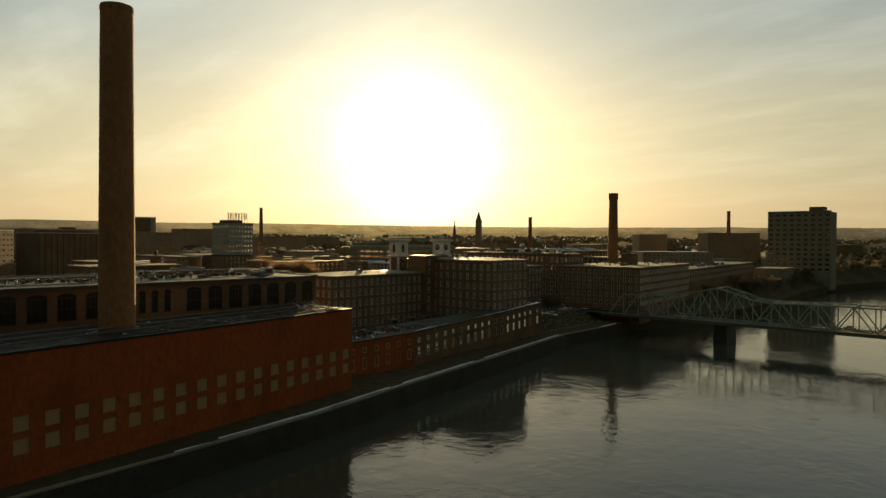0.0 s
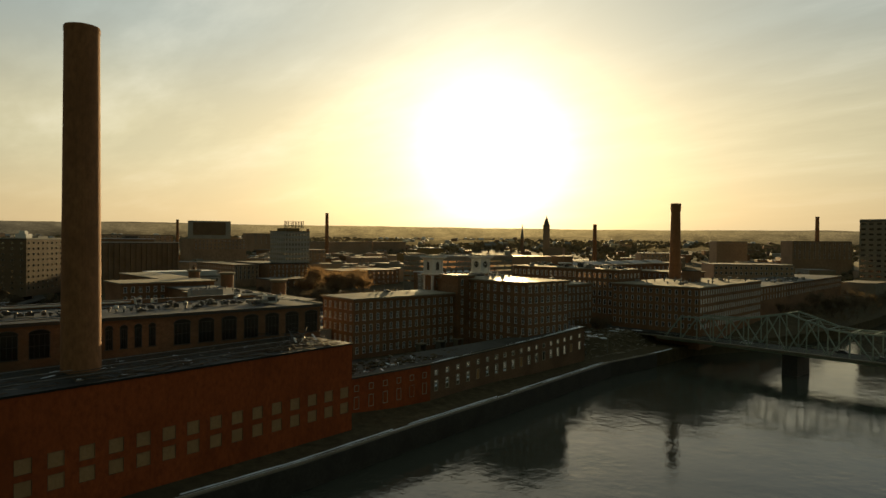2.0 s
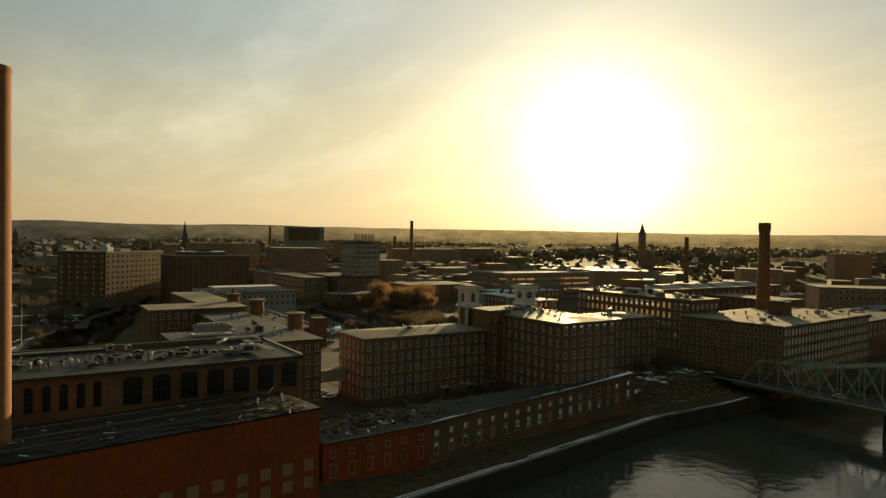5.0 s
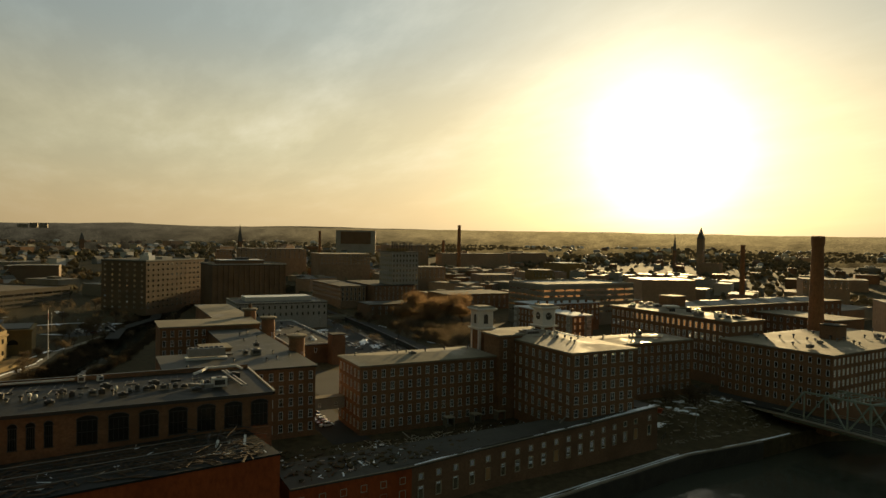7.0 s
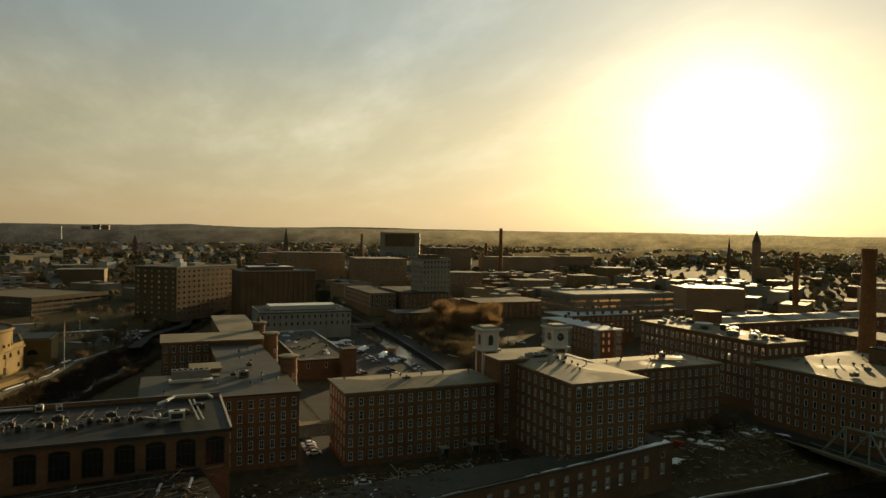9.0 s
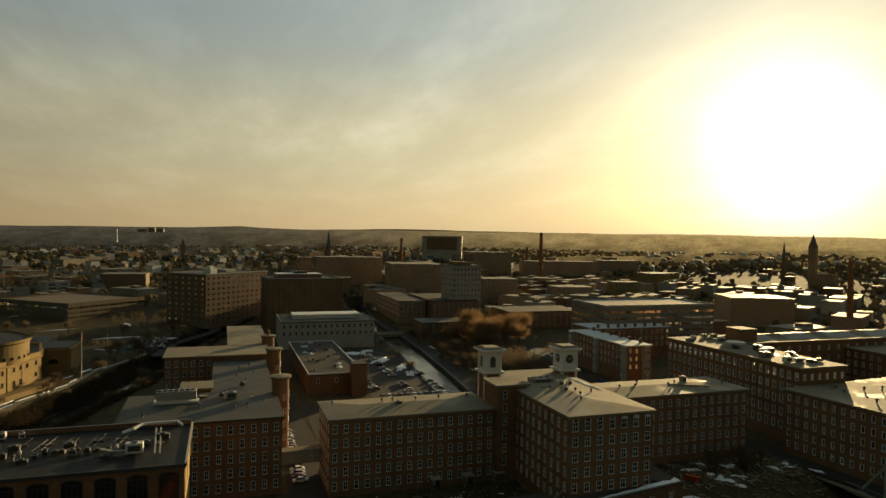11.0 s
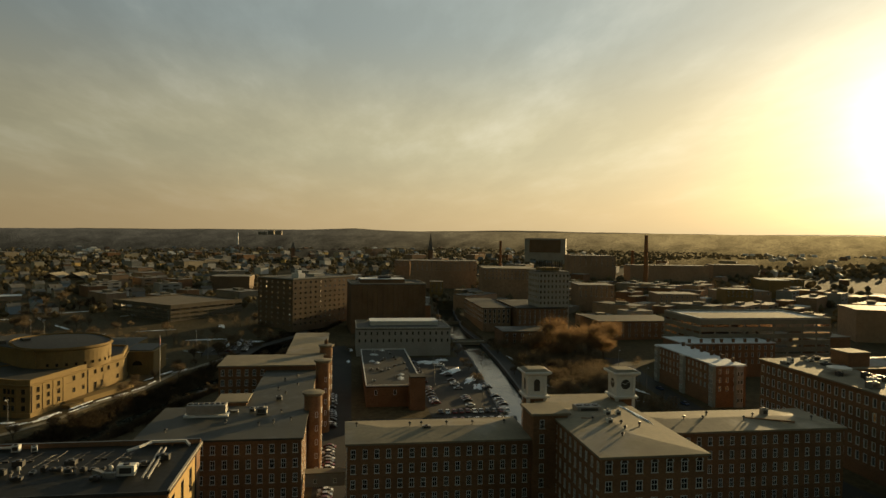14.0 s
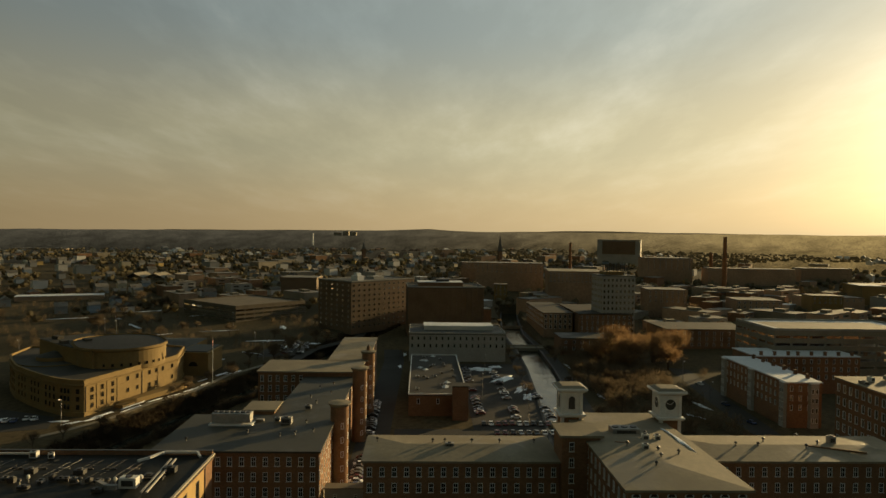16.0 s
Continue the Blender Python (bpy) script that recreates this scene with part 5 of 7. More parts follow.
    s.f = [tuple(range(k))] + [(i, k + i, k + (i + 1) % k, (i + 1) % k) for i in range(k)]
    part("arched_window", s, DARK_GLASS, root)
    TAKEN.append((-345, 10, -400, -35, -306, 49, 0))


hall()

# ---- brown building fins, sign frame on the pale office block ----
for o in [q for q in scene.objects if q.name.startswith("brown_hotel") and q.parent is None]:
    for k in range(15):
        y = -27.5 + k * 55 / 14
        part("fin", Shape().box(19.5, y - 0.45, 0, 20.6, y + 0.45, 38.0), BRICK_BROWN, o)
    part("penthouse", Shape().box(-10, -20, 38.3, 8, 14, 41.2), BRICK_DARK, o, "dark set-back plant storey")
    part("penthouse_roof", Shape().box(-10.5, -20.5, 41.2, 8.5, 14.5, 41.6), ROOF_WHITE, o, "thin pale roof slab")
    part("plant_box", Shape().box(-4, -6, 41.6, 2, 4, 43.4), DARK, o)
for o in [q for q in scene.objects if q.name.startswith("apartment_block") and q.parent is None]:
    part("lift_house", Shape().box(-16, 15, 40.2, -8, 22, 44.2), TRIM, o, "white lift house on the roof")
    part("lift_house_top", Shape().box(-14, 16.5, 44.2, -10, 20.5, 46.4), TRIM, o)
    part("roof_snow", Shape().box(-34, 30, 40.2, -2, 66, 40.45), SNOW, o, "thin snow cover on a flat roof")
    part("roof_plant", Shape().box(-24, 38, 40.46, -14, 50, 42.6), STONE_GREY, o)
for o in [q for q in scene.objects if q.name.startswith("white_tower") and q.parent is None]:
    part("penthouse", Shape().box(-8, -8, 49.5, 6, 6, 52.0), STONE, o)
sign = thing("roof_sign", "skeleton roof sign of dark bars on a steel frame", "sign", pose(-513, 304, 46.5))
for k in range(8):
    part("upright", Shape().box(-0.1, k * 2.7 - 0.1, 0, 0.1, k * 2.7 + 0.1, 8.6), DARK, sign)
for z in (2.6, 8.4):
    part("rail", Shape().box(-0.1, -0.5, z, 0.1, 19.5, z + 0.2), DARK, sign)
for k in range(6):
    part("letter_bar", Shape().box(0.12, k * 3.2 + 0.3, 3.2, 0.3, k * 3.2 + 1.0, 8.2).box(0.12, k * 3.2 + 1.8, 3.2, 0.3, k * 3.2 + 2.3, 8.2), DARK, sign)


# ---- steel truss bridge ----
def bridge():
    root = thing("truss_bridge", "green steel truss bridge on stone piers", "bridge", pose(0, 306.5, 0))
    joints = [-155.7 + 7.6 * k for k in range(42)]
    crown = lambda x: float(np.interp(x, [-155.7, -148.1, -125.3, -117.7, -110.1, -102.5, -94.9, -87.3, -79.7, -56.9, -26.5, -18.9, -11.3, -3.7, 3.9, 11.5, 19.1, 60, 145, 155.9], [-3.9, 5.7, 6.3, 7.8, 9.3, 11.1, 8.9, 6.4, 5.7, 6.2, 5.7, 6.4, 8.9, 11.1, 8.9, 6.4, 5.7, 6.2, 5.8, -3.9]))
    part("deck", Shape().box(-175, -0.5, -4.6, 175, 13.5, -3.9), ASPHALT, root, "dark asphalt road deck")
    part("walkway", Shape().box(-175, -2.6, -4.3, 175, -0.52, -3.8), CONCRETE, root)
    for y in (0.0, 13.0):
        part("lower_chord", Shape().box(-160, y - 0.35, -5.6, 162, y + 0.35, -4.62), BRIDGE_GREEN, root)
        for i, (a, b) in enumerate(zip(joints, joints[1:])):
            za, zb = crown(a), crown(b)
            part("top_chord", Shape().beam((a, y, za), (b, y, zb), 0.6), BRIDGE_GREEN, root)
            part("post", Shape().beam((b, y, -4.6), (b, y, zb), 0.4), BRIDGE_GREEN, root)
            lo, hi = ((a, y, -4.6), (b, y, zb)) if i % 2 else ((a, y, za), (b, y, -4.6))
            part("diagonal", Shape().beam(lo, hi, 0.45), BRIDGE_GREEN, root)
        part("handrail", Shape().box(-160, y - 0.5, -2.7, 162, y - 0.42, -2.55).box(-160, y - 0.5, -3.3, 162, y - 0.42, -3.2), BRIDGE_GREEN, root)
    for b in joints[2:-2]:
        part("strut", Shape().beam((b, 0, crown(b)), (b, 13, crown(b)), 0.35), BRIDGE_GREEN, root)
        part("floor_beam", Shape().box(b - 0.3, 0, -5.5, b + 0.3, 13, -4.62), BRIDGE_GREEN, root)
    for i in range(2, len(joints) - 3):
        a, b = joints[i], joints[i + 1]
        part("sway_brace", Shape().beam((a, 0, crown(a)), (b, 13, crown(b)), 0.2), BRIDGE_GREEN, root)
    for x in (-100.9, -2.1, 96.7):
        sq = lambda w, y0, y1: [(x - w, y0), (x + w, y0), (x + w, y1), (x - w, y1)]
        part("pier", Shape().prism(sq(3.1, -0.8, 12.8), -17, -6.2, top=sq(2.8, -0.5, 12.5)).prism(sq(3.0, -0.7, 12.7), -6.2, -5.62), STONE_DARK, root)


bridge()


# ---- cars ----
def car_prototype(paint):
    root = thing("car", "parked " + paint.name.replace("car_paint_", "") + " passenger car", "car", pose(0, 0, -500), group="parked cars")
    body, cab = Shape(), Shape()
    prof = [(-2.2, 0.35), (-2.25, 0.8), (-1.3, 0.95), (1.4, 0.95), (2.15, 0.8), (2.2, 0.35)]
    top = [(-1.35, 0.95), (-0.75, 1.45), (0.75, 1.47), (1.55, 0.95)]
    for shape, line, half in ((body, prof, 0.9), (cab, top, 0.8)):
        n = len(line)
        shape.v = [(x, -half, z) for x, z in line] + [(x, half, z) for x, z in line]
        shape.f = [tuple(range(n)), tuple(range(2 * n - 1, n - 1, -1))] + [(i, i + n, (i + 1) % n + n, (i + 1) % n) for i in range(n)]
    part("body", body, paint, root)
    part("cabin", cab, DARK, root)
    lid = Shape().box(top[1][0] + 0.1, -0.74, top[1][1], top[2][0] - 0.05, 0.74, top[2][1] + 0.04)
    part("roof", lid, paint, root)
    for x in (-1.4, 1.4):
        for y in (-0.85, 0.85):
            w = Shape().tube(0, 0, [(-0.1, 0.33), (0.1, 0.33)], 12)
            part("wheel", w, TYRE, root, at=pose(x, y, 0.33, 90))
    return root


CARS = [car_prototype(p) for p in PAINTS]
rng = random.Random(7)


def park(x, y, turn, z=None, which=None):
    z = STREET_Z + 0.06 if z is None else z
    copy_thing(which or CARS[rng.choice((0, 0, 1, 1, 2, 2, 3, 3, 4, 5))], pose(x, y, z, 0, 0, turn))


for k in range(34):
    if rng.random() < 0.85:
        park(-205 - k * 3.1 - (22 if k > 16 else 0), 150.2 + rng.uniform(-0.3, 0.3), 90 + rng.uniform(-8, 8))
for y0, xs in ((196, range(-300, -420, -3)), (211, range(-306, -400, -3)), (226, range(-300, -350, -3))):
    for x in xs:
        if rng.random() < 0.5:
            park(x + rng.uniform(-0.3, 0.3), y0 + rng.uniform(-0.4, 0.4), 90 + rng.uniform(-5, 5))
for k in range(26):
    park(-452 - (k % 9) * 5.4, 76 + (k // 9) * 8 + rng.uniform(-1, 1), 70 + rng.uniform(-5, 5))
for k in range(9):
    park(-300 + (k // 2) * 3.2, 14 - k * 3.1, 20 + rng.uniform(-8, 8))
park(-176, 157, 78, which=CARS[0])
for k in range(11):
    park(-296.5 + rng.uniform(-0.4, 0.4), 196 + k * 2.9, rng.uniform(-5, 5))
for k in range(9):
    park(-284 + rng.uniform(-0.4, 0.4), 200 + k * 3.1, rng.uniform(-5, 5))
for x, y, a in ((-330, 312, 8), (-300, 309, 188), (-262, 305, 5), (-372, 318, 190), (-235, 300, 8)):
    park(x, y, a)
for x, y in ((-62, 309), (-70, 309.3), (-85, 316), (-120, 310), (-52, 316)):
    park(x, y, 0, -3.86)
for o in CARS:
    for q in (*o.children_recursive, o):
        bpy.data.objects.remove(q)


# ---- paving and snow ----
def sheet(name, pts, mat, label, category, z, kind="structure"):
    s = Shape()
    s.prism(pts, z - 0.5, z)
    return solid(name, s, mat, label, category, kind=kind)


WALK = [(-276, 27), (-288, 35), (-304, 43), (-327, 49), (-351, 60), (-386, 66), (-420, 80), (-438, 88)]


def road(pts, width, z=STREET_Z + 0.05):
    return solid("road", Shape().prism(side_line(pts, width / 2) + side_line(pts, -width / 2)[::-1], z - 0.6, z), ASPHALT, "worn dark asphalt street", "road", kind="structure")


road([(-186, 152), (-300, 152.5), (-430, 154), (-500, 150)], 12)
sheet("parking_lot", [(-290, 191.5), (-424, 192), (-424, 231.5), (-345, 224), (-290, 221)], ASPHALT, "asphalt parking lot edged with old snow", "parking lot", STREET_Z + 0.05)
sheet("parking_lot", [(-217, 160), (-217, 233), (-289.8, 221), (-289.8, 160)], ASPHALT, "worn asphalt yard behind the mills", "parking lot", STREET_Z + 0.045)
road([(-150, 312.5), (-200, 305), (-262, 305), (-330, 312), (-400, 321), (-470, 330), (-500, 345)], 11)
road([(-482, 158), (-482, 240), (-484, 258), (-490, 330)], 12, STREET_Z + 0.06)
road([(-425, 92), (-470, 98), (-520, 122), (-560, 126)], 7)
solid("pavement", Shape().prism(side_line(WALK, 1.3) + side_line(WALK, -1.3)[::-1], STREET_Z - 0.5, STREET_Z + 0.07), CONCRETE, "pale concrete canal walk", "pavement", kind="structure")
sheet("parking_lot", [(-440, 68), (-506, 66), (-512, 96), (-448, 98)], ASPHALT, "asphalt parking lot among bare trees", "parking lot", STREET_Z + 0.04)
sheet("parking_lot", [(-304, 20), (-288, 26), (-280, 0), (-300, -30), (-322, -24)], ASPHALT, "dark asphalt forecourt of the hall", "parking lot", STREET_Z + 0.04)
solid("canal_bridge", Shape().box(-488, 231, -4.2, -476, 256, STREET_Z + 0.3).box(-488, 231, STREET_Z + 0.3, -487.6, 256, STREET_Z + 1.3).box(-476.4, 231, STREET_Z + 0.3, -476, 256, STREET_Z + 1.3), CONCRETE, "low concrete road bridge over the canal", "bridge")
solid("canal_bridge", Shape().box(-590, 236, -4.0, -585, 258, -3.3).box(-590, 236, -3.3, -589.7, 258, -2.2).box(-585.3, 236, -3.3, -585, 258, -2.2), CONCRETE, "narrow footbridge over the canal", "bridge")


def blob(cx, cy, rx, ry, turn, seed):
    r = random.Random(seed)
    pts = []
    c, s = math.cos(radians(turn)), math.sin(radians(turn))
    for i in range(44):
        a = 2 * math.pi * i / 44
        k = 0.62 + 0.55 * noise.noise((math.cos(a) * 1.7 + seed, math.sin(a) * 1.7, 0)) + 0.35 * noise.noise((math.cos(a) * 5 + seed, math.sin(a) * 5, 3)) + r.uniform(-0.05, 0.05)
        x, y = rx * max(0.12, k) * math.cos(a), ry * max(0.12, k) * math.sin(a)
        pts.append((cx + x * c - y * s, cy + x * s + y * c))
    return pts


def snow(cx, cy, rx, ry, turn=0.0, z=None, h=0.12, seed=0):
    z = surface(cx, cy) + 0.05 if z is None else z
    if z < STREET_Z - 1.5:
        return
    pts = blob(cx, cy, rx, ry, turn, seed or int(abs(cx * 7 + cy * 13)))
    inner = [(cx + (x - cx) * 0.6, cy + (y - cy) * 0.6) for x, y in pts]
    solid("snow_patch", Shape().prism(pts, z - 0.3, z + h, top=inner), SNOW, "patch of old bluish snow on the ground", "snow")


for args in ((-407, 204, 7, 13, 0, -2.92, 0.7), (-414, 214, 5, 8, 20, -2.92, 0.6), (-382, 215, 16, 6, 145, -2.92, 0.8), (-362, 222.5, 17, 4.5, 155, -2.92, 0.6), (-343, 222, 12, 3.2, 170, -2.92, 0.5), (-386, 174, 5, 3, 0),
             (-318, 44.6, 13, 1.5, 165), (-336, 50.5, 14, 1.7, 154), (-354, 58.5, 9, 1.6, 157), (-366, 61, 8, 1.5, 170), (-327, 44, 7, 1.4, 160), (-303, 37, 9, 2.2, 155), (-296, 31, 7, 2.4, 130), (-311, 38.5, 5, 2.0, 160), (-395, 68, 11, 1.3, 155), (-375, 57, 7, 1.2, 160),
             (-175, 165, 3, 8, 0), (-172, 180, 2, 9, 10), (-176, 196, 2.5, 6, 0), (-170, 150, 3, 4, 0), (-168, 140, 4, 3, 0), (-163, 128, 4, 6, 0),
             (-167, 254, 5, 5, 0), (-160, 262, 6, 2.5, 30), (-172, 272, 5, 2, 60), (-165, 290, 2, 7, 0), (-176, 295, 3, 2, 0), (-170, 306, 5, 2, 20), (-182, 268, 6, 2, 80),
             (-330, 300, 14, 2, 10), (-310, 290, 8, 2.5, 40), (-360, 300, 9, 2, 8), (-345, 258, 10, 1.6, 10), (-420, 258, 12, 1.6, 3), (-480, 78, 14, 1.5, 5), (-640, -70, 28, 2.2, 125), (-618, -20, 22, 2.0, 125), (-500, 62, 3, 26, 10), (-492, 92, 3, 10, 0), (-455, 60, 16, 1.6, 60), (-430, 48, 12, 1.6, 150), (-540, 20, 24, 1.8, 110), (-590, -120, 30, 2.5, 120), (-520, -20, 16, 2.0, 130), (-470, 20, 14, 1.6, 100),
             (-306, 37, 7, 2.4, 162), (-298, 25, 6, 2.2, 105), (-322, 42.5, 9, 1.6, 163), (-341, 54, 8, 1.8, 160), (-301, 12, 5, 2.0, 75), (-390, 62, 9, 2.2, 160), (-500, 62, 10, 2, 15), (-300, 2, 4, 8, 20), (-455, 160, 10, 2, 0), (-415, 158, 8, 2, 0), (-560, -60, 30, 3, 40), (-600, -90, 26, 3, 30), (-560, 60, 16, 4, 10)):
    snow(*args)
ry = random.Random(61)
for k in range(16):
    x, y = ry.uniform(-186, -160), ry.uniform(247, 303)
    snow(x, y, ry.uniform(1.6, 5.0), ry.uniform(0.8, 2.2), ry.uniform(0, 180), None, 0.2, 300 + k)
for args in ((-190, 233.6, 13, 1.0, 2, 24.45, 0.1),):
    snow(*args)
quay_roof_snow()
strip = Shape()
for k in range(120):
    ya, yb = 60 + k * 2.0, 62 + k * 2.0
    wa, wb = [max(0.08, 0.75 + 0.9 * noise.noise((y * 0.09, 4, 0)) + 0.4 * noise.noise((y * 0.5, 9, 0))) for y in (ya, yb)]
    a, b = bank_x(ya) - 0.9, bank_x(yb) - 0.9
    z = QUAY_Z + 0.02
    strip.v.extend([(a, ya, z), (b, yb, z), (b - wb, yb, z), (a - wa, ya, z), (a - 0.05, ya, z + 0.14), (b - 0.05, yb, z + 0.14), (b - wb * 0.8, yb, z + 0.14), (a - wa * 0.8, ya, z + 0.14)])
    strip.f.extend(tuple(k * 8 + i for i in q) for q in ((4, 5, 6, 7), (0, 1, 5, 4), (2, 3, 7, 6)))
solid("snow_strip", strip, SNOW, "thin line of old snow along the quay edge", "snow")
for y0, y1 in ((70, 126), (132, 172), (180, 246)):
    band, steps = Shape(), int((y1 - y0) / 2)
    for i in range(steps + 1):
        y = y0 + (y1 - y0) * i / steps
        w, x, z = max(0.08, 0.26 + 0.3 * noise.noise((y * 0.12, 14, 0))), bank_x(y) - 2.3, QUAY_Z + 0.02
        band.v.extend([(x, y, z), (x - 0.05, y, z + 0.2), (x - w * 0.8, y, z + 0.2), (x - w, y, z)])
    band.f = [(i * 4 + j, i * 4 + j + 1, i * 4 + j + 5, i * 4 + j + 4) for i in range(steps) for j in range(3)]
    solid("snow_strip", band, SNOW, "second line of old snow behind the quay edge", "snow")

# ---- rooftop plant ----
def box_unit(x, y, z, sx, sy, sz, turn=0.0, mat=None, fans=1, label="grey metal air handling unit on a roof"):
    root = thing("roof_unit", label, "air conditioner", pose(x, y, z, 0, 0, turn), group="rooftop plant")
    mat = mat or STEEL
    part("casing", Shape().box(-sx / 2, -sy / 2, 0.2, sx / 2, sy / 2, sz), mat, root)
    if sx > 2:
        part("base_rail", Shape().box(-sx / 2, -sy / 2 + 0.1, 0, sx / 2, -sy / 2 + 0.3, 0.2).box(-sx / 2, sy / 2 - 0.3, 0, sx / 2, sy / 2 - 0.1, 0.2), DARK, root)
    part("louvre", Shape().box(sx / 2, -sy * 0.35, sz * 0.3, sx / 2 + 0.06, sy * 0.35, sz * 0.8), DARK, root)
    for k in range(fans):
        part("fan_hood", Shape().tube(0, (k - (fans - 1) / 2) * sy / fans, [(sz, min(sx, sy / fans) * 0.36), (sz + 0.25, min(sx, sy / fans) * 0.34)], 14), DARK, root)
    return root


def vent(x, y, z, h=1.0, r=0.28, ball=False):
    root = thing("roof_vent", "small metal roof vent with a hood", "vent", pose(x, y, z), group="rooftop vents")
    part("pipe", Shape().tube(0, 0, [(0, r * 0.7), (h, r * 0.7)], 10), STEEL, root)
    if ball:
        part("hood", Shape().tube(0, 0, [(h - 0.1, r * 0.7), (h + 0.1, r * 1.25), (h + 0.4, r * 1.45), (h + 0.7, r * 1.1), (h + 0.9, r * 0.3)], 10), WHITE_METAL, root, "round white turbine hood")
        return
    part("hood", Shape().tube(0, 0, [(h, r * 1.5), (h + 0.25, r * 1.4), (h + 0.5, r * 0.3)], 10), DARK, root)


def duct(points, w, label="galvanised duct run across a roof", mat=None):
    s = Shape()
    for a, b in zip(points, points[1:]):
        s.beam(a, b, w)
    solid("roof_duct", s, mat or STEEL, label, "duct", group="rooftop plant")


PZ = 21.5
box_unit(-165.4, 110.6, PZ, 2.0, 3.4, 2.3, 0, WHITE_METAL, 1, "tall white air handler on a roof")
for x, y, sx, sy, sz in ((-172.8, 97, 2.6, 3.4, 1.8), (-163, 105.3, 1.8, 3.2, 1.3), (-173, 86.5, 2.4, 3.4, 2.0), (-164.5, 90, 1.8, 3.4, 1.2), (-171, 78, 2.2, 2.6, 1.8),
                         (-163, 76, 2, 3, 1.2), (-172, 66, 2.4, 3.2, 1.8), (-165, 60, 2, 3, 1.3), (-172, 50, 2.4, 3, 1.6), (-165, 40, 2, 3, 1.3), (-171, 30, 2.4, 3, 1.6), (-170.5, 112.5, 2.6, 3, 1.5), (-166, 20, 2, 3, 1.3), (-172, 8, 2.4, 3, 1.6)):
    box_unit(x, y, PZ, sx * 0.65, sy * 0.62, sz * 0.65, 0, DARK, 1, "dark low air handling unit on a roof")
r2 = random.Random(3)
for k in range(64):
    y = 112 - k * 1.75 + r2.uniform(-0.6, 0.6)
    if r2.random() < 0.6:
        vent(-168.0 + r2.uniform(-1.6, 1.6), y, PZ, r2.uniform(0.4, 1.0), r2.uniform(0.25, 0.4), r2.random() < 0.45)
    else:
        box_unit(-168 + r2.uniform(-1.5, 1.5), y, PZ, r2.uniform(0.9, 1.5), r2.uniform(0.9, 1.6), r2.uniform(0.6, 1.3), r2.uniform(-10, 10), DARK if k % 4 else STEEL, 1, "small boxed roof fan among pipes")
for k in range(22):
    y = 108 - k * 5
    solid("pipe_rack", Shape().beam((-181.5, y, PZ + 0.35), (-171.5, y - 1.2, PZ + 0.35), 0.05).beam((-180, y - 1.6, PZ + 0.35), (-171, y - 2.8, PZ + 0.35), 0.05).box(-176, y - 2.2, PZ, -175.8, y + 0.2, PZ + 0.3), DARK if k % 3 else STEEL, "pair of thin dull pipes on low roof racks", "pipe", group="rooftop plant")
duct([(-166, 104, PZ + 0.9), (-163.5, 107, PZ + 0.9), (-163.5, 109, PZ + 0.9)], 0.9)
duct([(-179, 106.5, PZ + 0.8), (-180.5, 108.5, PZ + 1.1), (-184.3, 110.5, PZ + 1.1), (-184.4, 118, PZ + 1.1), (-182.6, 119.2, PZ + 0.6)], 0.5, "curved pale duct along a parapet", WHITE_METAL)
duct([(-184.2, 20, PZ + 0.7), (-184.2, 80, PZ + 0.7)], 0.4, "long white pipe along a parapet", WHITE_METAL)
box_unit(-183.0, 81.5, PZ, 1.4, 1.6, 1.7, 0, WHITE_METAL, 1, "small white fan box by a parapet")
box_unit(-182.6, 85.5, PZ, 1.2, 1.2, 1.4, 20, WHITE_METAL, 1, "small white fan box by a parapet")
box_unit(-174, 115.6, PZ, 1.8, 2.6, 1.4, 0, DARK, 1, "dark boxed air handler beside a duct")
duct([(-180, 113.6, PZ + 1.0), (-160.5, 115.0, PZ + 1.0)], 0.35)
duct([(-180, 114.6, PZ + 1.0), (-160.5, 116.0, PZ + 1.0)], 0.35)
ladder = thing("roof_ladder", "flat dark ladder rack on a roof", "ladder", pose(-170, 112, PZ))
for x in (-0.5, 0.5):
    part("rail", Shape().box(x - 0.06, -4, 0.5, x + 0.06, 4, 0.62), STEEL, ladder)
for k in range(9):
    part("rung", Shape().box(-0.44, -3.8 + k * 0.95, 0.5, 0.44, -3.7 + k * 0.95, 0.6), STEEL, ladder)
for y in (-3.5, 3.5):
    part("foot", Shape().box(-0.5, y - 0.1, 0, 0.5, y + 0.1, 0.5), DARK, ladder)
duct([(-157.2, 15, PZ + 0.5), (-157.2, 60, PZ + 0.5)], 0.25)
EZ = 18.5
plant = thing("cooling_plant", "long grey cooling unit with fan row", "air conditioner", pose(-221.5, 115.5, EZ))
part("casing", Shape().box(-1.8, -5.5, 0.9, 1.8, 5.5, 3.4), STEEL, plant)
part("skid", Shape().box(-2.2, -6.2, 0.0, 2.2, 6.2, 0.5), TRIM, plant)
for k in range(7):
    part("fan", Shape().tube(0, -4.7 + k * 1.55, [(3.4, 0.65), (3.75, 0.62)], 14), DARK, plant)
for x, y, sx, sy, sz in ((-222, 131, 2.4, 3.0, 2.0), (-224, 128, 1.6, 1.6, 1.4), (-224, 121.5, 1.2, 5.0, 0.8), (-238, 134.5, 1.6, 1.8, 1.4)):
    box_unit(x, y, EZ, sx, sy, sz)
for x, y in ((-205.3, 108), (-212.2, 122.3), (-209.3, 131.7), (-211.6, 135.4), (-222.3, 136.7), (-213.9, 140.1), (-245, 136), (-252, 133), (-258, 139), (-266, 134), (-272, 138)):
    vent(x, y, EZ, 0.8)
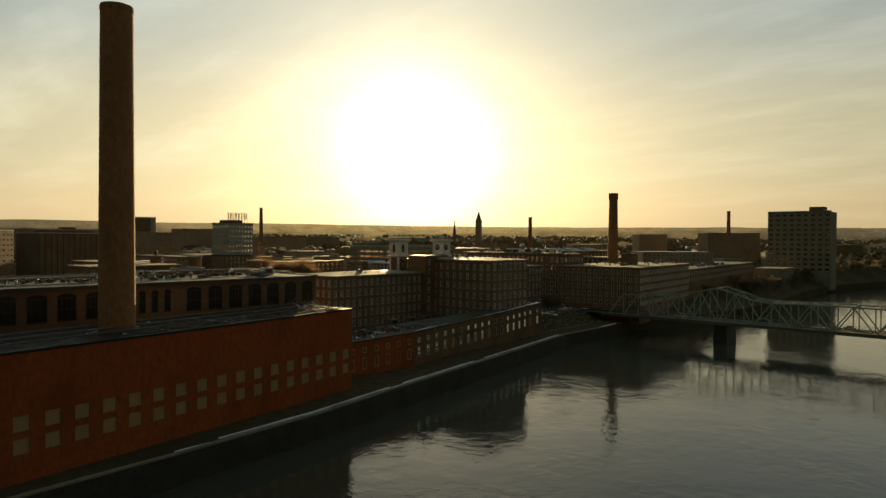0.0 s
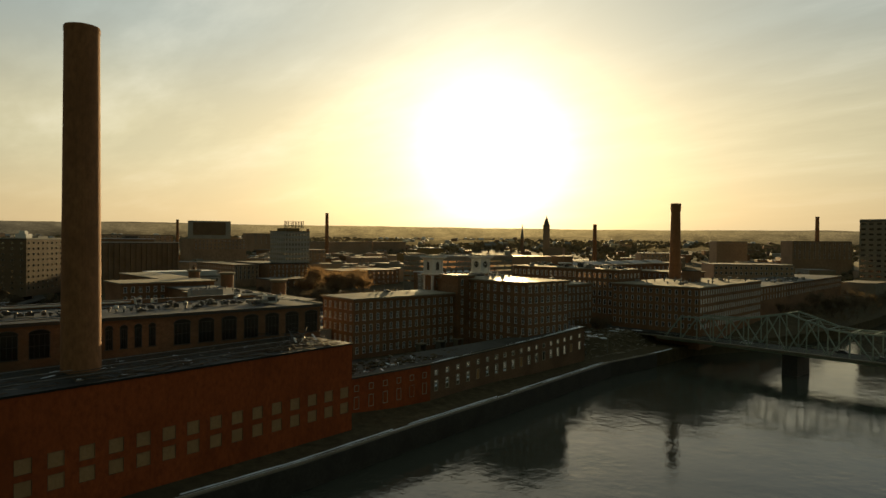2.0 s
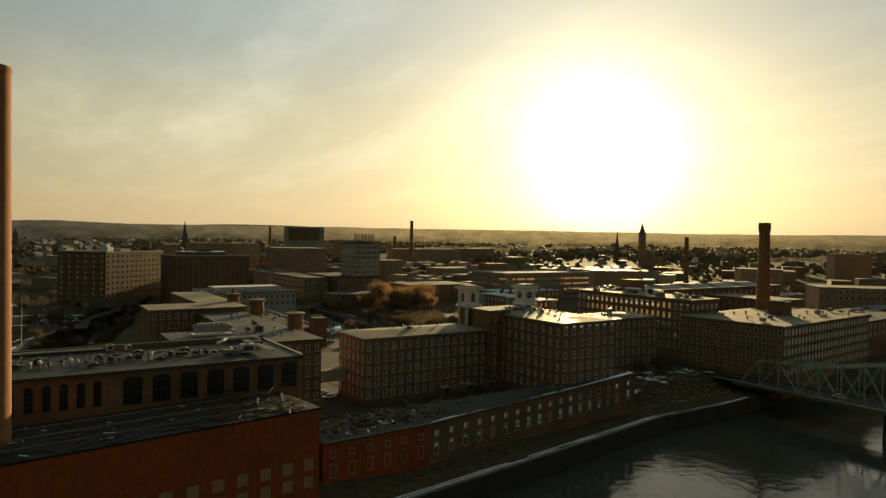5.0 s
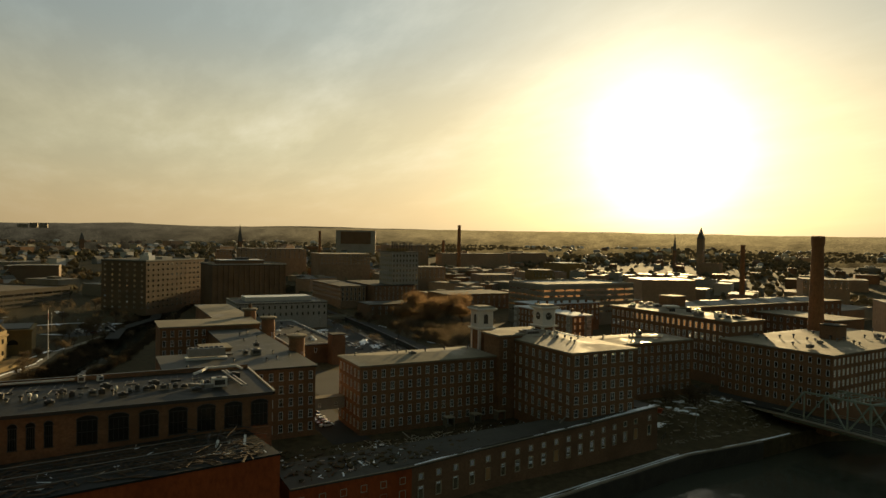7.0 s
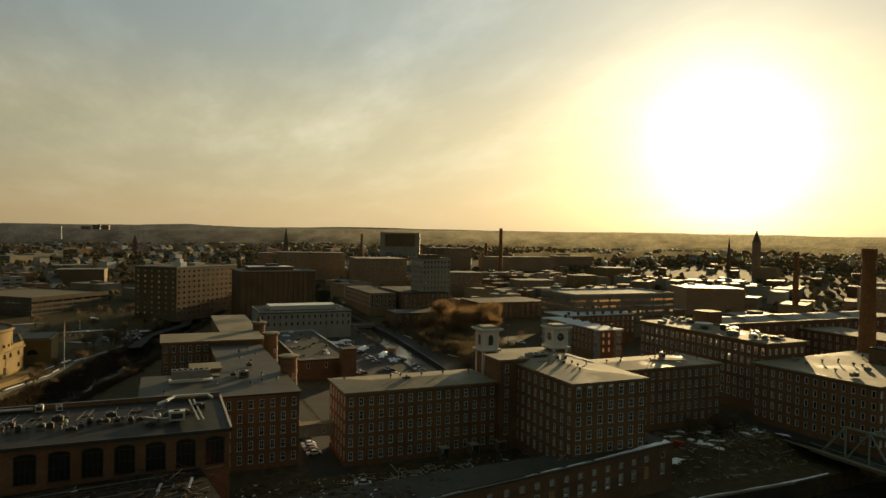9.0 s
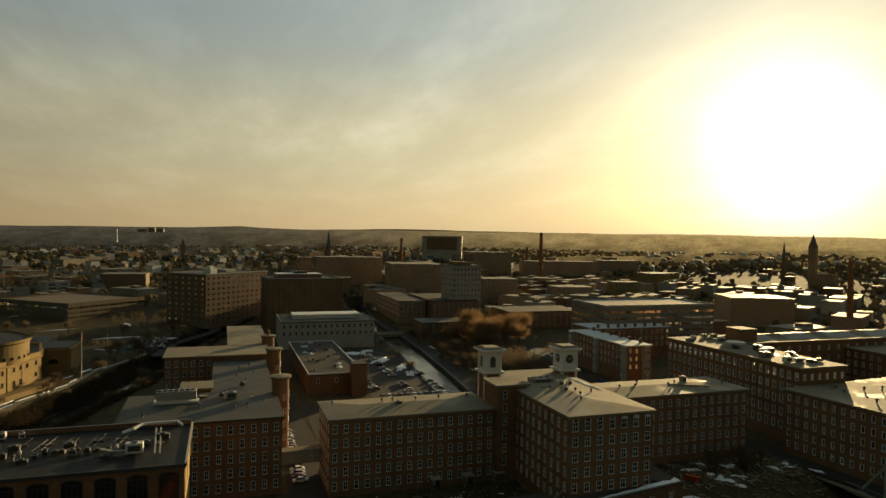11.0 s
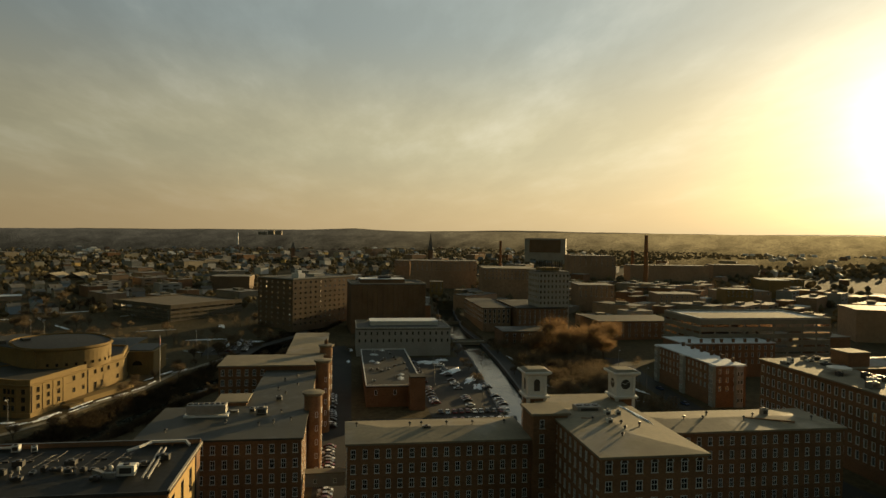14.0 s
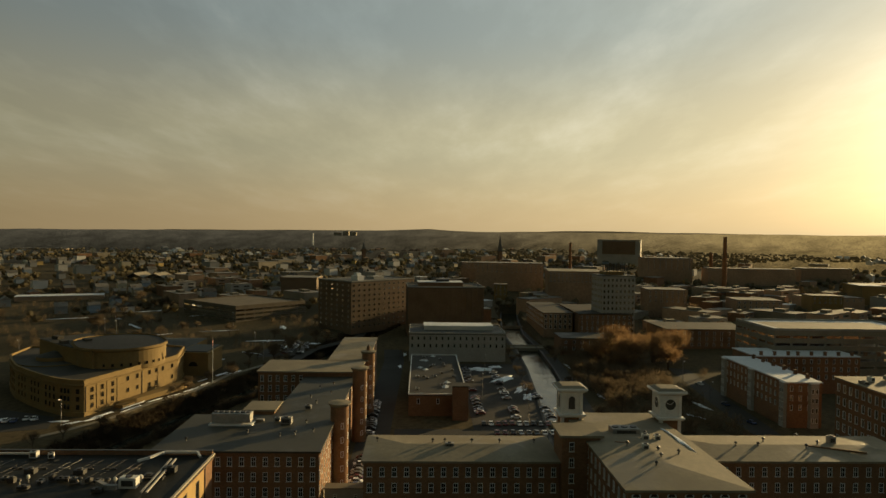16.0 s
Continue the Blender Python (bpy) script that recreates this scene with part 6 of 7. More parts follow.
block("roof_hut", "low pale-roofed hut beside a mill roof", "building", -243, 116, -233, 125, 14.0, 19.2, roof=ROOF_TAN, over=0.5)
for x, y in ((-203.3, 158.6), (-202.5, 173.2), (-202.5, 176.4), (-202.4, 183.5), (-202.3, 190.8), (-202.5, 200)):
    vent(x, y, 19.3, 0.8)
box_unit(-200, 177.5, 19.2, 1.2, 2.4, 0.9)
for x, y in ((-180, 225), (-184, 219), (-175.4, 224), (-178, 229), (-170, 221), (-192, 226)):
    vent(x, y, 24.5, 0.9)
box_unit(-196, 222, 23.8, 4.0, 7.0, 1.8, 0, STEEL, 3, "blue-grey cooling unit on a mill roof")
box_unit(-189, 225, 24.2, 1.4, 1.6, 1.8, 0, WHITE_METAL)
box_unit(-189, 228, 24.2, 1.2, 1.4, 1.6, 0, WHITE_METAL)
box_unit(-181.5, 222.5, 24.4, 1.2, 1.4, 1.5, 0, WHITE_METAL)
duct([(-187, 217, 24.5), (-184.5, 224, 24.6)], 0.5, "rusty low duct on a mill roof", BRICK_DARK)
for x, y in ((-199.2, 252.7), (-198.9, 258.5), (-197.4, 270.5), (-200.3, 275.2), (-195.9, 291.2), (-203, 262)):
    vent(x, y, 19.6, 1.0)
box_unit(-201.7, 279.8, 19.6, 1.6, 1.8, 2.2)
duct([(-199, 272, 19.9), (-196, 279, 19.9), (-193.5, 284, 19.9)], 0.5, "low rusty duct on a roof", BRICK_DARK)
JZ = 25.1
r3 = random.Random(5)
for k in range(26):
    x, y = r3.uniform(-258, -196), r3.uniform(322, 339)
    box_unit(x, y, JZ, r3.uniform(1.2, 3.5), r3.uniform(1.2, 4), r3.uniform(0.8, 2.2), 0, r3.choice((STEEL, WHITE_METAL, DARK)), r3.choice((1, 2)))
for k in range(5):
    solid("skylight", Shape().prism([(-259, 346 + k * 25), (-244, 346 + k * 25), (-244, 364 + k * 25), (-259, 364 + k * 25)], JZ, JZ + 1.8, top=[(-253, 347 + k * 25), (-250, 347 + k * 25), (-250, 363 + k * 25), (-253, 363 + k * 25)]), STEEL, "long metal ridge skylight on a mill roof", "skylight", group="mill skylights")
block("lift_house", "square brick lift house on a mill roof", "building", -252, 343, -243, 352, JZ, JZ + 5, over=0.2)
solid("water_tank", Shape().tube(-232, 330, [(JZ, 0.8), (JZ + 1.6, 0.8), (JZ + 1.7, 4.0), (JZ + 2.3, 4.0), (JZ + 2.5, 0.2)], 24), WHITE_METAL, "round pale roof tank with flat lid", "tank")
for k in range(30):
    x, y = r3.uniform(-184, -150), r3.uniform(320, 396)
    if r3.random() < 0.5:
        vent(x, y, 19.0, r3.uniform(0.6, 1.4), 0.4)
    else:
        box_unit(x, y, 19.0, r3.uniform(1, 2.6), r3.uniform(1, 3), r3.uniform(0.7, 1.8))
block("roof_tank_house", "dark square tank house on a mill roof", "building", -172, 352, -165, 359, 18.9, 24.5, wall=BRICK_DARK, roof=ROOF_DARK, over=0.2)
for k in range(26):
    x, y = r3.uniform(-183, -160), r3.uniform(410, 520)
    box_unit(x - (y - 400) * 0.04, y, 15.1, r3.uniform(1, 3), r3.uniform(1, 4), r3.uniform(0.7, 2.0))
for k in range(24):
    x, y = r3.uniform(-398, -318), r3.uniform(168, 187)
    if k % 3:
        box_unit(x, y, 6.1, 1.6, 1.6, 0.8, 0, r3.choice((WHITE_METAL, STEEL)))
    else:
        solid("skylight", Shape().prism([(x - 1.8, y), (x, y - 1.8), (x + 1.8, y), (x, y + 1.8)], 6.1, 6.9, top=[(x - 0.3, y), (x, y - 0.3), (x + 0.3, y), (x, y + 0.3)]), ROOF_WHITE, "white diamond skylight on a flat roof", "skylight")
for y in np.arange(322, 392, 7):
    solid("roof_chimney", Shape().box(-0.6, -0.6, 0, 0.6, 0.6, 2.0).box(-0.75, -0.75, 1.6, 0.75, 0.75, 1.85), BRICK_DARK, "short brick chimney on a white roof", "chimney", at=pose(-356, y + 18 if y > 340 else y + 20, 16.0))
for x in np.arange(-346, -296, 9):
    solid("roof_chimney", Shape().box(-0.6, -0.6, 0, 0.6, 0.6, 2.0).box(-0.75, -0.75, 1.6, 0.75, 0.75, 1.85), BRICK_DARK, "short brick chimney on a white roof", "chimney", at=pose(x, 333, 16.0))

# long pipe rails and a wrecked steel frame on the shed roof
for k in range(7):
    solid("roof_rail", Shape().beam((-139.5 - 2.1 * k, 112, 14.2), (-139.5 - 2.1 * k + 22.6, -36, 14.2), 0.1), DARK if k % 3 else STEEL, "long rusty pipe rail on a dark roof", "pipe", group="roof rails")
r4 = random.Random(9)
wreck = thing("steel_frame", "collapsed steel frame with pale loose boards", "debris", pose(-146, 112, 13.4))
for k in range(26):
    a = Vector((r4.uniform(-8, 6), r4.uniform(-9, 6), r4.uniform(0, 3.0)))
    b = a + Vector((r4.uniform(-5, 5), r4.uniform(-6, 6), r4.uniform(-1.5, 1.5)))
    b.z = max(0.1, b.z)
    part("beam", Shape().beam(a, b, r4.uniform(0.08, 0.18)), DARK if k % 5 else BARK, wreck)
for k in range(5):
    a = Vector((r4.uniform(0, 5), r4.uniform(-6, 4), 0.3))
    part("board", Shape().beam(a, a + Vector((r4.uniform(-4, 4), r4.uniform(-4, 4), r4.uniform(0.5, 2))), 0.5, 0.08), TRIM, wreck, "pale loose board")
def debris(count, mat, label, low, high, long, seed):
    """Loose sticks and lumps in the yard and on the broken roof beside it, joined."""
    r = random.Random(seed)
    s = Shape()
    for _ in range(count):
        y = r.uniform(124, 236)
        x = r.uniform(-186, -144)
        over = -160 < x < -145 - (y - 122) * 0.13 and y < 205
        if (y > 205 and x > -178) or (x > -160 and not over):
            continue
        z = 2.95 if over else STREET_Z
        w = r.uniform(low, high)
        s.box(-w, -w * r.uniform(0.6, long), 0, w, w, w * 0.7, pose(x, y, z, r.uniform(-14, 14), r.uniform(-14, 14), r.uniform(0, 180)))
    solid("rubble", s, mat, label, "rubble", kind="stuff")


debris(1500, BARK, "dark broken timber strewn over a yard", 0.06, 0.22, 14, 1)
debris(700, EARTH, "dark lumps of rubble in a yard", 0.2, 0.6, 1.5, 2)
debris(420, TRIM_TAN, "pale loose planks strewn over a yard", 0.05, 0.14, 16, 3)
heap, rp = Shape(), random.Random(12)
for _ in range(420):
    x, y, w = rp.gauss(-172, 5), rp.gauss(172, 11), rp.uniform(0.05, 0.13)
    if -188 < x < -161 and 150 < y < 203:
        heap.box(-w, -w * rp.uniform(4, 18), 0, w, w * rp.uniform(4, 18), w, pose(x, y, STREET_Z + 0.1 + abs(rp.gauss(0, 0.35)), rp.uniform(-18, 18), rp.uniform(-18, 18), rp.uniform(0, 180)))
solid("plank_heap", heap, TRIM_TAN, "loose heap of pale broken planks in a yard", "rubble", kind="stuff")
yard = Shape()
for _ in range(520):
    x, y, w = rp.uniform(-188, -157), rp.uniform(246, 304), rp.uniform(0.08, 0.28)
    yard.box(-w, -w * rp.uniform(0.8, 8), 0, w, w * rp.uniform(0.8, 8), w * 0.8, pose(x, y, surface(x, y), rp.uniform(-12, 12), rp.uniform(-12, 12), rp.uniform(0, 180)))
solid("rubble", yard, CONCRETE, "grey rubble and timber strewn by the bridge", "rubble", kind="stuff")
debris(260, SNOW, "small crusts of old snow among rubble", 0.06, 0.2, 9, 4)


def roof_litter(count, mat, label, low, high, long, seed):
    """Loose timber, pipes and crusts on the broken shed roof."""
    r = random.Random(seed)
    s = Shape()
    m = pose(-136, 118, 13.52, 0, 0, 8.6)
    for _ in range(count):
        y = -abs(r.gauss(0, 1)) * 42
        if y < -150:
            continue
        w = r.uniform(low, high)
        s.box(-w, -w * r.uniform(0.6, long), 0, w, w * r.uniform(0.6, long), w * 0.8, m @ pose(r.uniform(-20, -1.2), y - 2, 0.02, r.uniform(-6, 6), r.uniform(-6, 6), r.gauss(0, 25) + r.choice((0, 0, 90))))
    solid("roof_litter", s, mat, label, "rubble", kind="stuff")


roof_litter(520, BARK, "dark broken timber over the shed roof", 0.06, 0.2, 24, 5)
roof_litter(26, TRIM_TAN, "pale loose boards over the shed roof", 0.04, 0.09, 24, 6)
roof_litter(30, SNOW, "thin crusts of snow on the shed roof", 0.05, 0.12, 16, 7)
skip = thing("waste_skip", "orange metal waste skip on rough ground", "skip", pose(-174, 262, surface(-174, 262), 0, 0, 30))
part("tub", Shape().prism([(-1.6, -0.9), (1.6, -0.9), (1.6, 0.9), (-1.6, 0.9)], 0, 1.5, top=[(-2.2, -1.1), (2.2, -1.1), (2.2, 1.1), (-2.2, 1.1)]), material("orange_paint", (0.4, 0.09, 0.02), 0.6, 0.25, 0.6, 2.0, 0.1), skip)
part("rim", Shape().box(-2.3, -1.2, 1.5, 2.3, -1.05, 1.65).box(-2.3, 1.05, 1.5, 2.3, 1.2, 1.65), DARK, skip)
fence = thing("site_fence", "dark wire site fence on posts", "fence", pose(-160, 250, surface(-160, 250)))
for k in range(9):
    part("post", Shape().box(-0.06 - k * 1.4, k * 2.4 - 0.06, -0.6, 0.06 - k * 1.4, k * 2.4 + 0.06, 2.2), DARK, fence)
    if k:
        for z in (0.4, 1.2, 2.0):
            part("rail", Shape().beam((-k * 1.4 + 1.4, k * 2.4 - 2.4, z), (-k * 1.4, k * 2.4, z), 0.06), DARK, fence)


# ---- lamps, flagpole ----
def street_lamp(x, y, h=10.0):
    root = thing("street_lamp", "tall grey street lamp with a short arm", "street lamp", pose(x, y, surface(x, y)), group="street lamps")
    part("pole", Shape().tube(0, 0, [(0, 0.16), (h, 0.09)], 8), STEEL, root)
    part("arm", Shape().beam((0, 0, h), (1.6, 0, h + 0.3), 0.1), STEEL, root)
    part("lantern", Shape().box(1.2, -0.2, h + 0.1, 2.1, 0.2, h + 0.35), TRIM, root)


for x, y in ((-520, -62), (-512, -50), (-430, -70), (-560, 20), (-470, 60), (-430, 75), (-300, 215), (-345, 200), (-395, 206), (-330, 305), (-380, 312), (-480, 175), (-478, 225), (-250, 298), (-160, 266), (-290, 30)):
    street_lamp(x, y, 11)
pole = thing("flagpole", "tall white flagpole with a hanging flag", "flagpole", pose(-368, 64, G0))
part("mast", Shape().tube(0, 0, [(0, 0.2), (23.4, 0.1)], 8), TRIM, pole)
part("flag", Shape().box(0.1, -0.05, 19.2, 0.8, 0.2, 22.0).box(0.25, -0.15, 18.9, 0.7, 0.05, 21.4), material("flag_cloth", (0.42, 0.2, 0.18), 0.8, 0.4, 0.5, 1.0, 0.1), pole, "limp red and white cloth")


# ---- trees ----
def tree_prototype(seed, height, crown_mat, twigs=420, name="bare_tree", label="bare winter tree with a grey-brown twig crown", spread=0.05):
    r = random.Random(seed)
    root = thing(name, label, "tree", pose(0, 0, -500), group="bare trees")
    wood, fine = Shape(), Shape()

    def stick(a, b, w0, w1):
        d = (b - a)
        q = d.to_track_quat("Z", "Y")
        k = len(wood.v)
        for p, w in ((a, w0), (b, w1)):
            for i in range(4):
                wood.v.append(tuple(p + q @ Vector((w * math.cos(i * math.pi / 2), w * math.sin(i * math.pi / 2), 0))))
        wood.f.extend((k + i, k + (i + 1) % 4, k + 4 + (i + 1) % 4, k + 4 + i) for i in range(4))

    ends = []

    def grow(a, d, length, w, level):
        b = a + d * length
        stick(a, b, w, w * 0.62)
        if level == 0:
            ends.append((a, b))
            return
        for _ in range(4 if level > 1 else 3):
            e = (d + Vector((r.uniform(-1, 1), r.uniform(-1, 1), r.uniform(-0.25, 0.75))) * 0.85).normalized()
            grow(a + d * length * r.uniform(0.6, 1.0), e, length * r.uniform(0.55, 0.8), w * 0.5, level - 1)

    trunk = height * 0.2
    stick(Vector((0, 0, -0.4)), Vector((0, 0, trunk)), height * 0.026, height * 0.02)
    for k in range(6):
        a = 2 * math.pi * (k + r.random() * 0.6) / 6
        lean = r.uniform(0.35, 1.1) if k else 0.1
        grow(Vector((0, 0, trunk * r.uniform(0.8, 1.0))), Vector((math.cos(a) * lean, math.sin(a) * lean, 1)).normalized(), height * r.uniform(0.26, 0.36), height * 0.012, 2)
    for _ in range(twigs):
        a, b = r.choice(ends)
        p = a.lerp(b, r.random()) + Vector((r.gauss(0, spread), r.gauss(0, spread), r.gauss(0, spread * 0.9))) * height
        d = Vector((r.uniform(-1, 1), r.uniform(-1, 1), r.uniform(-0.3, 1))).normalized() * height * r.uniform(0.05, 0.12)
        side = Vector((r.uniform(-1, 1), r.uniform(-1, 1), r.uniform(-1, 1))).normalized() * height * 0.0055
        fine.face(tuple(p - side), tuple(p + side), tuple(p + d))
    part("trunk", wood, BARK, root)
    part("crown", fine, crown_mat, root)
    return root


TREES = [tree_prototype(11 + k, h, TWIGS, 1500) for k, h in enumerate((9, 11, 13, 10))]
GOLD = [tree_prototype(31 + k, h, TWIGS_GOLD, 6500, "willow_tree", "broad bare tree with dense golden-brown twigs", 0.09) for k, h in enumerate((15, 17))]
rt = random.Random(21)


def plant_tree(x, y, scale=1.0, gold=False):
    src = rt.choice(GOLD if gold else TREES)
    made = copy_thing(src, pose(x, y, surface(x, y) - 0.1, 0, 0, rt.uniform(0, 360)))
    made.scale = (scale, scale, scale * rt.uniform(0.9, 1.1))


# added blocks that keep the low sun off the open ground
block("brick_block", "plain brick block behind the willow trees", "building", -512, 338, -474, 400, G0, 12, wall=BRICK_DARK, roof=ROOF_DARK, windows=(("river", 12, 3, 0, (1.6, 2.0), "one"),), over=0.2, group=TOWN)
block("brick_block", "low brick block along the square", "building", -480, 262, -455, 300, G0, 8, wall=BRICK_DARK, roof=ROOF_GREY, windows=(("river", 7, 2, 0, (1.6, 2.0), "one"),), over=0.2, group=TOWN)
for x, y, s in ((-432, 278, 1.2), (-420, 296, 1.35), (-432, 314, 1.2), (-406, 288, 1.1), (-446, 296, 1.3), (-412, 316, 1.15), (-440, 330, 1.2)):
    plant_tree(x, y, s, True)


def clear(x, y, gap=4.0):
    for px, py, x0, y0, x1, y1, turn in TAKEN:
        c, s = math.cos(radians(-turn)), math.sin(radians(-turn))
        u, v = px + (x - px) * c - (y - py) * s, py + (x - px) * s + (y - py) * c
        if x0 - gap < u < x1 + gap and y0 - gap < v < y1 + gap:
            return False
    return True


def tree_strip(line, spread, count, low=0.6, high=1.1):
    for _ in range(count):
        i = rt.randrange(len(line) - 1)
        k = rt.random()
        x = line[i][0] + (line[i + 1][0] - line[i][0]) * k + rt.uniform(-spread, spread)
        y = line[i][1] + (line[i + 1][1] - line[i][1]) * k + rt.uniform(-spread, spread)
        if clear(x, y, 2.5) and away(x, y, MAIN_CANAL) > 10:
            plant_tree(x, y, rt.uniform(low, high))


tree_strip(side_line(SIDE_CANAL, -13), 3.5, 40, 0.35, 0.65)
tree_strip(side_line(SIDE_CANAL, 13), 4, 34, 0.45, 0.8)
tree_strip([(-300, 36), (-325, 44), (-350, 56), (-375, 60)], 2.5, 9, 0.4, 0.6)
tree_strip([(-385, 75), (-440, 78), (-520, 110), (-600, 90)], 14, 26)
tree_strip([(-420, 20), (-520, -40), (-600, -80), (-700, -100)], 30, 46)
tree_strip(side_line(MAIN_CANAL, -13)[:4], 2.5, 12, 0.5, 0.8)
tree_strip(side_line(MAIN_CANAL, 13)[1:], 3, 16, 0.5, 0.9)
tree_strip([(-330, 275), (-400, 275), (-470, 290)], 16, 22)
tree_strip([(-350, 262), (-300, 268)], 10, 8)
tree_strip([(-145, 420), (-140, 520), (-146, 640), (-150, 720)], 6, 34, 0.7, 1.2)
tree_strip([(-210, 265), (-240, 275), (-260, 290)], 8, 6)
tree_strip([(-176, 250), (-180, 290)], 4, 9, 0.5, 0.9)


# ---- the spread of the town ----
def small_house(seed, siding, w, d, h, pitch):
    root = thing("house", "small wooden house with a dark gabled roof", "house", pose(0, 0, -500), group="town houses")
    part("wall", Shape().box(-d / 2, -w / 2, -3, d / 2, w / 2, h).prism([(-d / 2 + 0.1, -w / 2 - 0.05), (d / 2 - 0.1, -w / 2 - 0.05), (d / 2 - 0.1, w / 2 + 0.05), (-d / 2 + 0.1, w / 2 + 0.05)], h - 0.3, h + pitch * 0.82, top=[(-0.5, -w / 2 - 0.05), (0.5, -w / 2 - 0.05), (0.5, w / 2 + 0.05), (-0.5, w / 2 + 0.05)]), siding, root)
    r = Shape()
    k = 0.5
    r.v = [(-d / 2 - k, -w / 2 - k, h - 0.1), (d / 2 + k, -w / 2 - k, h - 0.1), (d / 2 + k, w / 2 + k, h - 0.1), (-d / 2 - k, w / 2 + k, h - 0.1), (0, -w / 2 - k, h + pitch), (0, w / 2 + k, h + pitch)]
    r.f = [(0, 1, 4), (2, 3, 5), (1, 2, 5, 4), (3, 0, 4, 5), (3, 2, 1, 0)]
    part("roof", r, SHINGLE, root)
    part("chimney", Shape().box(-0.4, w * 0.2, h, 0.4, w * 0.2 + 0.8, h + pitch + 1.2), BRICK_DARK, root)
    return root


def flat_house(wall, roof, w, d, h, columns):
    root = thing("town_block", "flat-roofed town block of a few storeys", "building", pose(0, 0, -500), group="town blocks")
    part("wall", Shape().box(-d / 2, -w / 2, -4, d / 2, w / 2, h), wall, root)
    part("roof", Shape().box(-d / 2 - 0.2, -w / 2 - 0.2, h, d / 2 + 0.2, w / 2 + 0.2, h + 0.4), roof, root)
    if columns:
        part("penthouse", Shape().box(-d * 0.2, -w * 0.2, h + 0.4, d * 0.1, w * 0.05, h + 2.6), CONCRETE, root)
    me, _ = window_meshes(w / columns * 0.55 if columns else 1, 1.9, "one", STONE_GREY)
    for k in range(columns):
        for z in (h - 2.6, h - 6.2):
            part("window", me, None, root, at=pose(d / 2 + 0.12, ((k + 0.5) / columns - 0.5) * w, z, 0, 0, -90))
    return root


rh = random.Random(77)
HOUSES = [small_house(k, SIDING[k % 6], rh.uniform(9, 13), rh.uniform(7, 9), rh.uniform(5.5, 8), rh.uniform(2.5, 3.6)) for k in range(9)]
FLAT_KINDS = ((BRICK, ROOF_FAR, 26, 18, 11), (BRICK_FAR, ROOF_FAR, 34, 20, 13), (BRICK_DARK, ROOF_FAR, 20, 14, 9), (STONE_GREY, ROOF_FAR, 24, 16, 12), (BRICK_FAR, ROOF_FAR, 30, 22, 8),
              (CONCRETE, ROOF_FAR, 40, 24, 10), (SIDING[1], ROOF_FAR, 14, 11, 10), (SIDING[0], ROOF_FAR, 15, 12, 9.5), (BRICK_FAR, ROOF_FAR, 44, 18, 12))
FLATS = [flat_house(*q, 2) for q in FLAT_KINDS if q[0] not in SIDING]
LOW_FLATS = [flat_house(wall, roof, w, d, h, 0) for wall, roof, w, d, h in ((BRICK_DARK, ROOF_FAR, 17, 12, 7), (BRICK_FAR, ROOF_FAR, 24, 13, 8.5), (STONE_GREY, ROOF_WHITE, 14, 10, 6.5), (BRICK, ROOF_DARK, 20, 12, 9), (CONCRETE, ROOF_FAR, 30, 14, 6))]
PLAIN_FLATS = [flat_house(*q, 0) for q in FLAT_KINDS]


def scatter(count, r0, r1, yaw0, yaw1, kinds, gap, tries=6):
    for _ in range(count):
        for _ in range(tries):
            r, yaw = r0 + (r1 - r0) * rh.random() ** 0.9, radians(rh.uniform(yaw0, yaw1))
            x, y = -20 - r * math.sin(yaw), 100 + r * math.cos(yaw)
            if bank_x(y) - x > 30 and clear(x, y, gap) and away(x, y, MAIN_CANAL) > gap + 8 and away(x, y, SIDE_CANAL) > gap + 16 and away(x, y, KEPT_CLEAR) > gap + 4:
                break
        else:
            continue
        src = rh.choice(kinds)
        grid = 42 + 8 * math.sin(x * 0.004) if r > 600 else 4
        copy_thing(src, pose(x, y, land(x, y) - 0.3, 0, 0, grid + rh.choice((0, 90, 0, 180)) + rh.uniform(-4, 4)))
        TAKEN.append((x, y, x - gap * 0.6, y - gap * 0.6, x + gap * 0.6, y + gap * 0.6, 0))


KEPT_CLEAR = [(-430, 88), (-480, 98), (-482, 240), (-490, 330), (-400, 321), (-340, 290), (-420, 285)]
scatter(62, 470, 860, 40, 86, FLATS, 18)
scatter(70, 520, 900, 44, 88, LOW_FLATS, 11)
scatter(12, 640, 900, 86, 106, FLATS, 20)
scatter(40, 380, 950, 8, 42, PLAIN_FLATS, 20)
scatter(46, 800, 1440, 14, 62, LOW_FLATS, 16)
scatter(46, 800, 1440, 62, 118, PLAIN_FLATS, 22)
scatter(40, 620, 1000, 95, 125, HOUSES, 9)
scatter(190, 850, 1440, 66, 126, HOUSES, 9)


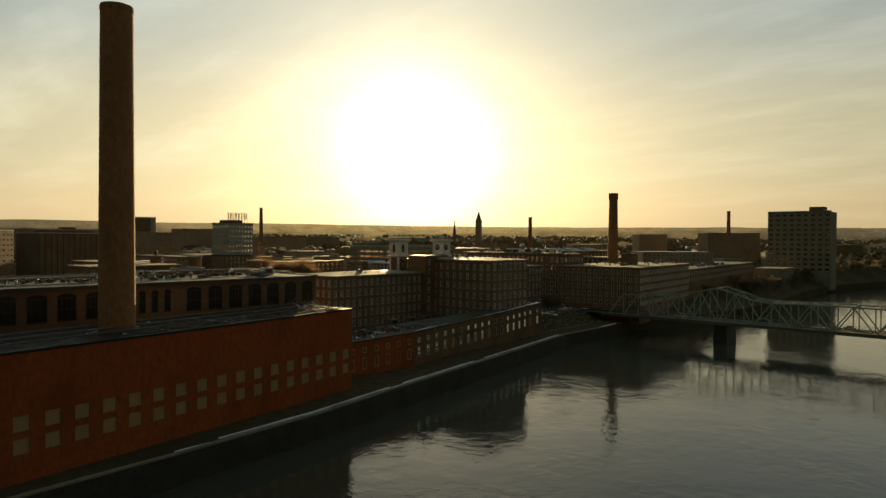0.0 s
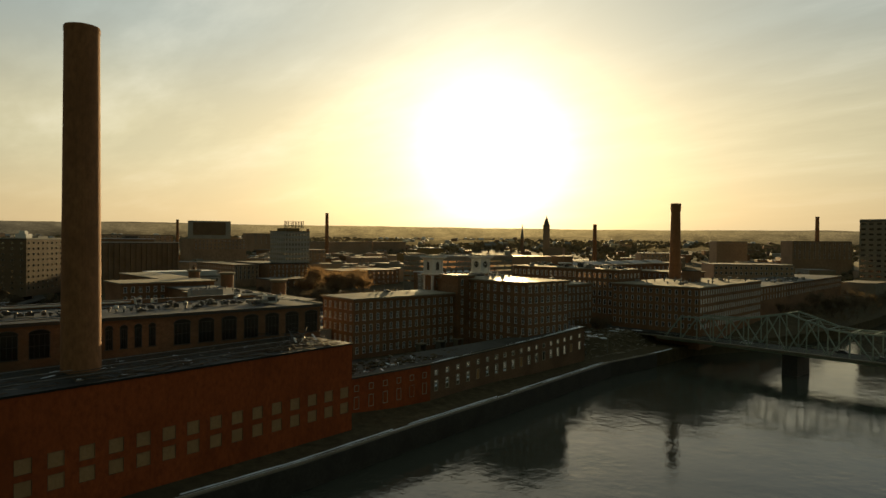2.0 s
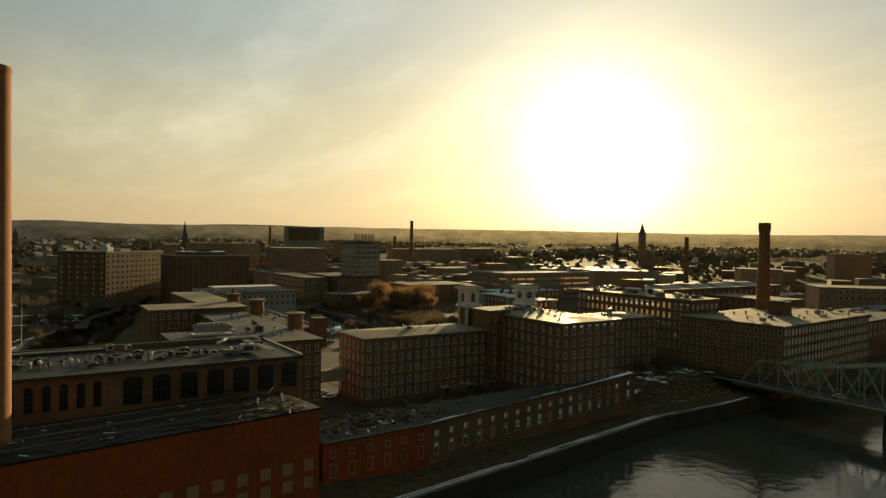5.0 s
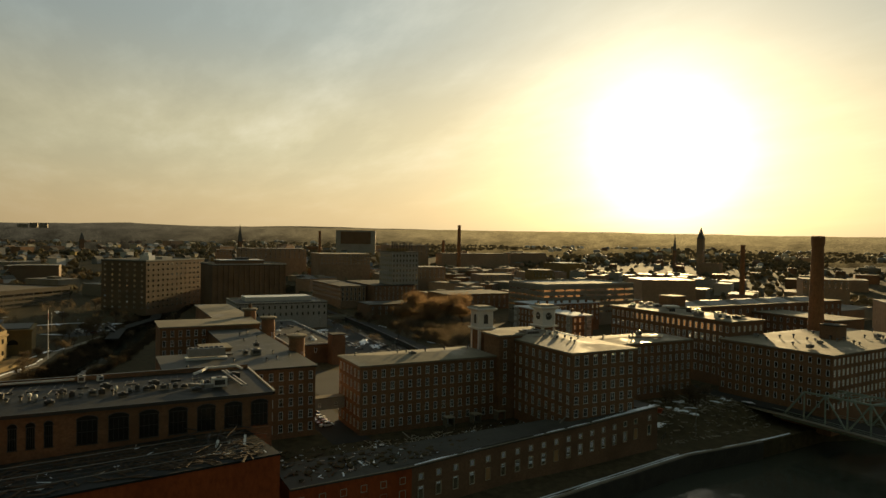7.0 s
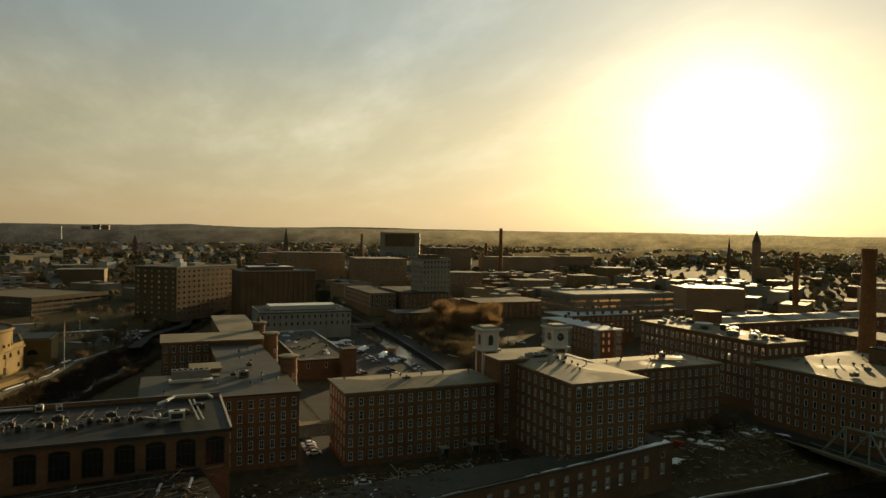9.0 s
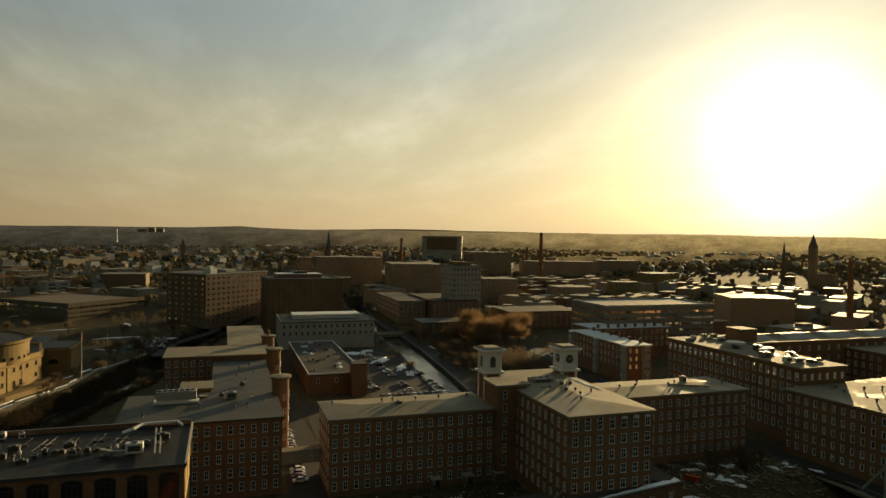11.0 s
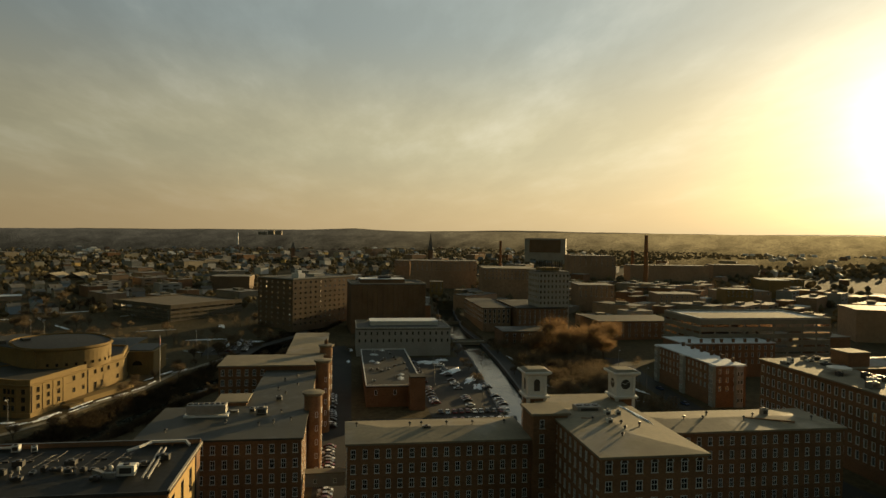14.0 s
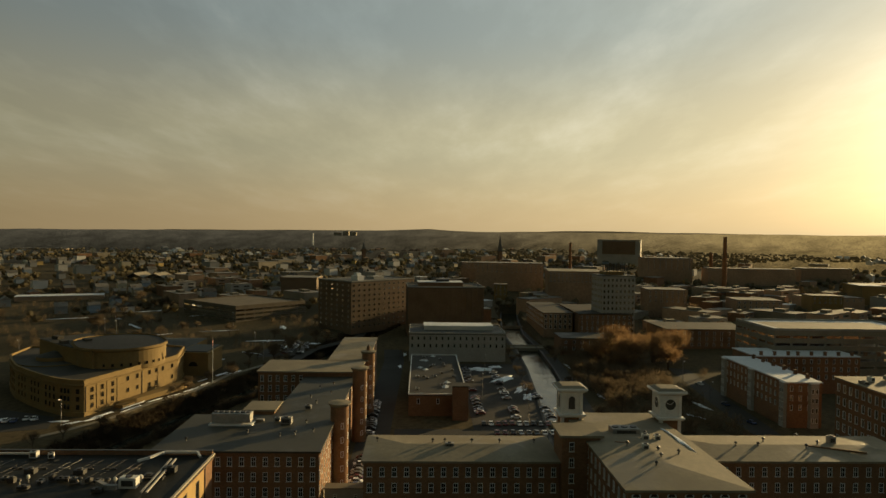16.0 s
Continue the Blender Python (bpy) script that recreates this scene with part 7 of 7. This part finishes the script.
def far_houses(count, r0, r1, yaw0, yaw1, mat, seed):
    """Houses too far to tell apart, joined: walls with hipped tops."""
    r = random.Random(seed)
    s = Shape()
    for _ in range(count):
        d, yaw = r.uniform(r0, r1), radians(r.uniform(yaw0, yaw1))
        x, y = -20 - d * math.sin(yaw), 100 + d * math.cos(yaw)
        if bank_x(y) - x < 30 or noise.noise((x * 0.003, y * 0.003, 2)) < -0.1 or not clear(x, y, 5):
            continue
        w, e, h, m = r.uniform(4, 7), r.uniform(3.5, 5), r.uniform(5, 9), pose(x, y, land(x, y) - 1, 0, 0, 42 + r.choice((0, 90)))
        k = len(s.v)
        ring = [(-e, -w), (e, -w), (e, w), (-e, w)]
        pts = [(a, b, 0) for a, b in ring] + [(a, b, h) for a, b in ring] + [(0, -w * 0.8, h + 3), (0, w * 0.8, h + 3)]
        s.v.extend(tuple(m @ Vector(p)) for p in pts)
        for q in ((0, 1, 5, 4), (1, 2, 6, 5), (2, 3, 7, 6), (3, 0, 4, 7), (4, 5, 8), (6, 7, 9), (5, 6, 9, 8), (7, 4, 8, 9)):
            s.f.append(tuple(k + i for i in q))
    return s


for k, mat in enumerate((SIDING[0], SIDING[2], SIDING[4], SIDING[1])):
    solid("far_houses", far_houses(90, 1150, 1620, 14, 128, mat, 50 + k), mat, "distant scatter of small pale houses", "houses", kind="stuff")
for o in (*HOUSES, *FLATS, *LOW_FLATS, *PLAIN_FLATS):
    for q in (*o.children_recursive, o):
        bpy.data.objects.remove(q)
for _ in range(70):
    r, yaw = rt.uniform(430, 1000), radians(rt.uniform(45, 124))
    x, y = -20 - r * math.sin(yaw), 100 + r * math.cos(yaw)
    if clear(x, y, 2) and away(x, y, MAIN_CANAL) > 12 and away(x, y, SIDE_CANAL) > 14:
        plant_tree(x, y, rt.uniform(0.7, 1.2))
for o in (*TREES, *GOLD):
    for q in (*o.children_recursive, o):
        bpy.data.objects.remove(q)


# ---- far woods, joined ----
def woods(count, r0, r1, seed):
    r = random.Random(seed)
    s = Shape()
    for _ in range(count):
        d, yaw = r0 + (r1 - r0) * r.random() ** 0.8, radians(r.uniform(2, 132))
        x, y = -20 - d * math.sin(yaw), 100 + d * math.cos(yaw)
        if bank_x(y) - x < 8 or noise.noise((x * 0.004, y * 0.004, 7)) < -0.25 or (d < 1300 and not clear(x, y, 3)):
            continue
        z, h, w = land(x, y) - 0.5, r.uniform(4.5, 8.5) * (1.0 if d < 2300 else 0.7), r.uniform(3, 6)
        k, n = len(s.v), 5
        for lift, wide in ((0.25, 0.75), (0.62, 1.0), (0.9, 0.55)):
            for i in range(n):
                a = 2 * math.pi * (i + r.random() * 0.7) / n
                g = w * wide * r.uniform(0.6, 1.15)
                s.v.append((x + g * math.cos(a), y + g * math.sin(a), z + h * lift * r.uniform(0.9, 1.1)))
        s.v.append((x, y, z + h * r.uniform(0.95, 1.15)))
        s.v.append((x, y, z))
        for q in range(2):
            s.f.extend((k + q * n + i, k + q * n + (i + 1) % n, k + (q + 1) * n + (i + 1) % n, k + (q + 1) * n + i) for i in range(n))
        s.f.extend((k + 2 * n + i, k + 2 * n + (i + 1) % n, k + 3 * n) for i in range(n))
        s.f.extend((k + (i + 1) % n, k + i, k + 3 * n + 1) for i in range(n))
    return s



def thicket(spots, seed, tall=3.5):
    """Brushwood: many thin twigs, joined."""
    r = random.Random(seed)
    s = Shape()
    for x, y in spots:
        z, w, h = surface(x, y), r.uniform(1.2, 3.0), r.uniform(0.5, 1.0) * tall
        for _ in range(90):
            a, g = r.uniform(0, 6.283), w * math.sqrt(r.random())
            p = Vector((x + g * math.cos(a), y + g * math.sin(a), z + h * r.random() * 0.8))
            d = Vector((r.uniform(-1, 1), r.uniform(-1, 1), r.uniform(0.1, 1.5))).normalized() * r.uniform(0.6, 1.8)
            side = Vector((r.uniform(-1, 1), r.uniform(-1, 1), 0)).normalized() * 0.11
            s.face(tuple(p - side), tuple(p + side), tuple(p + d))
    return s


rb = random.Random(91)
SPOTS = []
while len(SPOTS) < 760:
    x, y = -20 - rb.uniform(400, 860) * math.sin(1.75), 0
    d, yaw = rb.uniform(400, 860), radians(rb.uniform(86, 126))
    x, y = -20 - d * math.sin(yaw), 100 + d * math.cos(yaw)
    if clear(x, y, 3) and noise.noise((x * 0.015, y * 0.015, 5)) > -0.1 and away(x, y, SIDE_CANAL) > 14:
        SPOTS.append((x, y))
solid("thicket", thicket(SPOTS, 1, 6.5), TWIGS, "brown leafless brushwood beyond the hall", "thicket", kind="stuff")
BANKS = []
for off in (-14, -16.5, -11, 11, 9, -8, 8, 12.5, -12.5):
    for (x0, y0), (x1, y1) in zip(side_line(SIDE_CANAL, off), side_line(SIDE_CANAL, off)[1:]):
        for _ in range(int(math.hypot(x1 - x0, y1 - y0) / 2.6)):
            k = rb.random()
            x, y = x0 + (x1 - x0) * k + rb.uniform(-2, 2), y0 + (y1 - y0) * k + rb.uniform(-2, 2)
            if clear(x, y, 1.0):
                BANKS.append((x, y))
for _ in range(1100):
    i = rb.randrange(7)
    (x0, y0), (x1, y1) = SIDE_CANAL[i], SIDE_CANAL[i + 1]
    k, off = rb.random(), rb.choice((-1, 1)) * rb.uniform(6.5, 17)
    off = min(off, 13.0)
    d = Vector((x1 - x0, y1 - y0)).normalized()
    x, y = x0 + (x1 - x0) * k - d.y * off, y0 + (y1 - y0) * k + d.x * off
    if clear(x, y, 0.8):
        BANKS.append((x, y))
UPSTREAM = []
for _ in range(260):
    y = rb.uniform(420, 900)
    UPSTREAM.append((bank_x(y) - rb.uniform(3, 34), y))
UPSTREAM = [q for q in UPSTREAM if clear(*q, 2)]
GROVE = []
for _ in range(900):
    x, y = rb.uniform(-480, -285), rb.uniform(256, 302)
    if clear(x, y, 1.5) and noise.noise((x * 0.03, y * 0.03, 7)) > -0.12 and abs(y - np.interp(x, [-480, -400, -330, -262], [331, 321, 312, 305])) > 8:
        GROVE.append((x, y))
for _ in range(1500):
    d, yaw = rb.uniform(430, 1000), radians(rb.uniform(22, 86))
    x, y = -20 - d * math.sin(yaw), 100 + d * math.cos(yaw)
    if clear(x, y, 2) and bank_x(y) - x > 25 and away(x, y, MAIN_CANAL) > 12 and away(x, y, KEPT_CLEAR) > 8 and noise.noise((x * 0.012, y * 0.012, 9)) > 0.02:
        GROVE.append((x, y))
solid("thicket", thicket(GROVE[:950], 6, 8.0), TWIGS, "grey-brown bare trees between town blocks", "thicket", kind="stuff")
solid("thicket", thicket(UPSTREAM, 3, 9.0), TWIGS, "dark leafless trees crowding the river bank", "thicket", kind="stuff")
solid("thicket", thicket(BANKS, 2, 3.0), TWIGS_SHADED, "brown brush on steep canal banks", "thicket", kind="stuff")
solid("far_woods", woods(3500, 600, 1300, 1), WOODS, "brown leafless trees between town houses", "woods", kind="stuff")
solid("far_woods", woods(6400, 1200, 1620, 2), WOODS, "hazy brown woods to the horizon", "woods", kind="stuff")
